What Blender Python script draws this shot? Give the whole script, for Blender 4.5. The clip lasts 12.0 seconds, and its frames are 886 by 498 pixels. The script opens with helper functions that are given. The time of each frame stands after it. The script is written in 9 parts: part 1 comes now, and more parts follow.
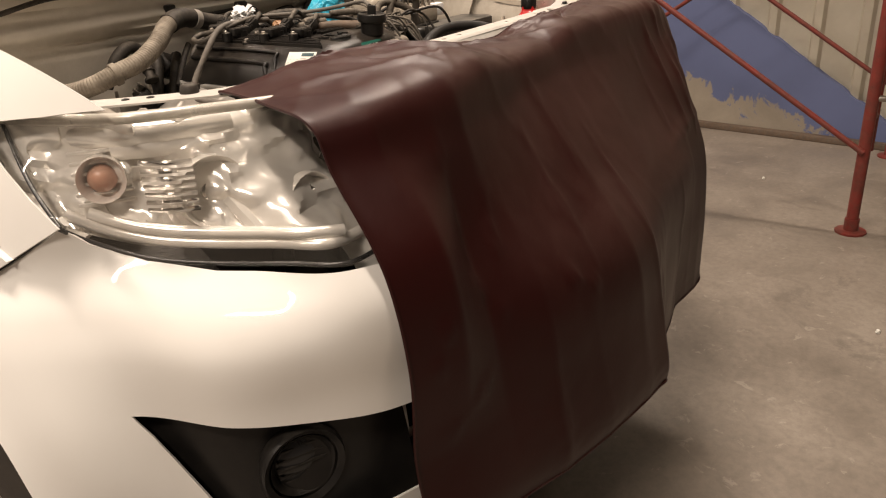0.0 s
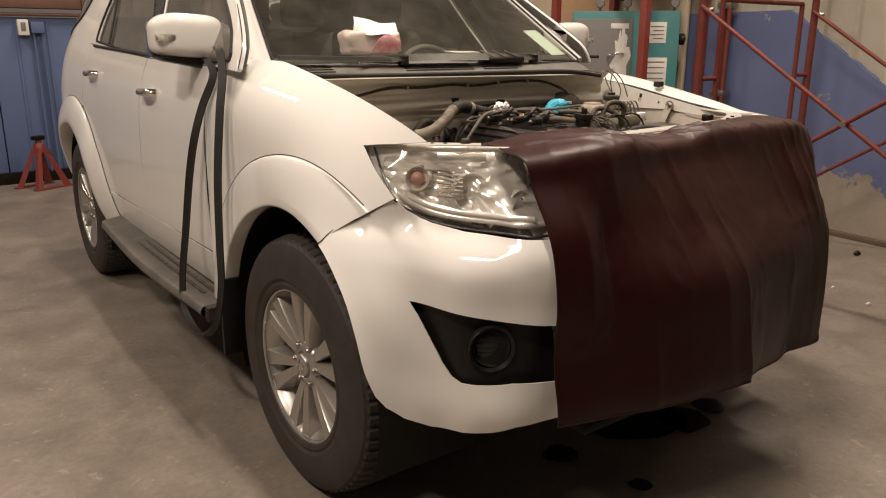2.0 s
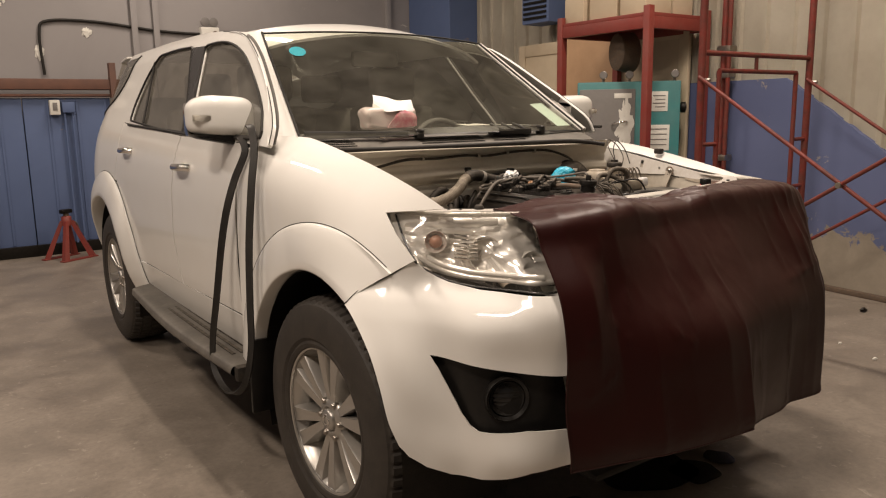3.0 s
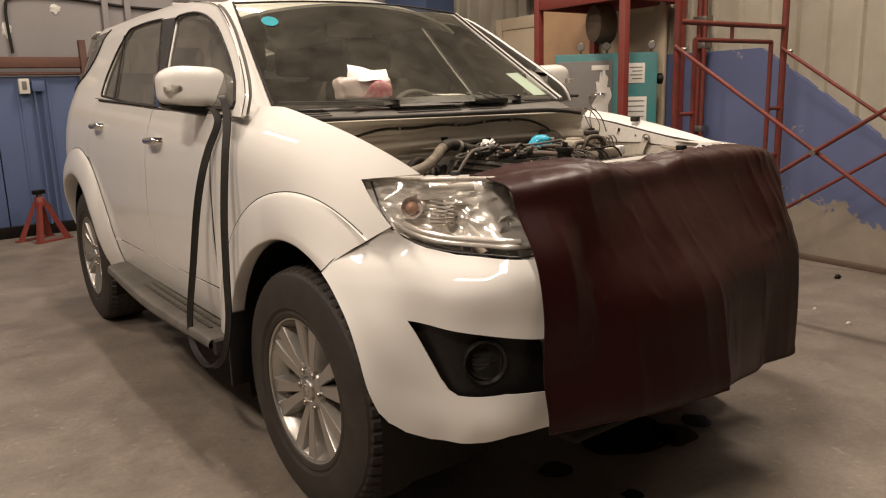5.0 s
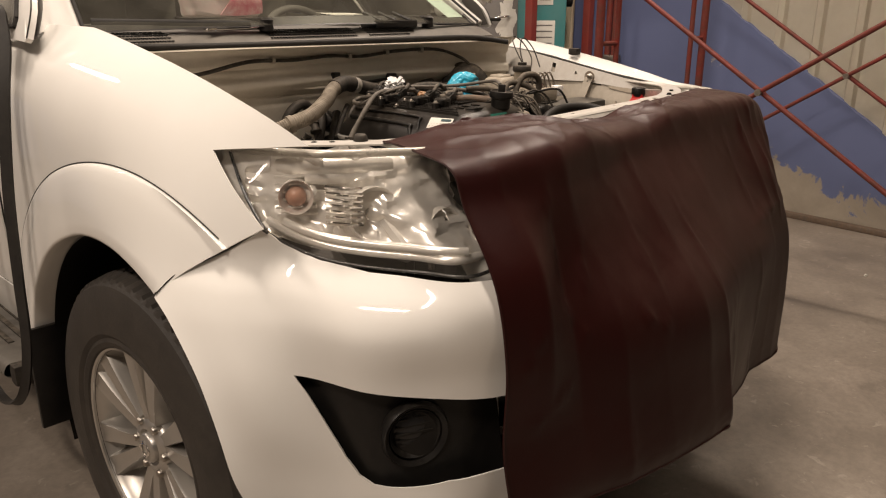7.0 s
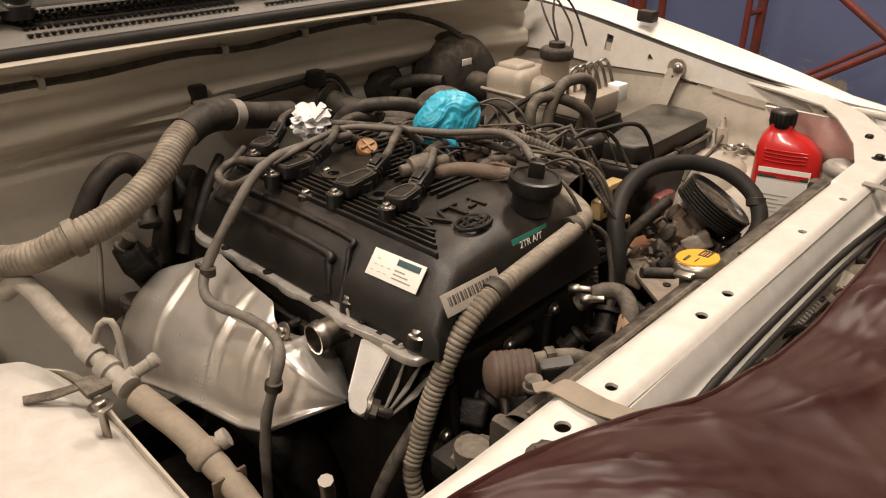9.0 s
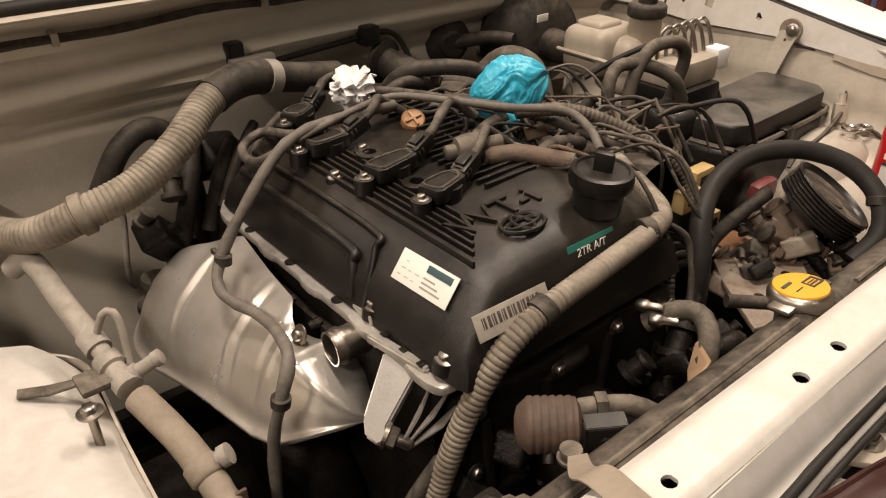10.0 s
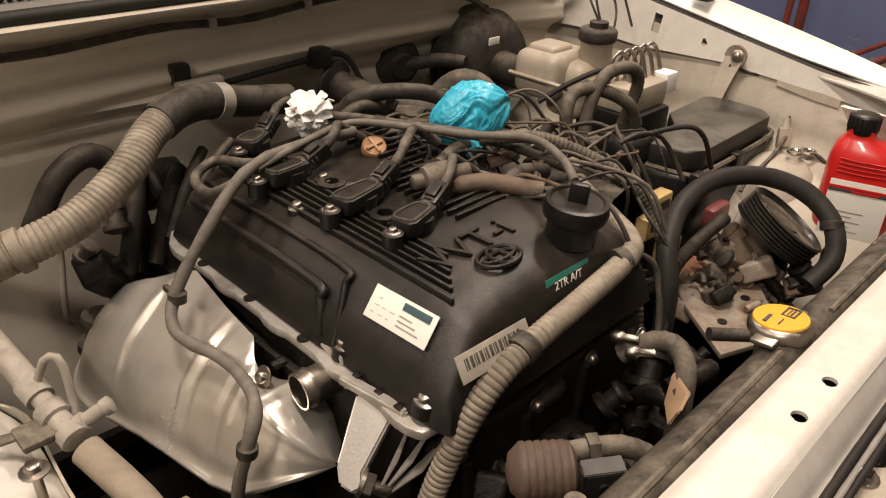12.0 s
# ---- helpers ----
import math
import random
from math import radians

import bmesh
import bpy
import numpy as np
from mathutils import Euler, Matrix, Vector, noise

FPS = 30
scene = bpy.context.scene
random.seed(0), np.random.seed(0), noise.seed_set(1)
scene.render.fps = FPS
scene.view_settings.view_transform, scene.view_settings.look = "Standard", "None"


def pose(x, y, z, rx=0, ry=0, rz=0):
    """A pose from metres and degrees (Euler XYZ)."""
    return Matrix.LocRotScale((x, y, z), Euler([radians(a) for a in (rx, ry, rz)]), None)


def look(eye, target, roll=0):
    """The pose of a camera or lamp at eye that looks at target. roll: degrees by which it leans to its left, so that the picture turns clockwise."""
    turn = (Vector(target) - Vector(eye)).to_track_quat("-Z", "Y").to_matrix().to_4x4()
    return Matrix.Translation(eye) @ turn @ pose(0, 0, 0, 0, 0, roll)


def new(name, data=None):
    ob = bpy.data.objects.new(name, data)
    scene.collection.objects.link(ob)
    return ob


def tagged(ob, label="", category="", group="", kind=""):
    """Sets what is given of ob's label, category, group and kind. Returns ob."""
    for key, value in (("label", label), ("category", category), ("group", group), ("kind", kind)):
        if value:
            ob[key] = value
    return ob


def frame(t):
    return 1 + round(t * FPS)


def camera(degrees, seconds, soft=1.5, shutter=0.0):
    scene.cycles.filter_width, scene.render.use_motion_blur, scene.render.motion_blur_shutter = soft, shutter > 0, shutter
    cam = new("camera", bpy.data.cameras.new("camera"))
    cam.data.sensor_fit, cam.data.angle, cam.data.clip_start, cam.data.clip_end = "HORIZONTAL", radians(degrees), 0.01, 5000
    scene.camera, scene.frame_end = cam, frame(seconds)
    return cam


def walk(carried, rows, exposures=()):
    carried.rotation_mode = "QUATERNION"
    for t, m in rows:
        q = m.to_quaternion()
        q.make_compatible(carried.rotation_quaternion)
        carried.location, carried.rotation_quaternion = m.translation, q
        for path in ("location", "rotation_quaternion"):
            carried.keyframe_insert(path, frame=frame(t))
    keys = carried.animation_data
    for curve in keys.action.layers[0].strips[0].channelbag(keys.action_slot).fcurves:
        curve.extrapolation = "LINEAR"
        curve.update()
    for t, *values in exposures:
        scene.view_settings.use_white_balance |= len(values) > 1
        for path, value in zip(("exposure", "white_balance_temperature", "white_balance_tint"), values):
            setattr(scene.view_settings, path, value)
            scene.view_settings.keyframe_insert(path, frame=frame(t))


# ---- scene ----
cam = camera(60.8, 12.0, 1.15)
PATH = [
    (0, (-1.193, -0.308, 1.25), (0.284, 0.783, 0.456), -3.3),
    (0.5, (-1.336, -0.531, 1.265), (0.064, 0.720, 0.574), -3.8),
    (1, (-1.531, -0.594, 1.265), (-0.156, 0.719, 0.641), -1.9),
    (1.5, (-1.673, -0.726, 1.271), (-0.452, 0.749, 0.695), -3.7),
    (2, (-1.727, -0.939, 1.297), (-0.594, 0.623, 0.771), 0.1),
    (2.5, (-1.794, -1.045, 1.315), (-0.689, 0.574, 0.918), 0.5),
    (2.7, (-1.81, -1.051, 1.32), (-0.697, 0.572, 0.963), -0.5),
    (4.3, (-1.877, -1.109, 1.276), (-0.709, 0.476, 0.927), -0.9),
    (4.5, (-1.871, -1.104, 1.277), (-0.714, 0.486, 0.912), -0.9),
    (5, (-1.821, -1.067, 1.28), (-0.657, 0.507, 0.87), -1.6),
    (5.5, (-1.74, -1.006, 1.286), (-0.603, 0.579, 0.847), -1.3),
    (6, (-1.622, -0.916, 1.255), (-0.457, 0.63, 0.753), -2.3),
    (6.5, (-1.498, -0.657, 1.275), (-0.204, 0.77, 0.738), -1.1),
    (6.7, (-1.485, -0.58, 1.289), (-0.116, 0.749, 0.689), -0.2),
    (8.3, (-0.769, 0.076, 1.239), (0.516, 1.465, 0.593), 0.8),
    (8.4, (-0.719, 0.139, 1.273), (0.569, 1.486, 0.547), 1.5),
    (8.5, (-0.671, 0.201, 1.299), (0.626, 1.516, 0.535), 1.2),
    (9, (-0.562, 0.324, 1.397), (0.735, 1.546, 0.49), 0.4),
    (9.5, (-0.48, 0.364, 1.392), (0.699, 1.638, 0.399), 1.3),
    (10, (-0.428, 0.396, 1.382), (0.659, 1.723, 0.354), -0.4),
    (10.5, (-0.451, 0.426, 1.416), (0.905, 1.585, 0.512), -0.3),
    (11, (-0.469, 0.428, 1.38), (1.002, 1.301, 0.344), 3.1),
    (11.5, (-0.431, 0.438, 1.384), (0.891, 1.535, 0.359), 1.6),
    (12, (-0.438, 0.448, 1.385), (0.801, 1.663, 0.391), 1.9),
]
walk(cam, [(t, look(eye, target, roll)) for t, eye, target, roll in PATH], [(0.0, 0.30), (0.6, 0.18), (1.4, 0.0), (7.0, 0.0), (8.3, -0.08), (9.0, 0.05), (10.0, 0.05), (10.5, 0.12), (11.0, 0.14), (11.5, 0.04), (12.0, 0.08)])

# ---------------------------------------------------------------- light
world = bpy.data.worlds.new("workshop_air")
world.use_nodes = True
world.node_tree.nodes["Background"].inputs[0].default_value = (1.0, 0.86, 0.72, 1)
world.node_tree.nodes["Background"].inputs[1].default_value = 0.01
scene.world = world

LAMP = (1.0, 0.845, 0.715)


def area(name, at, target, sx, sy, watts, colour=LAMP):
    data = bpy.data.lights.new(name, "AREA")
    data.shape, data.size, data.size_y, data.energy, data.color = "RECTANGLE", sx, sy, watts, colour
    ob = new(name, data)
    ob.matrix_world = look(at, target)
    return ob


TUBES = [(-3.3, -0.5), (0.2, -2.4), (2.1, 1.5), (-3.6, 2.6), (-0.5, 0.75), (-2.6, 5.4), (0.6, 5.8)]
CEIL = 4.6
WATTS = [128, 12, 101, 70, 118, 62, 80]
for i, (lx, ly) in enumerate(TUBES):
    area("tube_light", (lx, ly, CEIL - 0.30), (lx, ly, 0), 0.22, 1.25, WATTS[i])

# ---------------------------------------------------------------- materials


def nodes_of(name):
    m = bpy.data.materials.new(name)
    m.use_nodes = True
    nt = m.node_tree
    return m, nt, nt.nodes["Principled BSDF"]


def noise_node(nt, scale, detail=6, rough=0.6, dist=0.0, vec=None):
    n = nt.nodes.new("ShaderNodeTexNoise")
    n.inputs["Scale"].default_value, n.inputs["Detail"].default_value = scale, detail
    n.inputs["Roughness"].default_value, n.inputs["Distortion"].default_value = rough, dist
    if vec is None:
        vec = coords(nt)
    nt.links.new(vec, n.inputs["Vector"])
    return n.outputs["Fac"]


def coords(nt):
    for n in nt.nodes:
        if n.type == "TEX_COORD":
            return n.outputs["Object"]
    return nt.nodes.new("ShaderNodeTexCoord").outputs["Object"]


def ramp(nt, fac, stops):
    r = nt.nodes.new("ShaderNodeValToRGB")
    el = r.color_ramp.elements
    while len(el) < len(stops):
        el.new(0.5)
    for e, (p, c) in zip(el, stops):
        e.position = p
        e.color = (*c, 1) if not isinstance(c, (int, float)) else (c, c, c, 1)
    nt.links.new(fac, r.inputs[0])
    return r.outputs[0]


def mixc(nt, fac, a, b):
    m = nt.nodes.new("ShaderNodeMix")
    m.data_type = "RGBA"
    for sock, v in ((m.inputs[0], fac), (m.inputs[6], a), (m.inputs[7], b)):
        if isinstance(v, (int, float)):
            sock.default_value = v
        elif isinstance(v, tuple):
            sock.default_value = (*v, 1)
        else:
            nt.links.new(v, sock)
    return m.outputs[2]


def bump_node(nt, b, height, strength, dist=0.01, normal=None):
    n = nt.nodes.new("ShaderNodeBump")
    n.inputs["Strength"].default_value, n.inputs["Distance"].default_value = strength, dist
    nt.links.new(height, n.inputs["Height"])
    if normal is not None:
        nt.links.new(normal, n.inputs["Normal"])
    nt.links.new(n.outputs[0], b.inputs["Normal"])
    return n.outputs[0]


def mat(name, base, rough=0.5, metal=0.0, tint=None, scale=9.0, amount=0.5, dust=None, dust_amount=0.0, dust_scale=5.0, bump=0.0, bump_scale=60.0, coat=0.0, rough_var=0.12, dist=0.004, spec=0.5, up_bias=0.0):
    """A surface with a second tone in blotches, a film of dust in patches, uneven gloss and fine relief. The last
    argument keeps this film to faces that look up, so the colour itself has lighter tops and darker sides.
    """
    m, nt, b = nodes_of(name)
    f = noise_node(nt, scale, 7, 0.65)
    tint = tint or tuple(c * 0.72 for c in base)
    col = mixc(nt, ramp(nt, f, [(0.35, 0.0), (0.72, amount)]), base, tint)
    grain = noise_node(nt, bump_scale, 5, 0.7)
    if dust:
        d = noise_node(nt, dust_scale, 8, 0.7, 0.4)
        fac = ramp(nt, d, [(0.38, dust_amount * 0.15), (0.62, dust_amount)] if up_bias else [(0.32, dust_amount * 0.25), (0.68, dust_amount)])
        if up_bias:
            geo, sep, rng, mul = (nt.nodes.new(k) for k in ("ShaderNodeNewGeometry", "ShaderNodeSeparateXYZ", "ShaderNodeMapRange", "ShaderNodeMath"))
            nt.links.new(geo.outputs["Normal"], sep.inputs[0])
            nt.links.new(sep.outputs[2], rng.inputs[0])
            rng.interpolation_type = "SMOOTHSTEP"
            rng.inputs[1].default_value, rng.inputs[2].default_value, rng.inputs[3].default_value = 0.25, 0.95, 1 - up_bias
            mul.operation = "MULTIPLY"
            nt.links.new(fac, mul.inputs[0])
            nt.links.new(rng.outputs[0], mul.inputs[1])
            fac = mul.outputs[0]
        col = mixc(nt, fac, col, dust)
    nt.links.new(col, b.inputs["Base Color"])
    rr = nt.nodes.new("ShaderNodeMapRange")
    rr.inputs[3].default_value, rr.inputs[4].default_value = max(0.02, rough - rough_var), min(1.0, rough + rough_var)
    nt.links.new(f, rr.inputs[0])
    nt.links.new(rr.outputs[0], b.inputs["Roughness"])
    b.inputs["Metallic"].default_value = metal
    b.inputs["Coat Weight"].default_value = coat
    b.inputs["Coat Roughness"].default_value = 0.045
    b.inputs["Specular IOR Level"].default_value = spec
    if bump:
        bump_node(nt, b, grain, bump, dist)
    return m


DUST = (0.36, 0.31, 0.25)
M = {}
M["paint"] = mat("white_car_paint", (0.78, 0.765, 0.725), 0.48, tint=(0.74, 0.72, 0.68), scale=3, amount=0.5, dust=(0.68, 0.63, 0.55), dust_amount=0.22, dust_scale=2.5, coat=0.75, rough_var=0.06, spec=0.3)
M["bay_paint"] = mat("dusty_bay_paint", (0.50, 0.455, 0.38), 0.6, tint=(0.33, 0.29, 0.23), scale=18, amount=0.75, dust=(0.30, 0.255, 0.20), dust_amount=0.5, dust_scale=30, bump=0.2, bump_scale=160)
M["bay_white"] = mat("white_bay_paint", (0.68, 0.66, 0.62), 0.40, tint=(0.52, 0.48, 0.42), scale=18, amount=0.45, dust=(0.43, 0.375, 0.305), dust_amount=0.48, dust_scale=34, bump=0.08, coat=0.3)
M["firewall"] = mat("dusty_firewall", (0.72, 0.665, 0.57), 0.55, tint=(0.56, 0.505, 0.415), scale=7, amount=0.7, dust=(0.44, 0.39, 0.31), dust_amount=0.40, dust_scale=15, bump=0.25, bump_scale=90)
M["black"] = mat("black_plastic", (0.0065, 0.006, 0.0058), 0.36, tint=(0.014, 0.0125, 0.011), scale=40, amount=0.6, dust=(0.085, 0.073, 0.058), dust_amount=0.38, dust_scale=28, bump=0.15, bump_scale=320, dist=0.001, spec=0.32, up_bias=0.9)
M["black_gloss"] = mat("black_gloss_plastic", (0.015, 0.015, 0.016), 0.28, tint=(0.03, 0.03, 0.03), amount=0.4)
M["cover"] = mat("black_valve_cover", (0.0055, 0.0048, 0.0042), 0.36, tint=(0.009, 0.0078, 0.0065), scale=30, amount=0.6, dust=(0.066, 0.054, 0.042), dust_amount=0.54, dust_scale=16, bump=0.4, bump_scale=600, dist=0.0008, spec=0.34, up_bias=0.92)
M["dusty"] = mat("dusty_black_plastic", (0.012, 0.0105, 0.009), 0.6, tint=(0.028, 0.024, 0.020), scale=36, amount=0.75, dust=(0.19, 0.160, 0.125), dust_amount=0.62, dust_scale=38, bump=0.3, bump_scale=200, dist=0.0015, spec=0.22, up_bias=0.75)
M["scuttle"] = mat("dusty_grey_scuttle", (0.050, 0.046, 0.040), 0.55, tint=(0.095, 0.086, 0.074), scale=20, amount=0.7, dust=(0.24, 0.215, 0.18), dust_amount=0.5, dust_scale=12, bump=0.2, bump_scale=200, dist=0.001)
M["lid"] = mat("dust_greyed_lid", (0.014, 0.0125, 0.011), 0.42, tint=(0.008, 0.0075, 0.007), scale=7, amount=0.8, dust=(0.15, 0.135, 0.112), dust_amount=0.8, dust_scale=11, bump=0.2, bump_scale=260, dist=0.001, spec=0.3, up_bias=0.85)
# Near-black base also carries the shade of the voids round the engine.
M["deep"] = mat("near_black_metal", (0.0060, 0.0052, 0.0045), 0.40, metal=0.3, tint=(0.014, 0.0115, 0.009), scale=45, amount=0.8, dust=(0.060, 0.049, 0.038), dust_amount=0.30, dust_scale=60, bump=0.5, bump_scale=160, dist=0.003, spec=0.25, up_bias=0.7)
M["rubber"] = mat("dusty_rubber_hose", (0.013, 0.0115, 0.0105), 0.6, tint=(0.032, 0.028, 0.023), scale=45, amount=0.7, dust=(0.17, 0.143, 0.112), dust_amount=0.5, dust_scale=42, bump=0.25, bump_scale=200, dist=0.0015, spec=0.22, up_bias=0.7)
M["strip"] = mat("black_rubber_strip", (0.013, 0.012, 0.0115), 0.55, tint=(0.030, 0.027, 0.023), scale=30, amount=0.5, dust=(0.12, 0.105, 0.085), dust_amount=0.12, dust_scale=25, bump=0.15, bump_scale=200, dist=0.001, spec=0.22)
M["hose"] = mat("dusty_beige_conduit", (0.150, 0.124, 0.094), 0.72, tint=(0.080, 0.064, 0.047), scale=30, amount=0.85, dust=(0.36, 0.315, 0.25), dust_amount=0.8, dust_scale=26, bump=0.25, bump_scale=260, dist=0.0015, spec=0.3, up_bias=0.6)
M["grey_hose"] = mat("brown_grey_dusty_hose", (0.062, 0.052, 0.041), 0.72, tint=(0.030, 0.025, 0.020), scale=45, amount=0.8, dust=(0.235, 0.200, 0.157), dust_amount=0.7, dust_scale=40, bump=0.35, bump_scale=180, dist=0.002, spec=0.25, up_bias=0.6)
M["wire"] = mat("dusty_taped_loom", (0.032, 0.027, 0.0225), 0.65, tint=(0.014, 0.012, 0.010), scale=60, amount=0.8, dust=(0.205, 0.176, 0.14), dust_amount=0.7, dust_scale=48, bump=0.35, bump_scale=240, dist=0.002, spec=0.24, up_bias=0.6)
M["pipe"] = mat("beige_insulated_pipe", (0.30, 0.272, 0.235), 0.7, tint=(0.15, 0.130, 0.106), scale=26, amount=0.85, dust=(0.45, 0.40, 0.33), dust_amount=0.6, dust_scale=30, bump=0.3, bump_scale=200, dist=0.002, up_bias=0.5)
M["shield"] = mat("heat_shield_metal", (0.86, 0.825, 0.765), 0.31, metal=0.76, tint=(0.58, 0.51, 0.43), scale=11, amount=0.7, dust=(0.50, 0.45, 0.37), dust_amount=0.22, dust_scale=16, bump=0.10, bump_scale=34, dist=0.003)
M["alu"] = mat("cast_aluminium", (0.66, 0.635, 0.59), 0.38, metal=0.6, tint=(0.30, 0.265, 0.22), scale=40, amount=0.75, dust=(0.24, 0.205, 0.165), dust_amount=0.3, dust_scale=45, bump=0.35, bump_scale=260, dist=0.001)
M["steel"] = mat("worn_steel", (0.42, 0.39, 0.35), 0.35, metal=1.0, tint=(0.20, 0.16, 0.12), scale=18, amount=0.7)
M["bright_alu"] = mat("bright_cast_aluminium", (0.46, 0.44, 0.41), 0.40, metal=0.7, tint=(0.30, 0.275, 0.245), scale=30, amount=0.5, bump=0.3, bump_scale=300, dist=0.0008)
M["lead"] = mat("grey_taped_lead", (0.115, 0.103, 0.090), 0.62, tint=(0.070, 0.061, 0.052), scale=60, amount=0.8, dust=(0.24, 0.21, 0.17), dust_amount=0.5, dust_scale=45, bump=0.35, bump_scale=240, dist=0.0015, spec=0.3, up_bias=0.3)
M["rust_brown"] = mat("rust_brown_rubber", (0.062, 0.037, 0.025), 0.65, tint=(0.030, 0.019, 0.014), scale=40, amount=0.85, dust=(0.17, 0.115, 0.08), dust_amount=0.32, dust_scale=45, bump=0.4, bump_scale=160, dist=0.002)
M["rubber_tan"] = mat("dusty_tan_rubber", (0.235, 0.190, 0.140), 0.75, tint=(0.140, 0.108, 0.076), scale=34, amount=0.85, dust=(0.34, 0.29, 0.225), dust_amount=0.5, dust_scale=40, bump=0.35, bump_scale=180, dist=0.002)
M["rusty"] = mat("rusty_metal", (0.085, 0.060, 0.043), 0.7, metal=0.2, tint=(0.15, 0.085, 0.045), scale=45, amount=0.8, dust=(0.20, 0.165, 0.13), dust_amount=0.4, dust_scale=50, bump=0.5, bump_scale=140, dist=0.003)
M["pump_plate"] = mat("rust_stained_plate", (0.36, 0.32, 0.26), 0.6, tint=(0.16, 0.075, 0.03), scale=28, amount=0.95, dust=(0.10, 0.08, 0.065), dust_amount=0.5, dust_scale=40, bump=0.4, bump_scale=120)
M["alloy"] = mat("silver_alloy_wheel", (0.44, 0.425, 0.40), 0.36, metal=0.8, tint=(0.45, 0.42, 0.38), scale=10, amount=0.5, dust=(0.40, 0.36, 0.30), dust_amount=0.25, coat=0.3)
M["tyre"] = mat("worn_tyre_rubber", (0.019, 0.0165, 0.0145), 0.62, tint=(0.036, 0.030, 0.0245), scale=9, amount=0.8, dust=(0.15, 0.125, 0.098), dust_amount=0.16, dust_scale=14, bump=0.4, bump_scale=90, dist=0.002, spec=0.35)
M["chrome"] = mat("chrome", (0.82, 0.80, 0.77), 0.10, metal=1.0, tint=(0.6, 0.57, 0.53), amount=0.4, rough_var=0.05)
M["reflector"] = mat("lamp_reflector", (0.93, 0.90, 0.85), 0.20, metal=0.45, tint=(0.62, 0.58, 0.52), scale=25, amount=0.5, rough_var=0.06)
M["housing"] = mat("lamp_housing_grey", (0.66, 0.62, 0.55), 0.30, metal=0.3, tint=(0.34, 0.31, 0.26), scale=30, amount=0.6)
M["amber"] = mat("amber_bulb_cover", (0.42, 0.19, 0.12), 0.35, tint=(0.50, 0.34, 0.25), scale=60, amount=0.6)
# Film on upward faces paints the sheet's top sheen into the colour, over its dust.
M["vinyl"] = mat("maroon_vinyl_sheet", (0.024, 0.0026, 0.0021), 0.42, tint=(0.013, 0.0018, 0.0015), scale=3, amount=0.6, dust=(0.160, 0.098, 0.084), dust_amount=0.21, dust_scale=7, bump=0.10, bump_scale=30, dist=0.003, rough_var=0.08, spec=0.28, up_bias=0.98)
M["red_steel"] = mat("red_painted_steel", (0.22, 0.019, 0.013), 0.5, tint=(0.17, 0.030, 0.022), scale=7, amount=0.8, dust=(0.34, 0.24, 0.19), dust_amount=0.12, dust_scale=6, bump=0.1)
M["scaffold"] = mat("rusty_red_scaffold_tube", (0.185, 0.017, 0.012), 0.5, tint=(0.075, 0.026, 0.019), scale=14, amount=0.95, dust=(0.30, 0.21, 0.165), dust_amount=0.12, dust_scale=22, bump=0.3, spec=0.3)
M["teal"] = mat("teal_painted_cabinet", (0.035, 0.22, 0.225), 0.45, tint=(0.03, 0.14, 0.15), scale=4, amount=0.6, dust=(0.22, 0.25, 0.23), dust_amount=0.25)
M["grey_steel"] = mat("grey_painted_steel", (0.17, 0.16, 0.155), 0.5, tint=(0.10, 0.095, 0.09), scale=5, amount=0.7, dust=(0.30, 0.27, 0.23), dust_amount=0.3)
M["cream_wood"] = mat("cream_painted_panel", (0.58, 0.48, 0.34), 0.6, tint=(0.46, 0.36, 0.24), scale=3, amount=0.7, dust=(0.48, 0.41, 0.31), dust_amount=0.3)
M["ply"] = mat("orange_brown_plywood", (0.58, 0.37, 0.215), 0.6, tint=(0.47, 0.29, 0.165), scale=4, amount=0.7)
M["paper"] = mat("white_paper", (0.72, 0.70, 0.64), 0.7, tint=(0.60, 0.57, 0.50), scale=30, amount=0.4)
M["ink"] = mat("dark_print", (0.05, 0.05, 0.055), 0.6)
M["green_label"] = mat("green_label", (0.02, 0.17, 0.13), 0.4)
M["yellow"] = mat("yellow_cap_label", (0.72, 0.36, 0.02), 0.45, tint=(0.6, 0.28, 0.02))
M["red_plastic"] = mat("red_bottle_plastic", (0.55, 0.018, 0.016), 0.32, tint=(0.42, 0.014, 0.014), scale=6, amount=0.5, coat=0.2)
M["brass"] = mat("yellowed_clip_plastic", (0.60, 0.45, 0.20), 0.45, metal=0.2, tint=(0.45, 0.30, 0.12), amount=0.6)
M["brown_cap"] = mat("brown_cap_plastic", (0.30, 0.145, 0.055), 0.5, tint=(0.20, 0.10, 0.045), scale=50, amount=0.7, dust=(0.36, 0.24, 0.14), dust_amount=0.35, dust_scale=60, bump=0.2, bump_scale=200)
M["dark_red"] = mat("dark_red_plastic", (0.16, 0.010, 0.014), 0.4, tint=(0.10, 0.010, 0.012), scale=20, amount=0.6, dust=DUST, dust_amount=0.2)
M["teal_ink"] = mat("teal_print", (0.035, 0.075, 0.085), 0.6)
M["milky"] = mat("milky_reservoir_plastic", (0.50, 0.45, 0.37), 0.5, tint=(0.36, 0.30, 0.22), scale=14, amount=0.75, dust=(0.20, 0.155, 0.11), dust_amount=0.5, dust_scale=22)
M["tissue"] = mat("white_tissue_paper", (0.82, 0.81, 0.79), 0.85, tint=(0.72, 0.70, 0.68), amount=0.3)
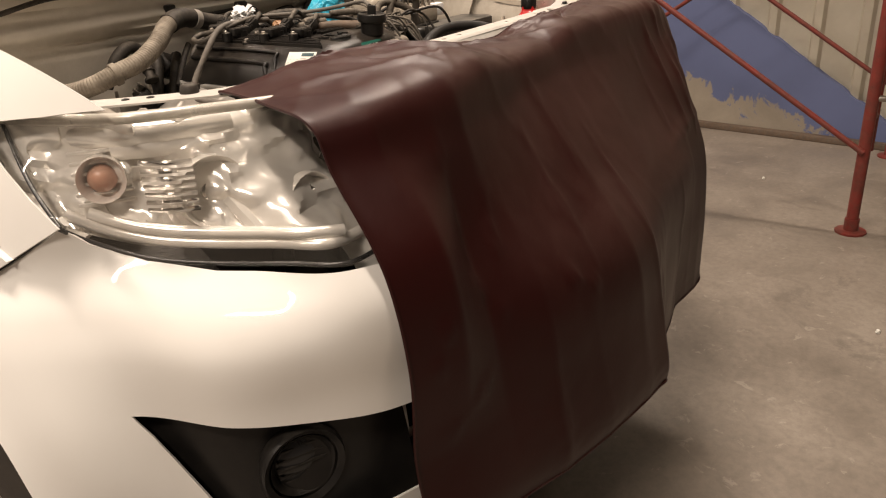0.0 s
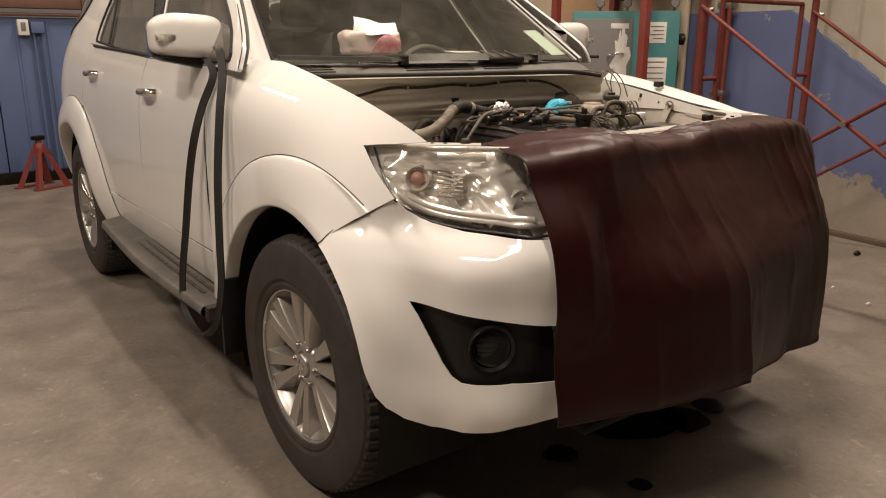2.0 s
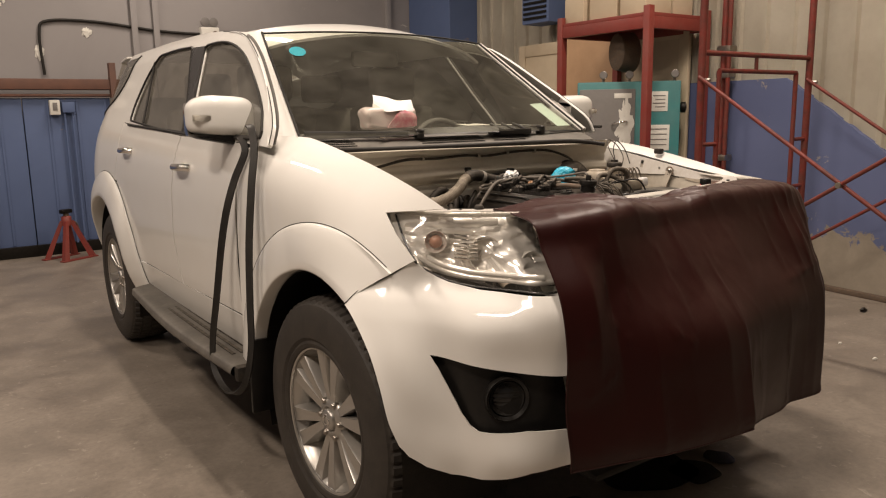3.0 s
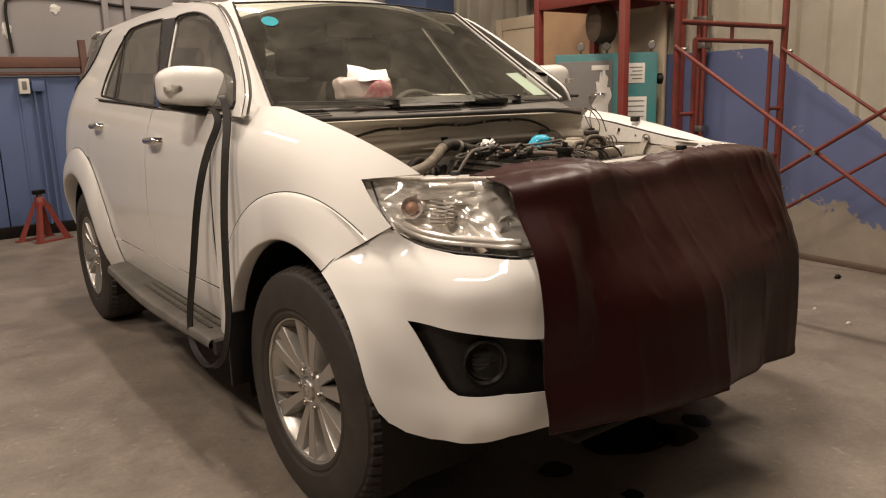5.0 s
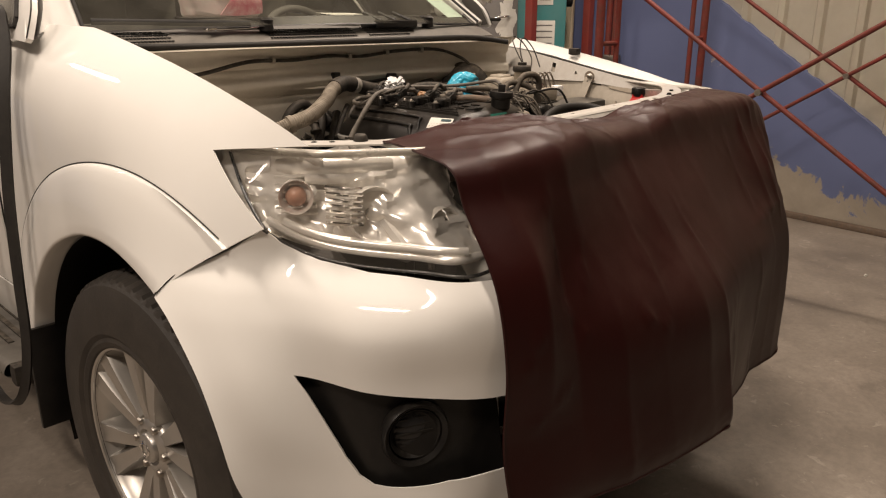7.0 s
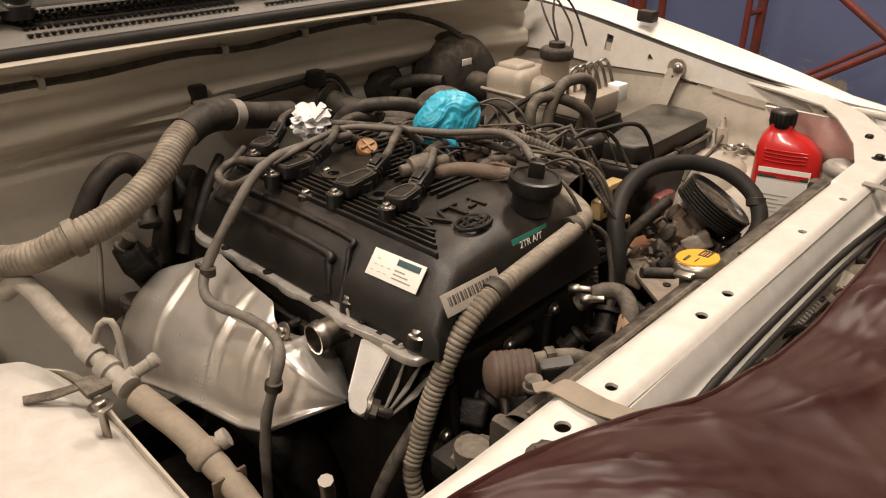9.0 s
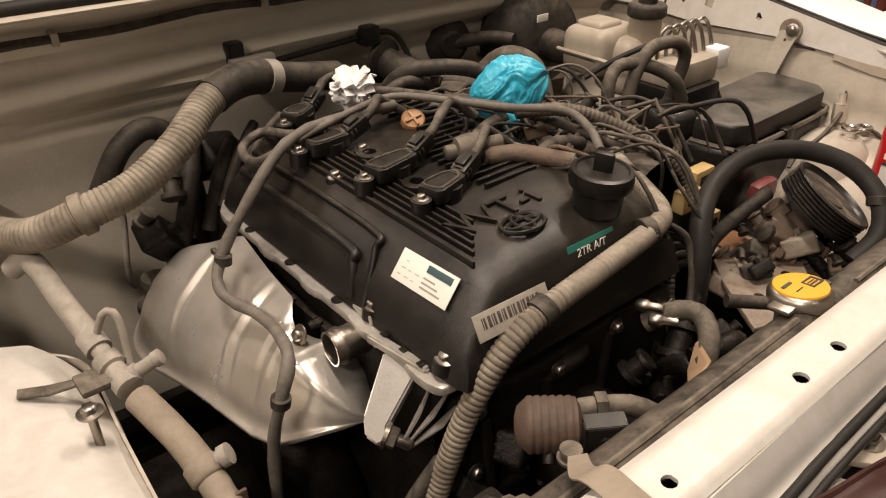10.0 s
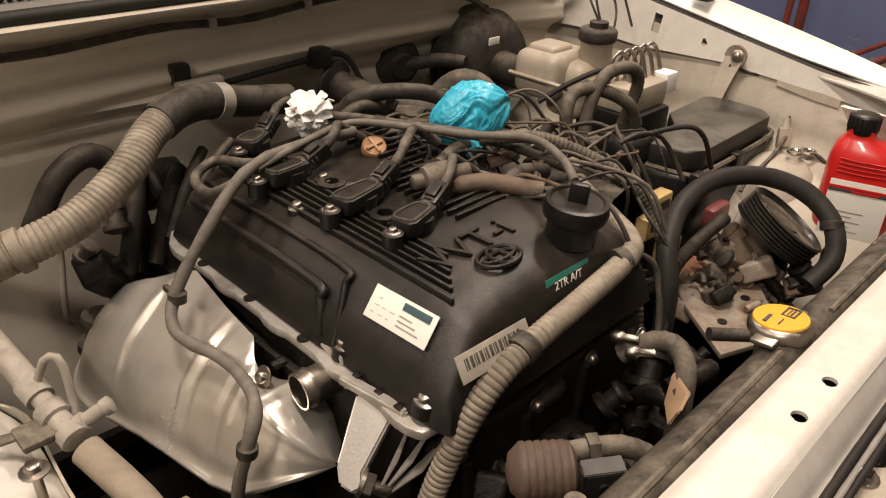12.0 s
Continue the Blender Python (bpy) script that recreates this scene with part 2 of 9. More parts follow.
M["bag"] = mat("blue_plastic_bag", (0.03, 0.40, 0.58), 0.28, tint=(0.10, 0.50, 0.64), scale=18, amount=0.6, coat=0.3, bump=0.7, bump_scale=46, dist=0.004)
M["pink"] = mat("pink_tissue_pack", (0.55, 0.10, 0.15), 0.4, tint=(0.8, 0.6, 0.6), scale=30, amount=0.8)
M["pack"] = mat("white_pink_pack_film", (0.80, 0.72, 0.71), 0.35, tint=(0.78, 0.45, 0.47), scale=22, amount=0.6)
M["interior"] = mat("dark_grey_interior", (0.15, 0.142, 0.128), 0.8, tint=(0.14, 0.13, 0.115), amount=0.5)
M["seat"] = mat("grey_seat_fabric", (0.16, 0.148, 0.122), 0.85, tint=(0.11, 0.10, 0.085), amount=0.5)
M["oil"] = mat("dark_oil_stain", (0.018, 0.015, 0.013), 0.22, tint=(0.05, 0.043, 0.037), scale=9, amount=0.7)
M["tape"] = mat("dull_silver_tape", (0.36, 0.33, 0.29), 0.5, metal=0.4, tint=(0.25, 0.22, 0.19))
M["wood"] = mat("bare_plywood_offcut", (0.42, 0.28, 0.17), 0.7)


def glass(name, tint, gloss=0.04, clear=0.9):
    m = bpy.data.materials.new(name)
    m.use_nodes = True
    nt = m.node_tree
    nt.nodes.clear()
    out = nt.nodes.new("ShaderNodeOutputMaterial")
    tr, gl, mx = nt.nodes.new("ShaderNodeBsdfTransparent"), nt.nodes.new("ShaderNodeBsdfGlossy"), nt.nodes.new("ShaderNodeMixShader")
    df, m2 = nt.nodes.new("ShaderNodeBsdfDiffuse"), nt.nodes.new("ShaderNodeMixShader")
    tr.inputs[0].default_value = (*tint, 1)
    gl.inputs["Roughness"].default_value = gloss
    df.inputs[0].default_value = (0.42, 0.39, 0.33, 1)
    fr = nt.nodes.new("ShaderNodeFresnel")
    fr.inputs[0].default_value = 1.5
    dirt = ramp(nt, noise_node(nt, 7, 8, 0.7), [(0.35, (1 - clear) * 0.4), (0.7, (1 - clear))])
    nt.links.new(dirt, m2.inputs[0])
    nt.links.new(tr.outputs[0], m2.inputs[1]), nt.links.new(df.outputs[0], m2.inputs[2])
    nt.links.new(fr.outputs[0], mx.inputs[0])
    nt.links.new(m2.outputs[0], mx.inputs[1]), nt.links.new(gl.outputs[0], mx.inputs[2])
    nt.links.new(mx.outputs[0], out.inputs[0])
    return m


M["screen"] = glass("dusty_windscreen_glass", (0.80, 0.82, 0.72), 0.03, 0.88)
M["window"] = glass("tinted_side_glass", (0.34, 0.325, 0.29), 0.05, 0.68)
M["rear_glass"] = glass("clearer_rear_glass", (0.72, 0.70, 0.62), 0.05, 0.86)
M["lens"] = glass("hazy_lamp_lens", (0.97, 0.955, 0.93), 0.05, 0.90)


def concrete(name):
    m, nt, b = nodes_of(name)
    v = coords(nt)
    big, mid, fine = noise_node(nt, 0.45, 5, 0.6, 0.6), noise_node(nt, 2.4, 9, 0.7, 0.3), noise_node(nt, 40, 6, 0.7)
    col = ramp(nt, mid, [(0.28, (0.13, 0.109, 0.088)), (0.5, (0.215, 0.181, 0.147)), (0.75, (0.31, 0.266, 0.219))])
    col = mixc(nt, ramp(nt, big, [(0.38, 0.0), (0.66, 0.45)]), col, (0.22, 0.185, 0.15))
    col = mixc(nt, ramp(nt, noise_node(nt, 5.5, 4, 0.5, 1.2), [(0.64, 0.0), (0.72, 0.5)]), col, (0.15, 0.125, 0.10))
    col = mixc(nt, ramp(nt, fine, [(0.42, 0.0), (0.72, 0.42)]), col, (0.11, 0.092, 0.075))
    col = mixc(nt, ramp(nt, noise_node(nt, 17, 5, 0.65, 0.8), [(0.62, 0.0), (0.68, 0.35)]), col, (0.42, 0.37, 0.31))
    col = mixc(nt, ramp(nt, noise_node(nt, 1.3, 7, 0.75, 1.5), [(0.60, 0.0), (0.66, 0.40)]), col, (0.10, 0.083, 0.067))
    nt.links.new(col, b.inputs["Base Color"])
    nt.links.new(ramp(nt, mid, [(0.3, 0.38), (0.7, 0.62)]), b.inputs["Roughness"])
    bump_node(nt, b, fine, 0.12, 0.004)
    return m


def painted_wall(name, base, under, low, low_z=0.5):
    """Wall paint that has peeled in patches to a second tone; bare cement towards the floor up to an uneven line."""
    m, nt, b = nodes_of(name)
    v = coords(nt)
    big, mid, fine = noise_node(nt, 0.8, 6, 0.65, 0.5), noise_node(nt, 4.5, 9, 0.72, 0.5), noise_node(nt, 50, 5, 0.7)
    col = mixc(nt, ramp(nt, big, [(0.3, 0.0), (0.7, 0.6)]), base, tuple(c * 0.72 for c in base))
    peel = ramp(nt, mid, [(0.66, 0.0), (0.69, 1.0)])
    col = mixc(nt, peel, col, under)
    if low:
        sep = nt.nodes.new("ShaderNodeSeparateXYZ")
        nt.links.new(v, sep.inputs[0])
        add = nt.nodes.new("ShaderNodeMath")
        add.operation = "MULTIPLY_ADD"
        nt.links.new(mid, add.inputs[0])
        add.inputs[1].default_value = 0.75
        nt.links.new(sep.outputs[2], add.inputs[2])
        fall = nt.nodes.new("ShaderNodeMapRange")
        nt.links.new(sep.outputs[1], fall.inputs[0])
        fall.inputs[1].default_value, fall.inputs[2].default_value, fall.inputs[3].default_value, fall.inputs[4].default_value = 0.0, 1.5, 0.55, 0.0
        both = nt.nodes.new("ShaderNodeMath")
        nt.links.new(add.outputs[0], both.inputs[0])
        nt.links.new(fall.outputs[0], both.inputs[1])
        edge = ramp(nt, both.outputs[0], [(min(0.98, low_z + 0.36), 1.0), (min(0.99, low_z + 0.39), 0.0)])
        cem = ramp(nt, mid, [(0.3, tuple(c * 0.75 for c in low)), (0.7, low)])
        col = mixc(nt, edge, col, cem)
    nt.links.new(col, b.inputs["Base Color"])
    b.inputs["Roughness"].default_value = 0.6
    bump_node(nt, b, peel, 0.3, 0.003)
    return m


M["floor"] = concrete("stained_concrete")
M["blue_wall"] = painted_wall("peeling_blue_wall_paint", (0.115, 0.140, 0.265), (0.36, 0.32, 0.28), (0.33, 0.285, 0.225), 0.42)
M["grey_wall"] = painted_wall("peeling_grey_wall_paint", (0.31, 0.29, 0.285), (0.55, 0.51, 0.45), None)
M["blue_panel"] = painted_wall("scuffed_blue_steel_panel", (0.10, 0.145, 0.28), (0.20, 0.18, 0.20), None)
M["cream_sheet"] = mat("cream_ribbed_sheet", (0.80, 0.74, 0.61), 0.55, tint=(0.56, 0.49, 0.37), scale=2, amount=0.6, dust=(0.46, 0.39, 0.29), dust_amount=0.25, dust_scale=3)
M["rust_beam"] = mat("rust_brown_beam", (0.16, 0.075, 0.05), 0.65, tint=(0.09, 0.05, 0.04), scale=5, amount=0.8)
# Dark so that the unseen roof and end wall add few reflections.
M["ceiling"] = mat("dark_roof_sheet", (0.14, 0.13, 0.115), 0.7)

# ---------------------------------------------------------------- building helpers


def link(name, bm, material, smooth=52):
    bmesh.ops.recalc_face_normals(bm, faces=bm.faces[:])
    me = bpy.data.meshes.new(name)
    bm.to_mesh(me)
    bm.free()
    if smooth:
        me.shade_smooth()
        me.set_sharp_from_angle(angle=radians(smooth))
    me.materials.append(M[material] if isinstance(material, str) else material)
    return new(name, me)


def part(name, bm, material, parent, label="", smooth=52):
    """One mesh, laid in world places, as a part of a thing or of a part."""
    ob = link(name, bm, material, smooth)
    ob.parent = parent
    ob.matrix_parent_inverse = parent.matrix_basis.inverted() if parent.parent is None else Matrix.Identity(4)
    if label:
        tagged(ob, label)
    return ob


def thing(name, at, label, category, group="", kind=""):
    ob = new(name)
    ob.empty_display_size = 0.1
    ob.location = at
    return tagged(ob, label, category, group, kind)


def solid(name, bm, material, label, category, kind="", group="", smooth=35):
    return tagged(link(name, bm, material, smooth), label, category, group, kind)


def merge(*bms):
    """Several bmeshes joined into the first."""
    out = bms[0]
    for b in bms[1:]:
        me = bpy.data.meshes.new("joined")
        b.to_mesh(me)
        b.free()
        out.from_mesh(me)
        bpy.data.meshes.remove(me)
    return out


def box(x0, x1, y0, y1, z0, z1, bevel=0.0, seg=2, m=None):
    bm = bmesh.new()
    bmesh.ops.create_cube(bm, size=1.0)
    for v in bm.verts:
        v.co = Vector(((x0 + x1) / 2 + v.co.x * (x1 - x0), (y0 + y1) / 2 + v.co.y * (y1 - y0), (z0 + z1) / 2 + v.co.z * (z1 - z0)))
    if bevel:
        bmesh.ops.bevel(bm, geom=bm.edges[:], offset=bevel, segments=seg, affect="EDGES", profile=0.6)
    if m:
        bmesh.ops.transform(bm, matrix=m, verts=bm.verts[:])
    return bm


def prism(poly, h, bevel=0.0, m=None, seg=2):
    """A flat outline in x, y raised to h."""
    bm = bmesh.new()
    f = bm.faces.new([bm.verts.new((x, y, 0)) for x, y in poly])
    r = bmesh.ops.extrude_face_region(bm, geom=[f])
    bmesh.ops.translate(bm, vec=(0, 0, h), verts=[v for v in r["geom"] if isinstance(v, bmesh.types.BMVert)])
    if bevel:
        bmesh.ops.bevel(bm, geom=bm.edges[:], offset=bevel, segments=seg, affect="EDGES", profile=0.6)
    if m:
        bmesh.ops.transform(bm, matrix=m, verts=bm.verts[:])
    return bm


def lathe(profile, n=24, m=None, caps=True):
    """Profile of (radius, height) turned about z."""
    bm = bmesh.new()
    rings = []
    for r, h in profile:
        rings.append([bm.verts.new((r * math.cos(2 * math.pi * i / n), r * math.sin(2 * math.pi * i / n), h)) for i in range(n)])
    for a, b in zip(rings, rings[1:]):
        for i in range(n):
            bm.faces.new((a[i], a[(i + 1) % n], b[(i + 1) % n], b[i]))
    if caps:
        bm.faces.new(rings[0]), bm.faces.new(rings[-1])
    if m:
        bmesh.ops.transform(bm, matrix=m, verts=bm.verts[:])
    return bm


def spline(pts, t):
    """A point at t (0 to 1) of the smooth curve through pts."""
    n = len(pts) - 1
    k = min(int(t * n), n - 1)
    f = t * n - k
    p = [Vector(pts[max(0, min(n, k + j))]) for j in (-1, 0, 1, 2)]
    return 0.5 * ((2 * p[1]) + (p[2] - p[0]) * f + (2 * p[0] - 5 * p[1] + 4 * p[2] - p[3]) * f * f + (3 * p[1] - p[0] - 3 * p[2] + p[3]) * f ** 3)


def tube(pts, r, n=10, ribs=0.0, pitch=0.008, step=0.012, flat=1.0, r1=None, wob=0.0):
    """A round tube along the smooth curve through pts; ribs: depth of rings for a corrugated one."""
    length = sum((Vector(a) - Vector(b)).length for a, b in zip(pts, pts[1:]))
    count = max(6, int(length / (pitch / 7 if ribs else step)))
    line = [spline(pts, i / count) for i in range(count + 1)]
    bm = bmesh.new()
    up = Vector((0.13, 0.31, 1)).normalized()
    prev, d = None, 0.0
    for i, p in enumerate(line):
        d += (p - line[i - 1]).length if i else 0
        tan = (line[min(i + 1, count)] - line[max(i - 1, 0)]).normalized()
        side = tan.cross(up)
        side = side.normalized() if side.length > 1e-4 else Vector((1, 0, 0))
        up = side.cross(tan).normalized()
        rr = r if r1 is None else r + (r1 - r) * i / count
        rr *= 1 + ribs * (2 * abs(math.sin(math.pi * d / pitch)) ** 0.55 - 1.4) + wob * noise.noise(p * 60)
        ring = [bm.verts.new(p + side * (rr * math.cos(2 * math.pi * j / n)) + up * (rr * flat * math.sin(2 * math.pi * j / n))) for j in range(n)]
        if prev:
            for j in range(n):
                bm.faces.new((prev[j], prev[(j + 1) % n], ring[(j + 1) % n], ring[j]))
        else:
            bm.faces.new(ring)
        prev = ring
    bm.faces.new(prev)
    return bm


def rod(a, b, r, n=10):
    return tube([a, b], r, n, step=10)


def loft(rows, nu=24, nv=16, thick=0.0):
    """A smooth skin through rows of points."""
    bm = bmesh.new()
    grid = []
    lines = [[spline(r, i / nu) for i in range(nu + 1)] for r in rows]
    for j in range(nv + 1):
        grid.append([bm.verts.new(spline([l[i] for l in lines], j / nv)) for i in range(nu + 1)])
    for a, b in zip(grid, grid[1:]):
        for i in range(nu):
            bm.faces.new((a[i], a[i + 1], b[i + 1], b[i]))
    if thick:
        bmesh.ops.recalc_face_normals(bm, faces=bm.faces[:])
        bmesh.ops.solidify(bm, geom=bm.faces[:], thickness=thick)
    return bm


def inside(poly, x, y):
    c = False
    for (x0, y0), (x1, y1) in zip(poly, poly[1:] + poly[:1]):
        if (y0 > y) != (y1 > y) and x < (x1 - x0) * (y - y0) / (y1 - y0) + x0:
            c = not c
    return c


def panel(surf, poly, step, holes=(), thick=0.0):
    """A sheet of the surface surf(u, v) within the outline poly, less the holes."""
    us, vs = [p[0] for p in poly], [p[1] for p in poly]
    u0, v0 = min(us), min(vs)
    nu, nv = max(1, math.ceil((max(us) - u0) / step[0])), max(1, math.ceil((max(vs) - v0) / step[1]))
    du, dv = (max(us) - u0) / nu, (max(vs) - v0) / nv
    keep = set()
    for i in range(nu):
        for j in range(nv):
            x, y = u0 + (i + 0.5) * du, v0 + (j + 0.5) * dv
            if inside(poly, x, y) and not any(inside(h, x, y) for h in holes):
                keep.add((i, j))
    pts, rim = {}, set()
    for i, j in keep:
        for a, b in ((0, 0), (1, 0), (1, 1), (0, 1)):
            k = (i + a, j + b)
            pts[k] = (u0 + k[0] * du, v0 + k[1] * dv)
            if any((k[0] - 1 + c, k[1] - 1 + d) not in keep for c in (0, 1) for d in (0, 1)):
                rim.add(k)
    loops = [poly, *holes]
    segs = [(a, b) for lp in loops for a, b in zip(lp, lp[1:] + lp[:1])]
    for k in rim:
        x, y = pts[k]
        best = None
        for (ax, ay), (bx, by) in segs:
            dx, dy = (bx - ax) / du, (by - ay) / dv
            f = (((x - ax) / du) * dx + ((y - ay) / dv) * dy) / max(1e-9, dx * dx + dy * dy)
            f = max(0.0, min(1.0, f))
            q = (ax + f * (bx - ax), ay + f * (by - ay))
            e = ((q[0] - x) / du) ** 2 + ((q[1] - y) / dv) ** 2
            if best is None or e < best[0]:
                best = (e, q)
        pts[k] = best[1]
    for lp in loops:
        for c in lp:
            k = min(rim, key=lambda r: ((pts[r][0] - c[0]) / du) ** 2 + ((pts[r][1] - c[1]) / dv) ** 2)
            if ((pts[k][0] - c[0]) / du) ** 2 + ((pts[k][1] - c[1]) / dv) ** 2 < 1.5:
                pts[k] = c
    bm = bmesh.new()
    vert = {k: bm.verts.new(surf(*p)) for k, p in pts.items()}
    for i, j in keep:
        bm.faces.new((vert[i, j], vert[i + 1, j], vert[i + 1, j + 1], vert[i, j + 1]))
    bmesh.ops.dissolve_degenerate(bm, dist=1e-5, edges=bm.edges[:])
    if thick:
        bmesh.ops.recalc_face_normals(bm, faces=bm.faces[:])
        bmesh.ops.solidify(bm, geom=bm.faces[:], thickness=thick)
    return bm


def lerp(table, x):
    for (x0, y0), (x1, y1) in zip(table, table[1:]):
        if x <= x1:
            return y0 + (y1 - y0) * max(0.0, min(1.0, (x - x0) / (x1 - x0)))
    return table[-1][1]


def blob(sx, sy, sz, amp, freq, m, sub=4, power=1.0):
    """A crumpled lump."""
    bm = bmesh.new()
    bmesh.ops.create_icosphere(bm, subdivisions=sub, radius=1.0)
    for v in bm.verts:
        n = v.co.normalized()
        d = 1 + amp * (abs(noise.noise(n * freq)) * 2 - 0.6) + amp * 0.5 * noise.noise(n * freq * 2.7)
        v.co = Vector((n.x * sx * d, n.y * sy * d, n.z * sz * d))
    bmesh.ops.transform(bm, matrix=m, verts=bm.verts[:])
    return bm


def text_mesh(body, size, depth, m):
    cu = bpy.data.curves.new("lettering", "FONT")
    cu.body, cu.size, cu.extrude, cu.align_x, cu.align_y = body, size, depth, "CENTER", "CENTER"
    ob = new("lettering", cu)
    me = bpy.data.meshes.new_from_object(ob)
    bpy.data.objects.remove(ob)
    bm = bmesh.new()
    bm.from_mesh(me)
    bpy.data.meshes.remove(me)
    bmesh.ops.transform(bm, matrix=m, verts=bm.verts[:])
    return bm


def frame3(origin, xdir, up):
    """A pose with its x along xdir and z as near up as can be."""
    x = Vector(xdir).normalized()
    z = Vector(up)
    y = z.cross(x).normalized()
    z = x.cross(y)
    return Matrix(((x.x, y.x, z.x, origin[0]), (x.y, y.y, z.y, origin[1]), (x.z, y.z, z.z, origin[2]), (0, 0, 0, 1)))


def along(a, b):
    """A pose at a whose z points to b."""
    d = Vector(b) - Vector(a)
    return Matrix.Translation(a) @ d.to_track_quat("Z", "Y").to_matrix().to_4x4()

# ---------------------------------------------------------------- the workshop
BACK = 7.45
SLANT = 0.10


def wall_x(y):
    """The long wall beside the car stands slightly askew to it."""
    return 3.38 + SLANT * y


solid("floor", box(-6.0, 5.2, -6.5, 8.2, -0.12, 0.0), "floor", "stained grey-brown concrete workshop floor", "floor", "structure", smooth=0)
solid("ceiling", box(-6.0, 5.2, -6.5, 8.2, CEIL, CEIL + 0.1), "ceiling", "grey metal roof sheet above the workshop", "ceiling", "structure", smooth=0)
solid("wall_north", box(-6.0, 5.2, BACK, BACK + 0.18, 0, CEIL), "grey_wall", "peeling grey painted workshop wall", "wall", "structure", smooth=0)
solid("wall_west", box(-6.18, -6.0, -6.5, 8.2, 0, CEIL), "grey_wall", "grey painted workshop wall", "wall", "structure", smooth=0)
# Unseen wall that closes the room, dark so the sheet's front reflects little.
solid("wall_south", box(-6.0, 5.2, -6.68, -6.5, 0, CEIL), "ceiling", "unseen end wall, kept dark to cut reflections", "wall", "structure", smooth=0)

SKEW = Matrix.Translation((3.38, 0, 0)) @ Matrix.Rotation(-math.atan(SLANT), 4, "Z")


def slope_top(y):
    return max(0.05, min(1.53, 1.53 + 0.66 * (y - 2.19)))


def east_wall():
    # masonry with a stepped slope of blue paint; ribbed cream sheet above it
    outline = [(-6.4, 0.0), (7.4, 0.0), (7.4, 1.53)] + [(2.19 - 0.06 * i, slope_top(2.19 - 0.06 * i) + 0.004 * math.sin(i * 2.3)) for i in range(0, 38)] + [(-6.4, 0.05)]
    low = prism([(y, z) for y, z in outline], 0.16, 0, Matrix(((0, 0, 1, 0.0), (1, 0, 0, 0), (0, 1, 0, 0), (0, 0, 0, 1))))
    bmesh.ops.transform(low, matrix=SKEW, verts=low.verts[:])
    wall = solid("wall_east", low, "blue_wall", "peeling blue painted wall with a bare cement base", "wall", "structure", smooth=0)
    bm = bmesh.new()
    prev = None
    y = -6.4
    while y < 7.4:
        for dy, dx in ((0.0, 0.035), (0.15, 0.035), (0.165, 0.012), (0.205, 0.012), (0.22, 0.035)):
            pair = [bm.verts.new((dx, y + dy, z)) for z in (0.02, CEIL)]
            if prev:
                bm.faces.new((prev[0], pair[0], pair[1], prev[1]))
            prev = pair
        y += 0.24
    bmesh.ops.solidify(bm, geom=bm.faces[:], thickness=0.004)
    bmesh.ops.translate(bm, vec=(0.004, 0, 0), verts=bm.verts[:])
    bmesh.ops.transform(bm, matrix=SKEW @ Matrix.Translation((0.005, 0, 0)), verts=bm.verts[:])
    sheet = part("ribbed_sheet", bm, "cream_sheet", wall, "cream ribbed metal sheet with screw holes", smooth=0)
    # screws down the ribs
    rnd = random.Random(4)
    for i in range(26):
        yy = 0.9 + 0.24 * rnd.randrange(0, 11) + 0.07
        zz = 1.1 + 0.17 * rnd.randrange(0, 8)
        if zz > slope_top(yy) + 0.1:
            s = lathe([(0.004, -0.004), (0.011, -0.004), (0.009, 0.004), (0.002, 0.006)], 8, SKEW @ Matrix.Translation((0.038 - 0.006, yy, zz)) @ Matrix.Rotation(radians(-90), 4, "Y"))
            part("screw", s, "rusty", wall)
    kerb = box(-0.05, 0.0, -6.2, 7.0, 0, 0.035, 0.006)
    bmesh.ops.transform(kerb, matrix=SKEW, verts=kerb.verts[:])
    solid("baseboard", kerb, "rusty", "dark strip along the foot of the wall", "baseboard", "structure")


east_wall()

# blue column in the corner and a blue-grey strip beside it
solid("wall_column", box(3.66, 4.14, 6.55, 7.44, 0, CEIL, 0.01), "blue_panel", "blue painted corner column", "column", "structure", smooth=0)


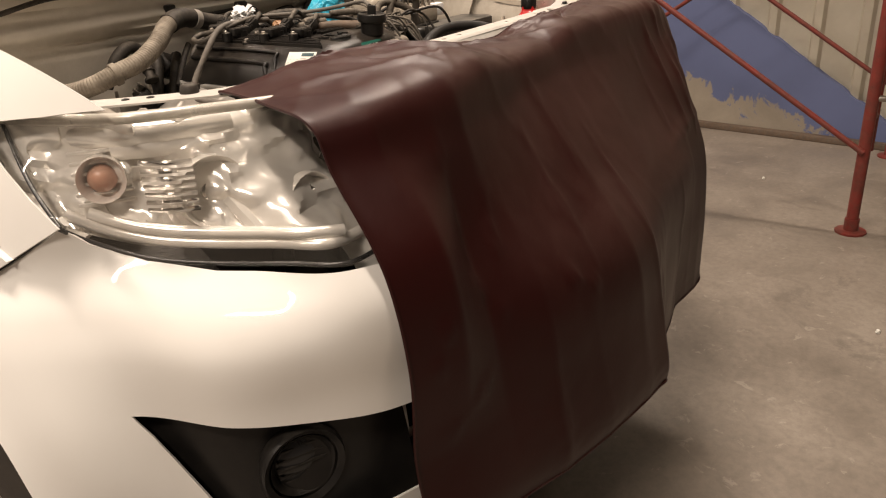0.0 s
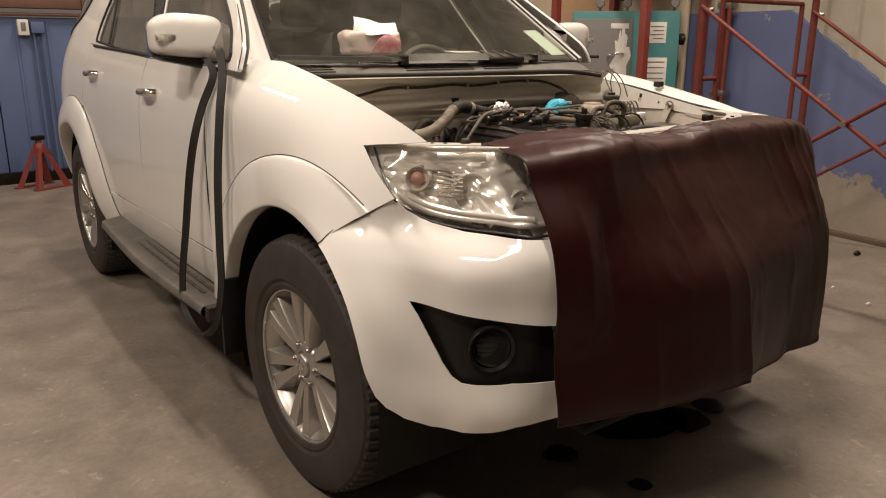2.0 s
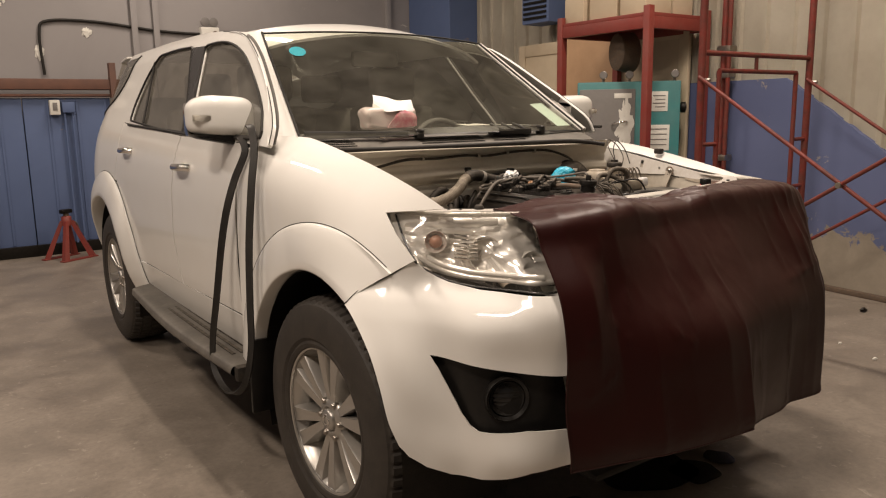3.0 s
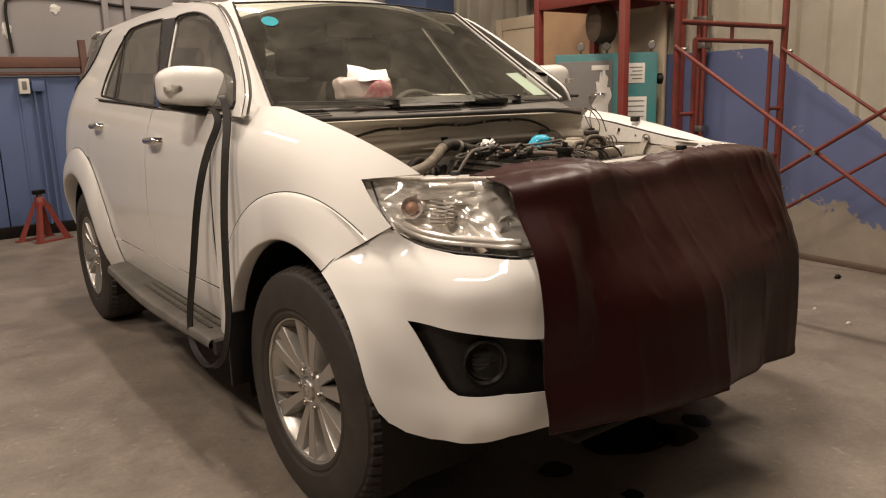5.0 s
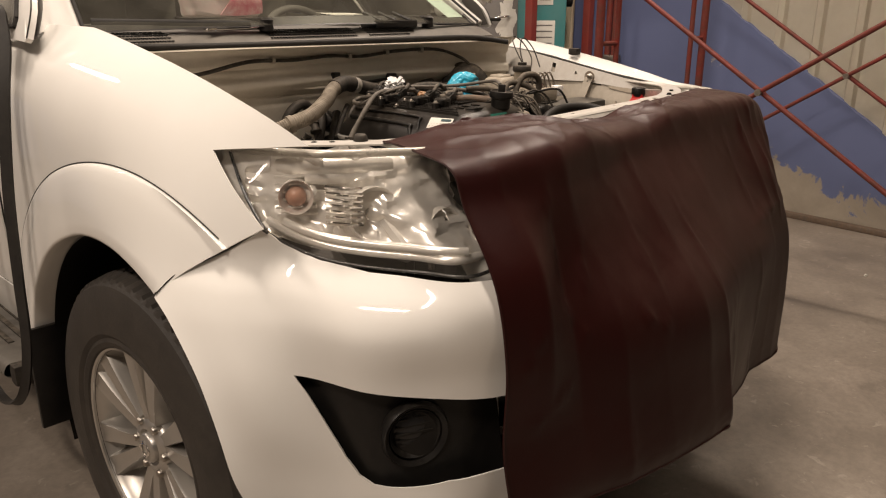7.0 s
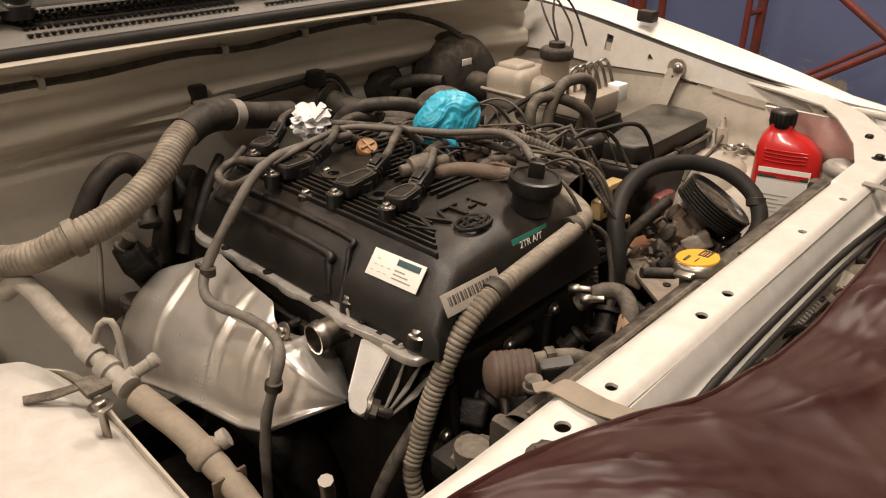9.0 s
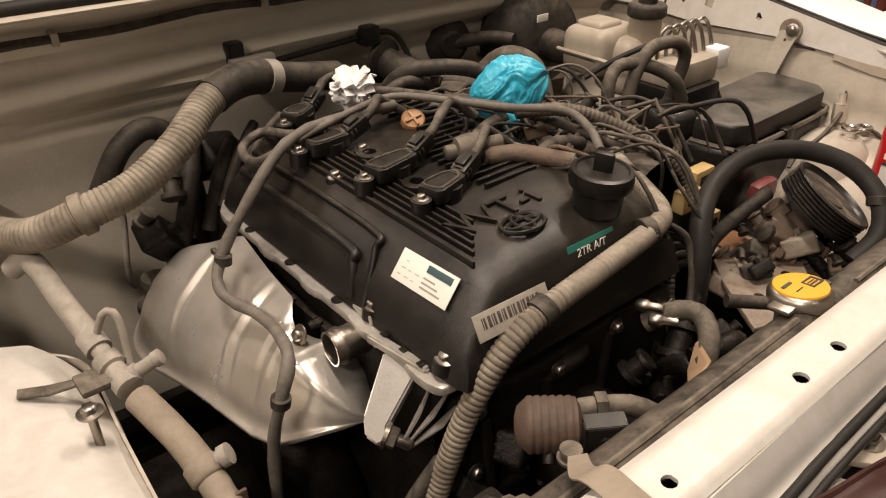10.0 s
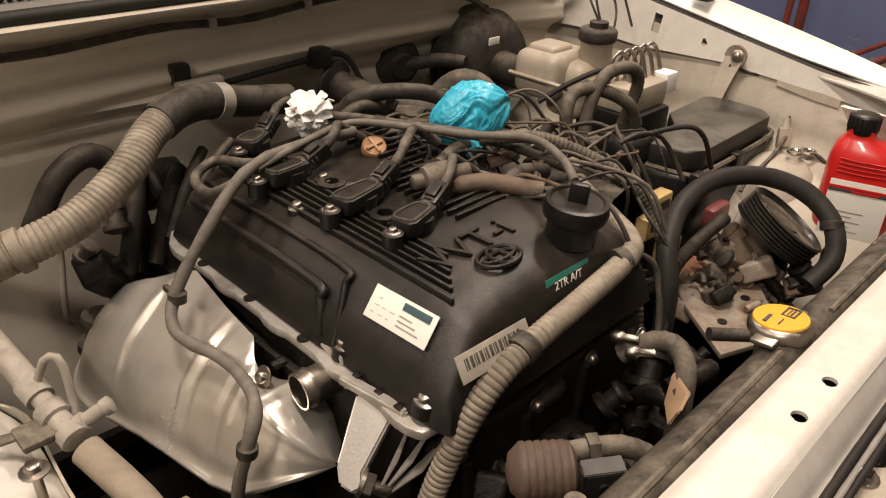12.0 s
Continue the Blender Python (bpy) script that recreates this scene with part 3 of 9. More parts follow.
def blue_screen_panels():
    """Steel sheet screen along the back wall, with its rusty head beam and conduits."""
    t = thing("steel_screen", (-1.6, 7.25, 0), "scuffed blue steel screen under a rusty brown beam", "screen")
    for i in range(5):
        x0 = -4.6 + i * 0.93
        sheet = part("panel", box(x0, x0 + 0.92, 7.2, 7.24, 0.10, 1.52, 0.006), "blue_panel", t)
        for j in range(3):
            xx = x0 + 0.2 + 0.26 * j
            part("rib", box(xx, xx + 0.02, 7.19, 7.202, 0.12, 1.5, 0.003), "blue_panel", sheet)
    part("beam", box(-4.7, 0.02, 7.12, 7.30, 1.60, 1.70, 0.01), "rust_beam", t, "rusty brown head beam")
    part("rail", tube([(-4.7, 7.16, 1.545), (0.0, 7.16, 1.545)], 0.016, 8, step=5), "rust_beam", t)
    part("post", box(-0.10, -0.04, 7.10, 7.18, 0.0, 1.86, 0.004), "rust_beam", t, "rusty post")
    part("post", box(-1.30, -1.25, 7.10, 7.18, 0.0, 1.5, 0.004), "red_steel", t, "red brown post")
    part("foot", box(-4.6, -0.1, 7.16, 7.26, 0.0, 0.11, 0.006), "deep", t, "dark foot plate")
    sw = box(-0.66, -0.57, 7.12, 7.19, 1.36, 1.50, 0.008)
    sb = part("switch_box", sw, "paper", t, "white switch box with a dark face")
    part("switch_face", box(-0.635, -0.595, 7.114, 7.121, 1.40, 1.475, 0.003), "grey_steel", sb)
    part("junction_box", box(-0.55, -0.44, 7.13, 7.19, 1.38, 1.48, 0.006), "blue_panel", t)
    for x in (-0.53, -0.46):
        part("conduit", rod((x, 7.165, 0.10), (x, 7.165, 1.39), 0.012, 8), "blue_panel", t)


blue_screen_panels()


def wall_cables():
    t = thing("wall_cable", (-0.4, BACK - 0.02, 2.2), "black cable clipped along the grey wall", "cable")
    part("cable", tube([(-0.63, 7.43, 1.75), (-0.64, 7.43, 2.15), (-0.55, 7.43, 2.27), (-0.1, 7.43, 2.28), (0.5, 7.43, 2.22), (1.0, 7.43, 2.21), (1.4, 7.43, 2.24)], 0.014, 8, step=0.05), "strip", t)
    e = thing("emergency_light", (1.03, 7.4, 2.25), "white twin-spot emergency light on the wall", "light")
    part("case", box(0.93, 1.13, 7.36, 7.45, 2.14, 2.28, 0.012), "paper", e)
    part("badge", lathe([(0.03, 0), (0.03, 0.006), (0.02, 0.008)], 14, Matrix.Translation((1.08, 7.36, 2.21)) @ Matrix.Rotation(radians(90), 4, "X")), "rusty", e)
    for x in (0.98, 1.07):
        part("spot", lathe([(0.02, 0), (0.045, 0.03), (0.05, 0.06), (0.03, 0.065)], 14, Matrix.Translation((x, 7.42, 2.33)) @ Matrix.Rotation(radians(90), 4, "X")), "grey_steel", e)
    rnd = random.Random(8)
    for i in range(7):
        x, z = rnd.uniform(-1.3, 0.4), rnd.uniform(1.9, 2.5)
        ob = blob(0.03 + 0.03 * rnd.random(), 0.008, 0.05 * rnd.random() + 0.02, 0.5, 1.6, Matrix.Translation((x, 7.445, z)), 3)
        solid("paint_flake", ob, "paper", "curling flake of pale wall paint", "paint flake", group="paint flakes on the wall")
    for x in (0.22, 0.44, 3.3):
        solid("trim", box(x, x + 0.06, 7.39, 7.449, 0.0, CEIL, 0.004), "grey_wall", "grey wall stud strip", "trim", "structure")


wall_cables()


def jack_stand():
    t = thing("jack_stand", (-0.66, 6.85, 0), "red steel jack stand on the floor", "jack stand")
    o = Matrix.Translation((-0.66, 6.85, 0)) @ Matrix.Rotation(0.5, 4, "Z")
    for sx in (-1, 1):
        for sy in (-1, 1):
            bm = tube([o @ Vector((sx * 0.15, sy * 0.13, 0.0)), o @ Vector((sx * 0.03, sy * 0.03, 0.36))], 0.035, 4, step=5, r1=0.022)
            part("leg", bm, "red_steel", t)
    for s in (-1, 1):
        part("foot", box(-0.19, 0.19, s * 0.13 - 0.03, s * 0.13 + 0.03, 0, 0.012, 0.003, m=o), "red_steel", t)
    part("collar", lathe([(0.045, 0.32), (0.045, 0.40), (0.035, 0.41)], 12, o), "red_steel", t)
    part("ratchet_bar", box(-0.02, 0.02, -0.018, 0.018, 0.34, 0.44, 0.004, m=o), "rusty", t)
    part("saddle", box(-0.055, 0.055, -0.03, 0.03, 0.435, 0.475, 0.012, m=o), "deep", t, "dark saddle")
    part("lever", tube([o @ Vector((0.03, 0, 0.37)), o @ Vector((0.10, 0, 0.33)), o @ Vector((0.13, 0, 0.25))], 0.008, 8), "rusty", t)


jack_stand()


def scaffold():
    t = thing("scaffold_tower", (2.65, 0.9, 0), "rusty red tubular scaffold frames with cross braces by the wall", "scaffold")
    R = 0.023
    for fy, tag in ((0.03, "near"), (1.80, "far")):
        xl, xr = 2.07, 3.24
        for x in (xl, xr):
            post = part("post", rod((x, fy, 0.02), (x, fy, 2.75), R, 12), "scaffold", t)
            part("foot_plate", lathe([(0.06, 0), (0.06, 0.008), (0.028, 0.012), (0.028, 0.06)], 12, Matrix.Translation((x, fy, 0))), "scaffold", post)
            for z in (0.55, 1.48, 2.05):
                part("pin", lathe([(0.012, 0), (0.012, 0.06), (0.006, 0.065)], 8, Matrix.Translation((x, fy, z)) @ Matrix.Rotation(radians(90), 4, "X")), "steel", post)
        for z in (1.64, 2.55):
            part("ledger", rod((xl, fy, z), (xr, fy, z), 0.0165, 12), "scaffold", t)
        part("ledger", rod((xl + 0.17, fy, 1.54), (xr - 0.16, fy, 1.54), 0.014, 10), "scaffold", t)
        for xi, s in ((xr - 0.16, 1), (xl + 0.17, -1)):
            part("inner_post", rod((xi, fy, 0.30), (xi, fy, 1.54), 0.015, 10), "scaffold", t)
            for z in (0.45, 0.78, 1.10):
                part("rung", rod((xi, fy, z), (xi + s * 0.16, fy, z), 0.013, 8), "scaffold", t)
        part("strut", rod((2.62, fy, 1.54), (2.62, fy, 1.64), 0.012, 8), "scaffold", t)
    for x in (2.045, 3.215):
        part("cross_brace", rod((x, 1.80, 1.50), (x, 0.03, 0.34), 0.0115, 8), "scaffold", t)
        part("cross_brace", rod((x - 0.02, 1.80, 0.34), (x - 0.02, 0.03, 1.50), 0.0115, 8), "scaffold", t)
        part("rivet", lathe([(0.016, -0.03), (0.016, 0.03)], 8, Matrix.Translation((x - 0.01, 0.915, 0.92)) @ Matrix.Rotation(radians(90), 4, "Y")), "steel", t)


scaffold()


def storage_rack():
    t = thing("storage_rack", (3.3, 3.3, 0), "red steel rack with a loaded upper shelf", "rack")
    for x, y in ((2.92, 2.92), (2.92, 3.86), (3.62, 2.92), (3.62, 3.86)):
        part("post", box(x - 0.03, x + 0.03, y - 0.03, y + 0.03, 0, 2.10, 0.004), "red_steel", t)
    for x in (2.92, 3.62):
        part("beam", box(x - 0.025, x + 0.025, 2.95, 3.83, 1.93, 2.02, 0.004), "red_steel", t)
    for y in (2.92, 3.86):
        part("beam", box(2.95, 3.59, y - 0.025, y + 0.025, 1.93, 2.02, 0.004), "red_steel", t)
    part("shelf", box(2.90, 3.64, 2.90, 3.88, 2.02, 2.05, 0.003), "red_steel", t)
    rnd = random.Random(2)
    for i, (x0, y0, w, d, h) in enumerate(((2.93, 2.96, 0.30, 0.26, 0.24), (2.95, 3.27, 0.3, 0.3, 0.32), (2.93, 3.62, 0.28, 0.22, 0.2), (3.3, 3.0, 0.25, 0.3, 0.3))):
        b = thing("cardboard_box", (x0 + w / 2, y0 + d / 2, 2.05), "brown cardboard box on the rack shelf", "box", "boxes on the rack")
        part("body", box(x0, x0 + w, y0, y0 + d, 2.052, 2.05 + h, 0.006), "cream_wood", b)
        part("flap", box(x0 + 0.005, x0 + w - 0.005, y0 + 0.005, y0 + d / 2 - 0.003, 2.05 + h, 2.055 + h, 0.001), "cream_wood", b)
        part("flap", box(x0 + 0.005, x0 + w - 0.005, y0 + d / 2 + 0.003, y0 + d - 0.005, 2.05 + h, 2.055 + h, 0.001), "cream_wood", b)


storage_rack()


def compressor_cabinet():
    t = thing("compressor_cabinet", (3.45, 3.3, 0), "teal steel machine cabinet with a worn grey door", "cabinet")
    x0, y0, y1, z1 = 3.12, 2.93, 3.76, 1.545
    part("body", box(x0, 3.45, y0, y1, 0.06, z1, 0.012), "teal", t)
    door = part("door", box(x0 - 0.025, x0 - 0.002, y0 + 0.36, y1 - 0.02, 0.12, z1 - 0.06, 0.008), "grey_steel", t, "scuffed dark grey door")
    part("worn_patch", blob(0.003, 0.055, 0.17, 0.7, 2.2, Matrix.Translation((x0 - 0.0275, y0 + 0.44, 1.20)), 4), "paper", door, "patch of bare pale primer")
    part("handle", tube([(x0 - 0.03, 3.47, 1.20), (x0 - 0.06, 3.45, 1.21), (x0 - 0.06, 3.37, 1.22), (x0 - 0.03, 3.35, 1.22)], 0.009, 8), "chrome", door)
    part("hinge", box(x0 - 0.035, x0 - 0.026, y1 - 0.10, y1 - 0.03, 1.36, 1.40, 0.003), "steel", door)
    part("badge", box(x0 - 0.029, x0 - 0.026, 3.32, 3.46, 1.41, 1.45, 0.001), "paper", door)
    for z0, z2, yy0, yy1 in ((1.30, 1.46, y0 + 0.10, y0 + 0.24), (0.98, 1.19, y0 + 0.08, y0 + 0.27), (0.80, 0.93, y0 + 0.10, y0 + 0.26)):
        p = part("notice", box(x0 - 0.004, x0 - 0.001, yy0, yy1, z0, z2, 0.0005), "paper", t, "white printed notice")
        for k in range(4):
            zz = z2 - 0.03 - k * (z2 - z0 - 0.04) / 4
            part("print_line", box(x0 - 0.0062, x0 - 0.0045, yy0 + 0.02, yy1 - 0.02 - 0.02 * (k % 2), zz - 0.008, zz, 0.0003), "grey_steel", p)
    for y in (3.55, 3.34, 2.98):
        g = part("gauge", lathe([(0.015, 0), (0.015, 0.03), (0.032, 0.035), (0.034, 0.07), (0.030, 0.075)], 16, Matrix.Translation((x0 + 0.07, y, z1 + 0.055)) @ Matrix.Rotation(radians(-90), 4, "Y")), "steel", t)
        part("dial", lathe([(0.028, 0.0755), (0.028, 0.078)], 16, Matrix.Translation((x0 + 0.07, y, z1 + 0.055)) @ Matrix.Rotation(radians(-90), 4, "Y")), "grey_steel", g)
        part("stem", rod((x0 + 0.05, y, z1 - 0.005), (x0 + 0.05, y, z1 + 0.03), 0.012, 8), "steel", g)
    part("valve", lathe([(0.03, 0), (0.045, 0.02), (0.045, 0.05), (0.02, 0.06)], 12, Matrix.Translation((x0 + 0.1, y0, 1.33)) @ Matrix.Rotation(radians(90), 4, "X")), "deep", t)
    for y in (y0 + 0.1, y1 - 0.1):
        part("plinth", box(x0 + 0.04, 3.40, y - 0.05, y + 0.05, 0, 0.065, 0.004), "deep", t)
    t.matrix_basis = Matrix.Translation((2.745, 3.605, 0)) @ Matrix.Rotation(radians(44), 4, "Z") @ Matrix.Translation((-3.12, -3.84, 0)) @ t.matrix_basis


compressor_cabinet()


def wall_boards():
    """Cream framed boards and a plywood sheet leaning at the long wall behind the machines."""
    for i, (ya, yb, mt) in enumerate(((3.06, 3.86, "cream_wood"), (4.70, 5.50, "cream_wood"))):
        t = thing("panelled_door", (wall_x(ya) - 0.05, (ya + yb) / 2, 0), "cream painted panelled door leaf leaning on the wall", "door", "door leaves")
        def put(y0, y1, z0, z1, d, name="board"):
            bm = box(-0.06 - d, -0.06, y0, y1, z0, z1, 0.004)
            bmesh.ops.transform(bm, matrix=SKEW, verts=bm.verts[:])
            part(name, bm, mt, t)
        put(ya, yb, 0.0, 2.02, 0.02)
        for y0, y1 in ((ya, ya + 0.11), (yb - 0.11, yb)):
            put(y0, y1, 0.0, 2.02, 0.036, "stile")
        for z0, z1 in ((0.0, 0.15), (0.95, 1.08), (1.48, 1.56), (1.90, 2.02)):
            put(ya + 0.112, yb - 0.112, z0, z1, 0.034, "rail")
    p = box(-0.09, -0.07, 3.88, 4.68, 0, 2.05, 0.002)
    bmesh.ops.transform(p, matrix=SKEW, verts=p.verts[:])
    solid("plywood_sheet", p, "ply", "orange-brown plywood sheet leaning on the wall", "plywood")
    h = lathe([(0.125, 0), (0.135, 0.02), (0.12, 0.20), (0.08, 0.22)], 20, Matrix.Translation((3.30, 3.40, 1.90)) @ Matrix.Rotation(radians(-90), 4, "Y"))
    bmesh.ops.scale(h, vec=(1, 0.72, 1.25), verts=h.verts[:], space=Matrix.Translation((-3.3, -3.4, -1.90)))
    bmesh.ops.translate(h, vec=(0, 0, -0.11), verts=h.verts[:])
    solid("hanging_basket", h, "rusty", "brown rusty drum hanging under the rack shelf", "drum")
    a = thing("air_conditioner", (3.9, 4.9, 2.3), "dark blue-grey wall air conditioner unit", "air conditioner")
    part("case", box(3.56, 3.84, 4.72, 5.12, 2.20, 2.66, 0.012), "blue_panel", a)
    for k in range(7):
        part("louvre", box(3.548, 3.559, 4.75, 5.09, 2.24 + 0.05 * k, 2.265 + 0.05 * k, 0.003), "deep", a)
    t = thing("standing_tube", (3.55, 2.66, 0), "worn steel clamp tubes standing by the wall", "tube")
    part("tube", rod((3.57, 2.70, 0), (3.57, 2.70, 2.6), 0.024, 10), "scaffold", t)
    part("tube", rod((3.52, 2.62, 0), (3.52, 2.62, 2.6), 0.018, 10), "scaffold", t)
    for z in (0.9, 1.55, 1.75):
        part("coupler", box(3.50, 3.60, 2.60, 2.72, z, z + 0.05, 0.012), "steel", t)


wall_boards()

for i, (lx, ly) in enumerate(TUBES):
    f = thing("tube_fixture", (lx, ly, CEIL - 0.27), "white fluorescent ceiling fixture", "ceiling light", "ceiling lights")
    part("tray", box(lx - 0.14, lx + 0.14, ly - 0.66, ly + 0.66, CEIL - 0.28, CEIL - 0.20, 0.01), "paper", f)
    for s in (-0.5, 0.5):
        part("hanger", rod((lx, ly + s, CEIL - 0.2), (lx, ly + s, CEIL), 0.008, 6), "steel", f)


def floor_marks():
    rnd = random.Random(5)
    for x, y, r, k in ((0.27, 0.66, 0.17, 1.25), (0.40, 0.53, 0.09, 1.0), (0.57, 0.55, 0.055, 1.0), (-0.12, 0.62, 0.05, 1.2), (-0.05, 0.35, 0.035, 1.0)):
        n = 40
        bm = bmesh.new()
        vs = []
        for i in range(n):
            a = 2 * math.pi * i / n
            rr = r * (1 + 0.28 * noise.noise(Vector((math.cos(a) * 1.3 + x * 9, math.sin(a) * 1.3, y * 9))))
            vs.append(bm.verts.new((x + rr * k * math.cos(a), y + rr * math.sin(a), 0.004)))
        bm.faces.new(vs)
        solid("oil_stain", bm, "oil", "dark wet oil stain on the concrete under the car", "oil stain", group="oil stains")
    for i, (x, y, s) in enumerate(((3.12, 1.26, 0.03), (2.2, 0.75, 0.016), (2.33, 1.0, 0.014), (1.24, -0.18, 0.012), (2.6, 0.5, 0.012))):
        solid("floor_crumb", blob(s, s * 0.7, s * 0.5, 0.5, 2, Matrix.Translation((x, y, s * 0.4)), 2), "paper" if i else "deep", "small crumb of litter on the concrete floor", "litter", group="litter on the floor")


floor_marks()

# ---------------------------------------------------------------- the car: body
car = thing("car", (0, 2.35, 0), "white five-door off-road car with its bonnet off and front covered", "car")
HUB_F, HUB_R, HUBZ = 0.955, 3.67, 0.388


FLARE_OUT, FLARE_IN, LIP = 0.612, 0.472, 0.905


SIDE_W = [(0.40, 0.84), (0.5, 0.872), (0.62, 0.893), (0.8, 0.903), (1.0, 0.897), (1.1, 0.885), (1.2, 0.862), (1.27, 0.835), (1.30, 0.82), (1.64, 0.665), (1.70, 0.60)]


def smooth_lerp(table, x):
    return (lerp(table, x - 0.02) + lerp(table, x) + lerp(table, x + 0.02)) / 3


def wide_lerp(table, x):
    return sum(lerp(table, x + 0.02 * k) for k in range(-4, 5)) / 9


def side(y, z, s=-1):
    w = smooth_lerp(SIDE_W, z)
    if y > 3.9:
        w -= 0.16 * ((y - 3.9) / 0.6) ** 2
    w -= 0.035 * max(0.0, (z - 1.3) / 0.35) * max(0.0, (2.3 - y) / 0.7) if y < 2.3 else 0
    return Vector((s * w, y, z))


def crown(y):
    """Height of the wing's upper edge along the bonnet gap."""
    return wide_lerp([(0.30, 1.00), (0.40, 1.04), (0.48, 1.068), (0.58, 1.104), (0.70, 1.135), (0.80, 1.160), (1.0, 1.201), (1.12, 1.222), (1.24, 1.243), (1.56, 1.275), (1.8, 1.29)], y)


def crease_x(y):
    """Half-width of the line where the flare rises from the wing."""
    return wide_lerp([(0.55, 0.802), (0.645, 0.826), (0.72, 0.836), (0.80, 0.845), (0.92, 0.857), (1.03, 0.870), (1.12, 0.882), (1.25, 0.892), (1.56, 0.897)], y)


def wing(y, d, s=-1):
    """The front wing: at y, the depth d below its upper edge."""
    edge = 0.728 + 0.012 * (y - 0.5)
    fall = lerp([(0.60, 0.33), (0.72, 0.26), (0.85, 0.15), (1.0, 0.085), (1.2, 0.075)], y)
    top = crown(y)
    deep = top - HUBZ - math.sqrt(max(0.01, FLARE_OUT ** 2 - (y - HUB_F) ** 2))
    w = edge + (crease_x(y) - edge) * (1 - math.exp(-d / fall)) / (1 - math.exp(-deep / fall))
    if s > 0:
        w = 0.828 + 0.065 * (1 - math.exp(-d / 0.05)) + 0.012 * min(1, d / 0.5)
        if y < 1.0:
            w -= 0.115 * ((1.0 - y) / 0.42) ** 1.6 * min(1.0, d / 0.06)
    drop = 0.0 if s < 0 else 0.077
    return Vector((s * w, y, top - d - drop))


def arc(hub, r, a0, a1, n):
    return [(hub + r * math.cos(radians(a0 + (a1 - a0) * i / n)), HUBZ + r * math.sin(radians(a0 + (a1 - a0) * i / n))) for i in range(n + 1)]


def wing_outline():
    low = [(y, max(0.02, crown(y) - z)) for y, z in arc(HUB_F, FLARE_OUT - 0.006, 2, 121.5, 26)]
    return [(0.50, 0.0), (0.60, 0.0), (0.8, 0.0), (1.0, 0.0), (1.25, 0.0), (1.40, 0.012), (1.55, 0.02), (1.553, crown(1.553) - 0.47)] + [(1.545, crown(1.545) - 0.45)] + low[1:] + [(0.645, crown(0.645) - 0.885), (0.60, crown(0.60) - 0.914), (0.557, crown(0.557) - 0.940), (0.60, 0.138), (0.64, 0.118), (0.70, 0.083), (0.60, 0.045)]


part("front_wing", panel(lambda u, v: wing(u, v), wing_outline(), (0.014, 0.012), thick=0.003), "paint", car, "white front wing, smooth")
part("front_wing", panel(lambda u, v: wing(u, v, 1), wing_outline(), (0.014, 0.012), thick=0.003), "paint", car)


def flare(hub, a0, a1, base, s=-1, r0=0.628, r1=0.482, out=0.052, lip=0.0):
    """The raised band round a wheel opening; lip: the half-width of its outer edge."""
    bm = bmesh.new()
    grid = []
    n = 72
    for i in range(n + 1):
        row = []
        for f, lift in ((0.0, -0.05), (0.0, 0.10), (0.03, 0.22), (0.10, 0.36), (0.25, 0.55), (0.5, 0.80), (0.8, 0.96), (0.95, 1.0), (0.99, 0.94), (1.0, 0.80), (1.0, 0.0), (1.005, -1.2)):
            end = a1 - (6.0 * f if lip else 0.0)
            a = radians(a0 + (end - a0) * i / n)
            r = r0 + (r1 - r0) * f
            y, z = hub + r * math.cos(a), HUBZ + r * math.sin(a)
            w = base(hub + r0 * math.cos(a), HUBZ + r0 * math.sin(a))
            rise = max(0.022, lip - w) if lip else out
            join = max(0.0, (i / n - 0.72) / 0.28) if lip and 0.0 < f < 0.96 else 0.0
            row.append(bm.verts.new((s * (w + rise * (lift + (f - lift) * join)), y, z)))
        grid.append(row)
    for a, b in zip(grid, grid[1:]):
        for i in range(len(a) - 1):
            bm.faces.new((a[i], a[i + 1], b[i + 1], b[i]))
    return bm


def wing_w(y, z):
    return abs(wing(max(0.5, min(1.56, y)), max(0.02, crown(y) - z)).x)


def rear_w(y, z):
    return abs(side(y, z).x)


for s in (-1, 1):
    part("wheel_arch_flare", flare(HUB_F, 2, 123.2, wing_w, s, FLARE_OUT, FLARE_IN, lip=LIP), "paint", car, smooth=60)
    part("wheel_arch_flare", flare(HUB_R, -8, 186, rear_w, s), "paint", car, smooth=60)


part("panel_gap", tube([Vector((-(wing_w(*p) + 0.001), *p)) for p in arc(HUB_F, FLARE_OUT + 0.002, 8, 121, 40)], 0.0012, 6), "strip", car, "dark gap round the flare")
part("panel_gap", tube([Vector((-(rear_w(*p) + 0.002), *p)) for p in arc(HUB_R, 0.630, 20, 180, 40)], 0.0014, 6), "strip", car)


# plan of the front bumper: height, then half-width and distance back at each station from the middle to the wheel
STATIONS = (0.0, 0.25, 0.50, 0.62, 0.74, 0.85, 0.93, 1.0)
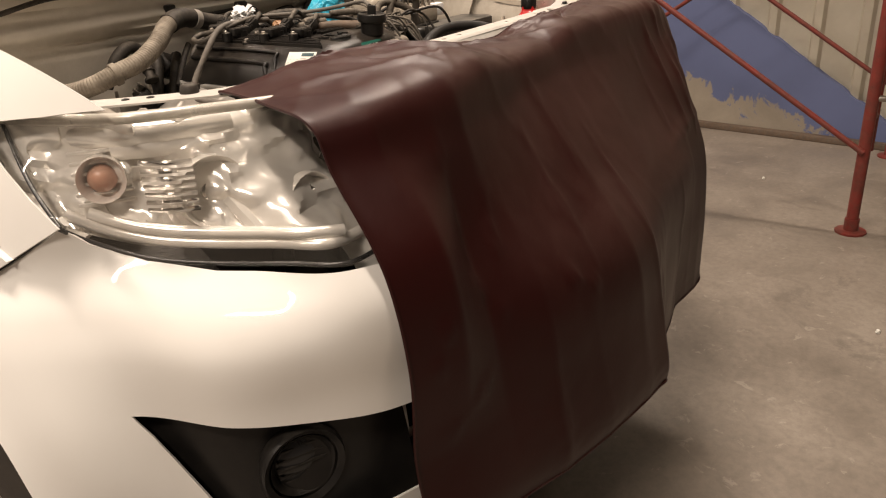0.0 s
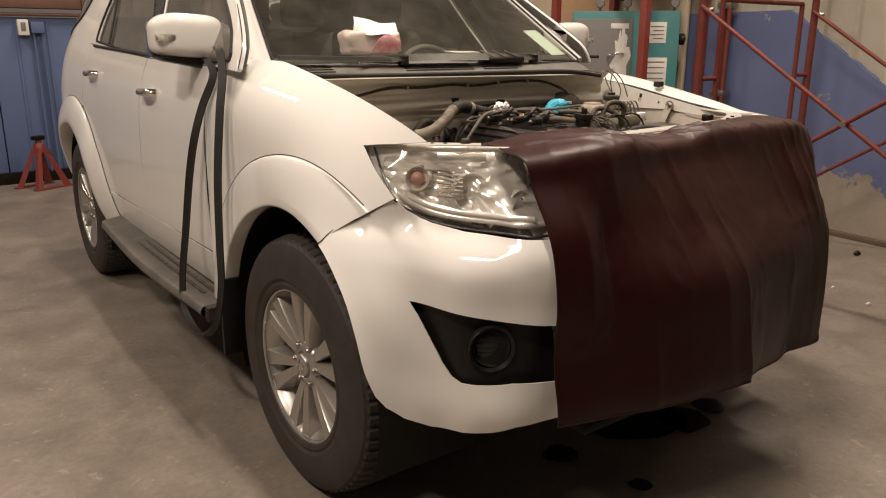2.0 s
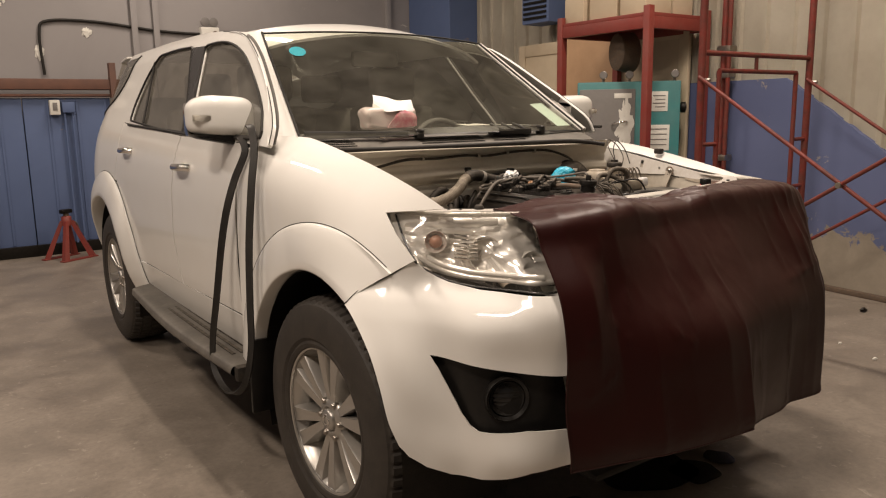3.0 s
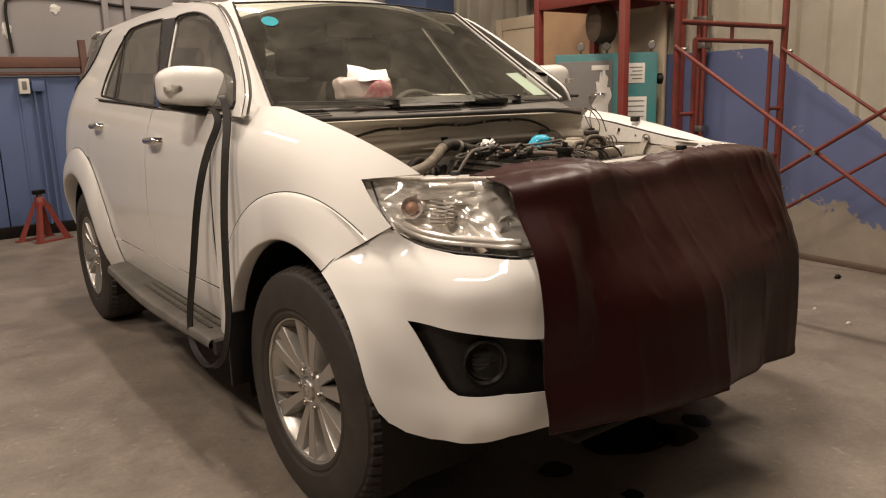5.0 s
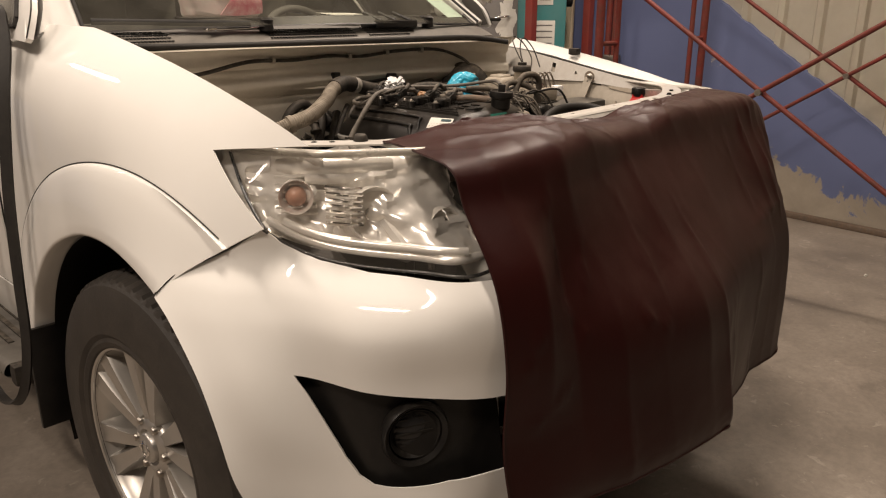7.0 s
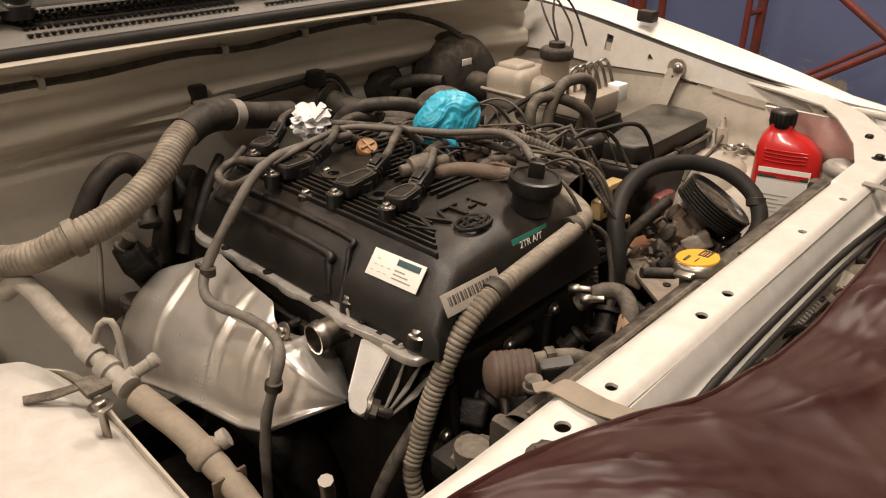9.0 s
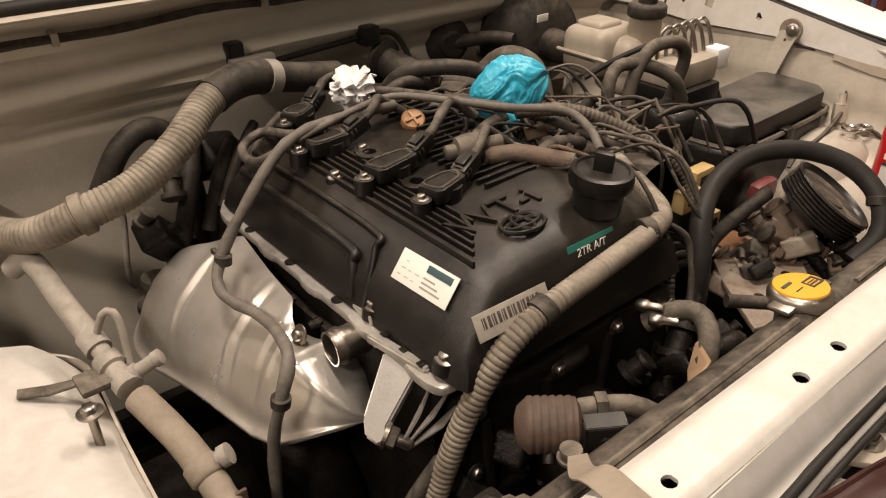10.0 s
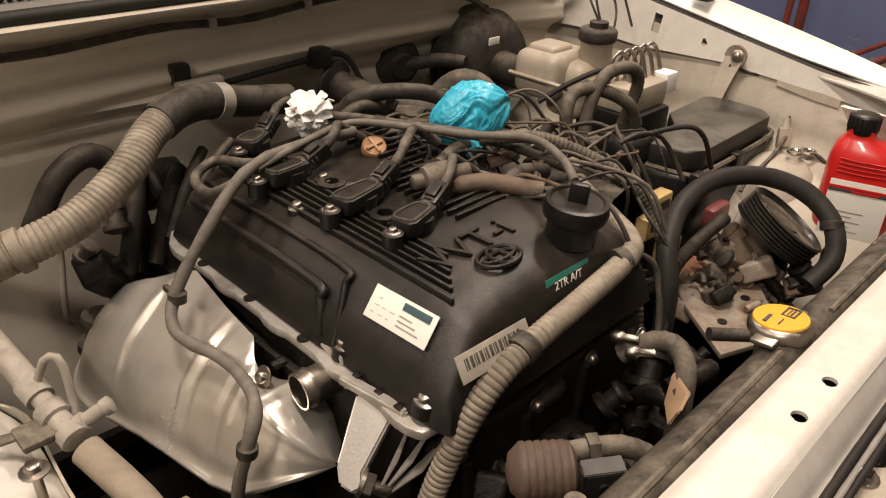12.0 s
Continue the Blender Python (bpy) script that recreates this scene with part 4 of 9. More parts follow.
BUMPER_PLAN = [
    (0.37, ((0.0, 0.16), (0.28, 0.185), (0.52, 0.252), (0.63, 0.283), (0.700, 0.348), (0.755, 0.430), (0.81, 0.470), (0.850, 0.500))),
    (0.45, ((0.0, 0.135), (0.28, 0.165), (0.53, 0.238), (0.645, 0.258), (0.708, 0.310), (0.750, 0.398), (0.815, 0.465), (0.872, 0.505))),
    (0.53, ((0.0, 0.13), (0.28, 0.16), (0.545, 0.236), (0.648, 0.268), (0.714, 0.328), (0.757, 0.416), (0.828, 0.478), (0.897, 0.525))),
    (0.62, ((0.0, 0.128), (0.28, 0.158), (0.555, 0.242), (0.650, 0.288), (0.724, 0.350), (0.773, 0.442), (0.852, 0.500), (0.904, 0.555))),
    (0.70, ((0.0, 0.12), (0.28, 0.15), (0.570, 0.250), (0.657, 0.306), (0.735, 0.372), (0.788, 0.470), (0.862, 0.532), (0.906, 0.600))),
    (0.78, ((0.0, 0.105), (0.28, 0.135), (0.574, 0.240), (0.662, 0.300), (0.740, 0.388), (0.793, 0.500), (0.862, 0.582), (0.906, 0.683))),
    (0.83, ((0.0, 0.12), (0.28, 0.15), (0.580, 0.252), (0.662, 0.330), (0.732, 0.428), (0.791, 0.535), (0.851, 0.615), (0.905, 0.760))),
    (0.88, ((0.0, 0.17), (0.28, 0.20), (0.585, 0.294), (0.652, 0.404), (0.715, 0.502), (0.778, 0.565), (0.826, 0.645), (0.895, 0.820))),
    (0.94, ((0.0, 0.24), (0.28, 0.27), (0.585, 0.36), (0.66, 0.47), (0.715, 0.54), (0.772, 0.560), (0.822, 0.640), (0.88, 0.86))),
]


def hermite(xs, vs, x):
    """A smooth value at x through vs at the unevenly spaced xs."""
    k = max(0, min(len(xs) - 2, sum(1 for q in xs[1:-1] if x >= q)))
    slope = lambda i: (vs[min(i + 1, len(xs) - 1)] - vs[max(i - 1, 0)]) / (xs[min(i + 1, len(xs) - 1)] - xs[max(i - 1, 0)])
    h = xs[k + 1] - xs[k]
    f = max(0.0, min(1.0, (x - xs[k]) / h))
    return vs[k] * (1 + 2 * f) * (1 - f) ** 2 + slope(k) * h * f * (1 - f) ** 2 + vs[k + 1] * f * f * (3 - 2 * f) + slope(k + 1) * h * f * f * (f - 1)


def bumper_at(u, z, s=-1, push=0.0):
    """u: 0 at the middle, 1 at the wheel opening."""
    zs = [r[0] for r in BUMPER_PLAN]
    a = hermite(zs, [hermite(STATIONS, [p[0] for p in r[1]], u) for r in BUMPER_PLAN], z)
    y = hermite(zs, [hermite(STATIONS, [p[1] for p in r[1]], u) for r in BUMPER_PLAN], z) + push
    if s > 0 or u < 0.44:
        y += 0.13 + (0.06 * min(1.0, a / 0.4) if s > 0 else 0.0)
    return Vector((s * a, y, z))


BUMPER = [(0.0, 0.42), (0.5, 0.42), (0.62, 0.420), (0.70, 0.400), (0.78, 0.386), (0.87, 0.388), (0.94, 0.410), (0.985, 0.440), (1.0, 0.47), (1.0, 0.53), (1.0, 0.62), (1.0, 0.70), (1.0, 0.78), (1.0, 0.808), (0.965, 0.848), (0.93, 0.882), (0.895, 0.914), (0.862, 0.937), (0.82, 0.911), (0.74, 0.882), (0.66, 0.870), (0.58, 0.868), (0.5, 0.867), (0.25, 0.853), (0.0, 0.845)]
FOG = [(0.0, 0.50), (0.3, 0.512), (0.5, 0.523), (0.62, 0.533), (0.70, 0.527), (0.790, 0.521), (0.815, 0.532), (0.830, 0.562), (0.842, 0.62), (0.851, 0.675), (0.860, 0.707), (0.80, 0.700), (0.72, 0.690), (0.62, 0.677), (0.5, 0.664), (0.3, 0.655), (0.0, 0.65)]
CORNER = [(0.445, 0.42)] + BUMPER[1:22] + [(0.445, 0.865)]
CORNER_FOG = [(0.46, 0.521)] + FOG[2:15] + [(0.46, 0.662)]
MIDDLE = [(0.0, 0.42), (0.435, 0.42), (0.435, 0.864), (0.25, 0.853), (0.0, 0.845)]
MIDDLE_FOG = [(0.0, 0.50), (0.40, 0.517), (0.40, 0.66), (0.0, 0.65)]
bumper = part("front_bumper", merge(panel(lambda u, v: bumper_at(u, v, -1), CORNER, (0.0085, 0.0085), [CORNER_FOG], 0.004), panel(lambda u, v: bumper_at(u, v, -1), MIDDLE, (0.03, 0.02), [MIDDLE_FOG], 0.004), panel(lambda u, v: bumper_at(u, v, 1), BUMPER, (0.02, 0.015), [FOG], 0.004)), "paint", car, "glossy white front bumper")
part("bumper_grille", merge(*[panel(lambda u, v, s=s: bumper_at(u, v, s, 0.045), [(0, 0.46), (0.9, 0.48), (0.93, 0.74), (0.6, 0.72), (0, 0.70)], (0.03, 0.03), thick=0.004) for s in (-1, 1)]), "black", bumper, "matt black lower grille surround")
GAP = ((0.862, 0.938), (0.895, 0.914), (0.93, 0.882), (0.965, 0.848), (0.998, 0.810))
# white filler added behind the gap to lighten its dark opening
part("gap_filler", tube([bumper_at(u, z) + Vector((0.012, 0.010, 0.002)) for u, z in GAP], 0.0075, 8), "paint", bumper)
part("panel_gap", tube([bumper_at(u, z) + Vector((-0.0005, -0.0005, 0.0025)) for u, z in GAP], 0.0011, 6), "strip", bumper, "dark gap between bumper and wing")
part("wheel_liner", loft([[bumper_at(1.0, z, s) + Vector((-s * e, 0.012, 0)) for z in (0.44, 0.53, 0.62, 0.70, 0.78, 0.83)] for s in (-1,) for e in (0.004, 0.10, 0.25)], 16, 6), "black", bumper, "black wheel arch liner")


def fog_lamp(s):
    c = bumper_at(0.655, 0.605, s)
    m = Matrix.Translation(c + Vector((0, 0.012, 0))) @ Vector((s * 0.42, -1, 0.02)).to_track_quat("Z", "Y").to_matrix().to_4x4()
    f = part("fog_lamp", lathe([(0.046, -0.08), (0.048, -0.03), (0.045, -0.018), (0.038, -0.024), (0.036, -0.04)], 28, m, False), "black", bumper, "round fog lamp in a black bezel")
    part("fog_lens", lathe([(0.036, -0.040), (0.035, -0.032), (0.024, -0.026), (0.004, -0.023)], 28, m), "black_gloss", f, "dark glossy fog lamp lens")
    for k in range(5):
        y = -0.024 + k * 0.012
        w = math.sqrt(max(0.0, 0.034 ** 2 - y * y))
        part("louvre", box(-w, w, y - 0.0018, y + 0.0018, -0.036, -0.021 - 0.25 * abs(y), 0.001, m=m), "black", f)
    part("fog_bezel", lathe([(0.050, -0.05), (0.060, -0.020), (0.056, -0.010), (0.048, -0.016)], 30, m, False), "black", f)


for s in (-1, 1):
    fog_lamp(s)


def quad_loft(top, bottom, bulge, nu=30, nv=14, thick=0.0):
    n = len(top)
    mid = []
    for a, b in zip(top, bottom):
        c = (Vector(a) + Vector(b)) / 2
        mid.append(c + Vector(bulge(c)))
    return loft([bottom, mid, top], nu, nv, thick)


TOP = [(-0.752, 0.708, 1.052), (-0.735, 0.60, 1.058), (-0.70, 0.515, 1.060), (-0.66, 0.487, 1.059), (-0.62, 0.465, 1.058), (-0.54, 0.440, 1.053), (-0.47, 0.425, 1.049)]
BOT = [(-0.787, 0.557, 0.939), (-0.757, 0.546, 0.912), (-0.715, 0.498, 0.884), (-0.668, 0.434, 0.872), (-0.62, 0.352, 0.870), (-0.575, 0.285, 0.868), (-0.47, 0.300, 0.862)]


def headlight(s):
    fl = lambda p, d=(0, 0, 0): Vector((-s * (p[0] + d[0]), p[1] + d[1], p[2] + d[2]))
    out = lambda c: (s * 0.012, -0.016, 0.012)
    h = part("headlight", quad_loft([fl(p, (0.035, 0.075, -0.012)) for p in TOP], [fl(p, (0.03, 0.085, 0.018)) for p in BOT], lambda c: (0, 0.035, 0), 24, 10, 0.004), "housing", car, "clear wraparound headlamp with chrome reflectors")
    part("lens", quad_loft([fl(p) for p in TOP], [fl(p) for p in BOT], out, 34, 14), "lens", h, "clear hazy plastic lens").visible_shadow = False
    rim = [fl(p, (0.004, 0.010, 0.0)) for p in BOT]
    part("lamp_trim", tube(rim, 0.0032, 8), "black_gloss", h, "dark lower lamp trim")
    part("lamp_trim", tube([fl(p, (0.004, 0.010, -0.004)) for p in TOP], 0.007, 8), "housing", h)
    part("lamp_trim", tube([fl(TOP[0], (0.006, 0.006, 0)), fl((-0.772, 0.628, 0.985)), fl(BOT[0], (0.006, 0.006, 0))], 0.003, 8), "black_gloss", h)

    def bowl(c, r, d, aim, name, mt, n=26, lens=None):
        m = Matrix.Translation(fl(c)) @ Vector((-s * aim[0], aim[1], aim[2])).to_track_quat("Z", "Y").to_matrix().to_4x4()
        b = part(name, lathe([(r * 0.25, -d), (r * 0.6, -d * 0.75), (r * 0.85, -d * 0.4), (r, 0), (r * 1.07, 0.003), (r * 1.09, -0.012)], n, m, False), mt, h)
        return m, b

    m, b = bowl((-0.520, 0.404, 0.908), 0.043, 0.05, (0.05, -1, 0.05), "projector_bowl", "reflector")
    part("projector_lens", lathe([(0.038, -0.035), (0.037, -0.012), (0.024, 0.004), (0.004, 0.008)], 22, m), "chrome", b)
    m, b = bowl((-0.628, 0.462, 0.952), 0.044, 0.05, (-0.2, -1, 0.08), "reflector_bowl", "reflector")
    part("bulb_cap", lathe([(0.012, -0.05), (0.012, -0.012), (0.004, -0.008)], 12, m), "chrome", b)
    m, b = bowl((-0.722, 0.552, 0.983), 0.027, 0.03, (-0.7, -1, 0.1), "indicator_bowl", "reflector")
    part("indicator", lathe([(0.014, -0.026), (0.018, -0.012), (0.014, 0.000), (0.004, 0.004)], 16, m), "amber", b, "amber indicator bulb cover")
    for k in range(6):
        part("flute", box(-0.034, 0.034, -0.034 + 0.013 * k, -0.029 + 0.013 * k, -0.018, -0.013, 0.002, m=m), "reflector", b)
    # pressed reflector sheet with facets and flutes
    rows = []
    for j in range(25):
        v = j / 24
        row = []
        for i in range(81):
            f = 0.03 + 1.0 * i / 80
            p = fl(spline(BOT, f)).lerp(fl(spline(TOP, f)), 0.08 + 0.86 * v)
            k = noise.cell(Vector((i * 0.13, j * 0.17, 3.0)))
            wave = 0.020 * noise.noise(Vector((i * 0.11 + j * 0.10, j * 0.30 - i * 0.06, 1.0))) + 0.003 * noise.noise(Vector((i * 0.4 - j * 0.2, j * 0.5, 5.0)))
            row.append(p + Vector((0, 0.046 + 0.020 * math.sin(v * 3.14) + 0.006 * k + wave, 0.0)))
        rows.append(row)
    bm = bmesh.new()
    g = [[bm.verts.new(p) for p in r] for r in rows]
    for ra, rb in zip(g, g[1:]):
        for i in range(80):
            bm.faces.new((ra[i], ra[i + 1], rb[i + 1], rb[i]))
    part("reflector_sheet", bm, "reflector", h, "faceted chrome reflector", 35)
    for k in range(7):
        z = 0.945 + 0.010 * k
        part("flute", tube([fl((-0.700, 0.500, z)), fl((-0.680, 0.475, z - 0.002)), fl((-0.655, 0.460, z - 0.004))], 0.0035, 6), "chrome", h)
    # chrome brow and steps between the bowls
    for f0, f1, dz in ((0.12, 0.75, -0.030), (0.30, 0.95, -0.045)):
        pts = [fl(spline(TOP, f0 + (f1 - f0) * i / 6), (0.012, 0.030, dz)) for i in range(7)]
        part("brow", tube(pts, 0.008, 8, flat=1.8), "reflector", h)
    for f0, f1, dz in ((0.1, 0.95, 0.022), (0.2, 0.85, 0.036)):
        pts = [fl(spline(BOT, f0 + (f1 - f0) * i / 6), (0.010, 0.030, dz)) for i in range(7)]
        part("step", tube(pts, 0.005, 8, flat=1.5), "reflector", h)
    for f in (0.28, 0.47, 0.66):
        a, b2 = fl(spline(TOP, f), (0.012, 0.045, -0.03)), fl(spline(BOT, f), (0.012, 0.055, 0.03))
        part("web", tube([a, (a + b2) / 2 + Vector((0, 0.03, 0)), b2], 0.010, 6), "reflector", h)


headlight(1)
headlight(-1)

# doors and quarter panels
DOOR_F = [(1.560, 0.60), (2.30, 0.585), (2.345, 0.80), (2.335, 1.10), (2.30, 1.236), (1.56, 1.222), (1.558, 1.0)]
DOOR_R = [(2.307, 0.585), (3.07, 0.585), (3.12, 0.70), (3.26, 0.86), (3.36, 0.95), (3.42, 0.985), (3.42, 1.290), (2.308, 1.236), (2.343, 1.10), (2.353, 0.80)]
QUARTER = [(3.428, 1.295), (3.428, 0.98)] + [(y, z) for y, z in arc(HUB_R, 0.622, 110, 0, 24)] + [(4.27, 0.5), (4.5, 0.55), (4.52, 1.31), (4.0, 1.31)]
for s in (-1, 1):
    f = lambda u, v, s=s: side(u, v, s)
    part("front_door", panel(f, DOOR_F, (0.03, 0.025), thick=0.004), "paint", car)
    part("rear_door", panel(f, DOOR_R, (0.03, 0.025), thick=0.004), "paint", car)
    part("quarter_panel", panel(f, QUARTER, (0.03, 0.025), thick=0.004), "paint", car)
    part("sill", panel(f, [(1.50, 0.42), (3.15, 0.42), (3.05, 0.575), (1.50, 0.59)], (0.05, 0.03), thick=0.004), "paint", car, "white sill under the doors")

def curve(pts, n=14):
    """Points along the smooth curve through pts."""
    return [tuple(spline(pts, i / n)) for i in range(n + 1)]


WIN_F = [(1.405, 1.244), (2.19, 1.252)] + curve([(2.20, 1.254), (2.30, 1.396), (2.43, 1.622)], 8) + curve([(2.40, 1.634), (2.22, 1.632), (2.06, 1.606), (1.90, 1.552), (1.74, 1.474), (1.60, 1.402), (1.47, 1.326), (1.405, 1.262)], 20)
WIN_R = [(2.29, 1.252), (2.72, 1.266), (3.29, 1.304)] + curve([(3.31, 1.32), (3.325, 1.40), (3.29, 1.53), (3.20, 1.632)], 8) + curve([(3.17, 1.642), (2.92, 1.650), (2.66, 1.644)], 6) + curve([(2.63, 1.632), (2.51, 1.508), (2.40, 1.393), (2.295, 1.262)], 8)
WIN_Q = [(4.25, 1.335), (4.44, 1.34), (4.40, 1.65), (3.72, 1.676)] + curve([(3.715, 1.66), (3.76, 1.52), (3.92, 1.41), (4.20, 1.34)], 8)
SEAM = curve([(1.315, 1.222), (1.342, 1.290), (1.47, 1.375), (1.62, 1.460), (1.79, 1.553), (1.97, 1.632), (2.16, 1.670), (2.34, 1.690)], 24)
FRAME = [(1.325, 1.214), (1.56, 1.225), (2.3, 1.240), (3.42, 1.294), (4.5, 1.314), (4.42, 1.69), (3.2, 1.712), (2.62, 1.708)] + SEAM[::-1]


def drawn_back(outline):
    """The same outline with its front drawn back, as the far side shows it."""
    return [(y + 0.17 * max(0.0, 2.25 - y) / 0.9, z) for y, z in outline]


for s in (-1, 1):
    f = lambda u, v, s=s: side(u, v, s)
    outer, wf, seam = (FRAME, WIN_F, SEAM) if s < 0 else [drawn_back(o) for o in (FRAME, WIN_F, SEAM)]
    fr = part("window_frame", panel(f, outer, (0.016, 0.013), [wf, WIN_R, WIN_Q], 0.012), "paint", car, "white side window frame and pillars")
    g = lambda u, v, s=s: side(u, v, s) - Vector((s * 0.008, 0, 0))
    for w in (wf, WIN_R, WIN_Q):
        part("side_window", panel(g, w, (0.04, 0.03)), "window" if s < 0 else "rear_glass", car, "dark tinted side glass").visible_shadow = False
        ring = [side(u, v, s) + Vector((s * 0.003, 0, 0)) for u, v in w + w[:1]]
        part("window_seal", merge(*[rod(a, b, 0.0055, 6) for a, b in zip(ring, ring[1:])]), "strip", fr)
    part("inner_trim", panel(lambda u, v, s=s: side(u, v, s) - Vector((s * 0.022, 0, 0)), outer, (0.05, 0.03), [wf, WIN_R, WIN_Q]), "interior", car, "grey trim inside the window frame")
    part("door_seam", tube([side(u, v, s) + Vector((s * 0.002, 0, 0)) for u, v in seam], 0.0018, 6, step=0.03), "strip", fr)
    part("glass_divider", rod(side(3.02, 1.29, s), side(3.26, 1.61, s), 0.006, 6), "strip", fr)
    part("pillar_cover", panel(lambda u, v, s=s: side(u, v, s) + Vector((s * 0.005, 0, 0)), [(2.19, 1.25), (2.29, 1.252), (2.40, 1.393), (2.51, 1.508), (2.64, 1.64), (2.44, 1.632), (2.30, 1.396)], (0.03, 0.03), thick=0.004), "black_gloss", car, "gloss black door pillar cover")
    part("belt_strip", tube([side(y, 1.240 + 0.032 * max(0.0, y - 2.0), s) + Vector((s * 0.005, 0, 0)) for y in (1.45, 2.0, 2.5, 3.30)], 0.007, 6, step=0.1), "strip", car)


def roof(u, v):
    z = 1.758 - 0.085 * (u / 0.6) ** 2 - 0.02 * (u / 0.6) ** 8
    if v < 2.5:
        z -= 0.092 * ((2.5 - v) / 0.55) ** 2
    if v > 3.2:
        z -= 0.045 * ((v - 3.2) / 1.1) ** 2
    return Vector((u, v + 0.08 * (u / 0.6) ** 2 if v < 2.3 else v, z))


part("roof", panel(roof, [(-0.61, 1.99), (-0.3, 1.965), (0.3, 1.965), (0.61, 1.99), (0.64, 2.5), (0.645, 4.25), (0.0, 4.35), (-0.645, 4.25), (-0.64, 2.5)], (0.04, 0.05), thick=0.012), "paint", car)
part("roof_spoiler", loft([[(-0.60, 4.2, 1.705), (0, 4.28, 1.745), (0.60, 4.2, 1.705)], [(-0.59, 4.42, 1.69), (0, 4.52, 1.72), (0.59, 4.42, 1.69)], [(-0.58, 4.43, 1.672), (0, 4.53, 1.70), (0.58, 4.43, 1.672)]], 16, 8, 0.01), "paint", car)
part("rear_window", loft([[(-0.59, 4.385, 1.675), (0, 4.465, 1.695), (0.59, 4.385, 1.675)], [(-0.70, 4.52, 1.31), (0, 4.62, 1.31), (0.70, 4.52, 1.31)]], 12, 6), "rear_glass", car, "tinted tailgate glass").visible_shadow = False
part("tailgate", loft([[(-0.72, 4.52, 1.3), (0, 4.62, 1.3), (0.72, 4.52, 1.3)], [(-0.76, 4.50, 0.9), (0, 4.62, 0.9), (0.76, 4.50, 0.9)], [(-0.78, 4.48, 0.5), (0, 4.6, 0.5), (0.78, 4.48, 0.5)]], 16, 16, 0.01), "paint", car)


def screen(u, v):
    """u: across, -1 to 1; v: 0 at the foot to 1 at the roof."""
    x = u * (0.722 + (0.590 - 0.722) * v)
    y = 1.435 + (2.035 - 1.435) * v - (0.085 - 0.01 * v) * (1 - u * u)
    return Vector((x, y, 1.228 + 0.422 * v + 0.012 * (1 - u * u) * (1 - v) + 0.020 * (1 - u * u) * v))


part("windscreen", panel(screen, [(-0.97, 0.0), (0.97, 0.0), (0.965, 1.0), (-0.965, 1.0)], (0.05, 0.05)), "screen", car, "dusty clear windscreen").visible_shadow = False
for s in (-1, 1):
    vs = (0, 0.3, 0.55, 0.8, 1.0)
    rows = [[screen(s * 0.955, v) + Vector((0, -0.006, 0.004)) for v in vs], [screen(s * 1.035, v) + Vector((0, 0.006, 0.010)) for v in vs],
            [side(*SEAM[k], s) for k in (0, 8, 14, 19, 23)] if s < 0 else [screen(1.065, v) + Vector((0, 0.025, -0.006)) for v in vs]]
    part("windscreen_pillar", loft(rows, 20, 10, 0.006), "paint", car)
    part("screen_seal", tube([screen(s * 0.962, v) + Vector((0, -0.008, 0.006)) for v in (0, 0.35, 0.7, 1.0)], 0.0055, 6), "strip", car)
part("screen_seal", tube([screen(u, 0.99) + Vector((0, -0.004, 0.006)) for u in (-0.96, -0.5, 0, 0.5, 0.96)], 0.004, 6), "strip", car)
part("screen_band", panel(lambda u, v: screen(u, v) + Vector((0, 0.006, -0.004)), [(-0.96, 0.0), (0.96, 0.0), (0.96, 0.045), (0.0, 0.06), (-0.96, 0.045)], (0.06, 0.03)), "black", car, "black band along the foot of the windscreen")
part("inspection_sticker", panel(lambda u, v: screen(u, v) + Vector((0, -0.004, 0.003)), [(-0.775 + 0.055 * math.cos(t * 0.5236), 0.795 + 0.050 * math.sin(t * 0.5236)) for t in range(12)], (0.01, 0.01)), mat("turquoise_sticker", (0.03, 0.30, 0.36), 0.5), car, "round turquoise windscreen sticker")
part("paper_permit", panel(lambda u, v: screen(u, v) + Vector((0, 0.006, -0.004)), [(0.78, 0.05), (0.93, 0.06), (0.90, 0.30), (0.75, 0.28)], (0.03, 0.04)), mat("pale_green_permit", (0.55, 0.66, 0.58), 0.6), car, "pale green paper permit behind the glass")

# cabin
part("dashboard", loft([[(-0.68, 1.50, 1.20), (0, 1.40, 1.215), (0.68, 1.50, 1.20)], [(-0.68, 1.75, 1.235), (0, 1.72, 1.25), (0.68, 1.75, 1.235)], [(-0.68, 1.95, 1.19), (0, 1.92, 1.2), (0.68, 1.95, 1.19)], [(-0.68, 2.0, 0.9), (0, 1.98, 0.9), (0.68, 2.0, 0.9)]], 20, 14, 0.01), "interior", car)
for sx, sy in ((-0.36, 2.45), (0.36, 2.45), (-0.36, 3.3), (0.36, 3.3)):
    seat = part("seat_back", box(sx - 0.24, sx + 0.24, sy, sy + 0.14, 0.75, 1.36, 0.05, 3), "seat", car)
    part("headrest", box(sx - 0.13, sx + 0.13, sy + 0.02, sy + 0.12, 1.39, 1.56, 0.04, 3), "seat", seat)
part("cabin_floor", box(-0.8, 0.8, 1.5, 4.4, 0.42, 0.46), "interior", car)
part("cabin_bulkhead", box(-0.70, 0.70, 4.30, 4.34, 0.45, 1.45), "interior", car)
part("steering_wheel", tube([Vector((0.36 + 0.18 * math.cos(t * 0.5236), 2.02 + 0.06 * math.sin(t * 0.5236), 1.12 + 0.16 * math.sin(t * 0.5236))) for t in range(13)], 0.014, 8), "interior", car)
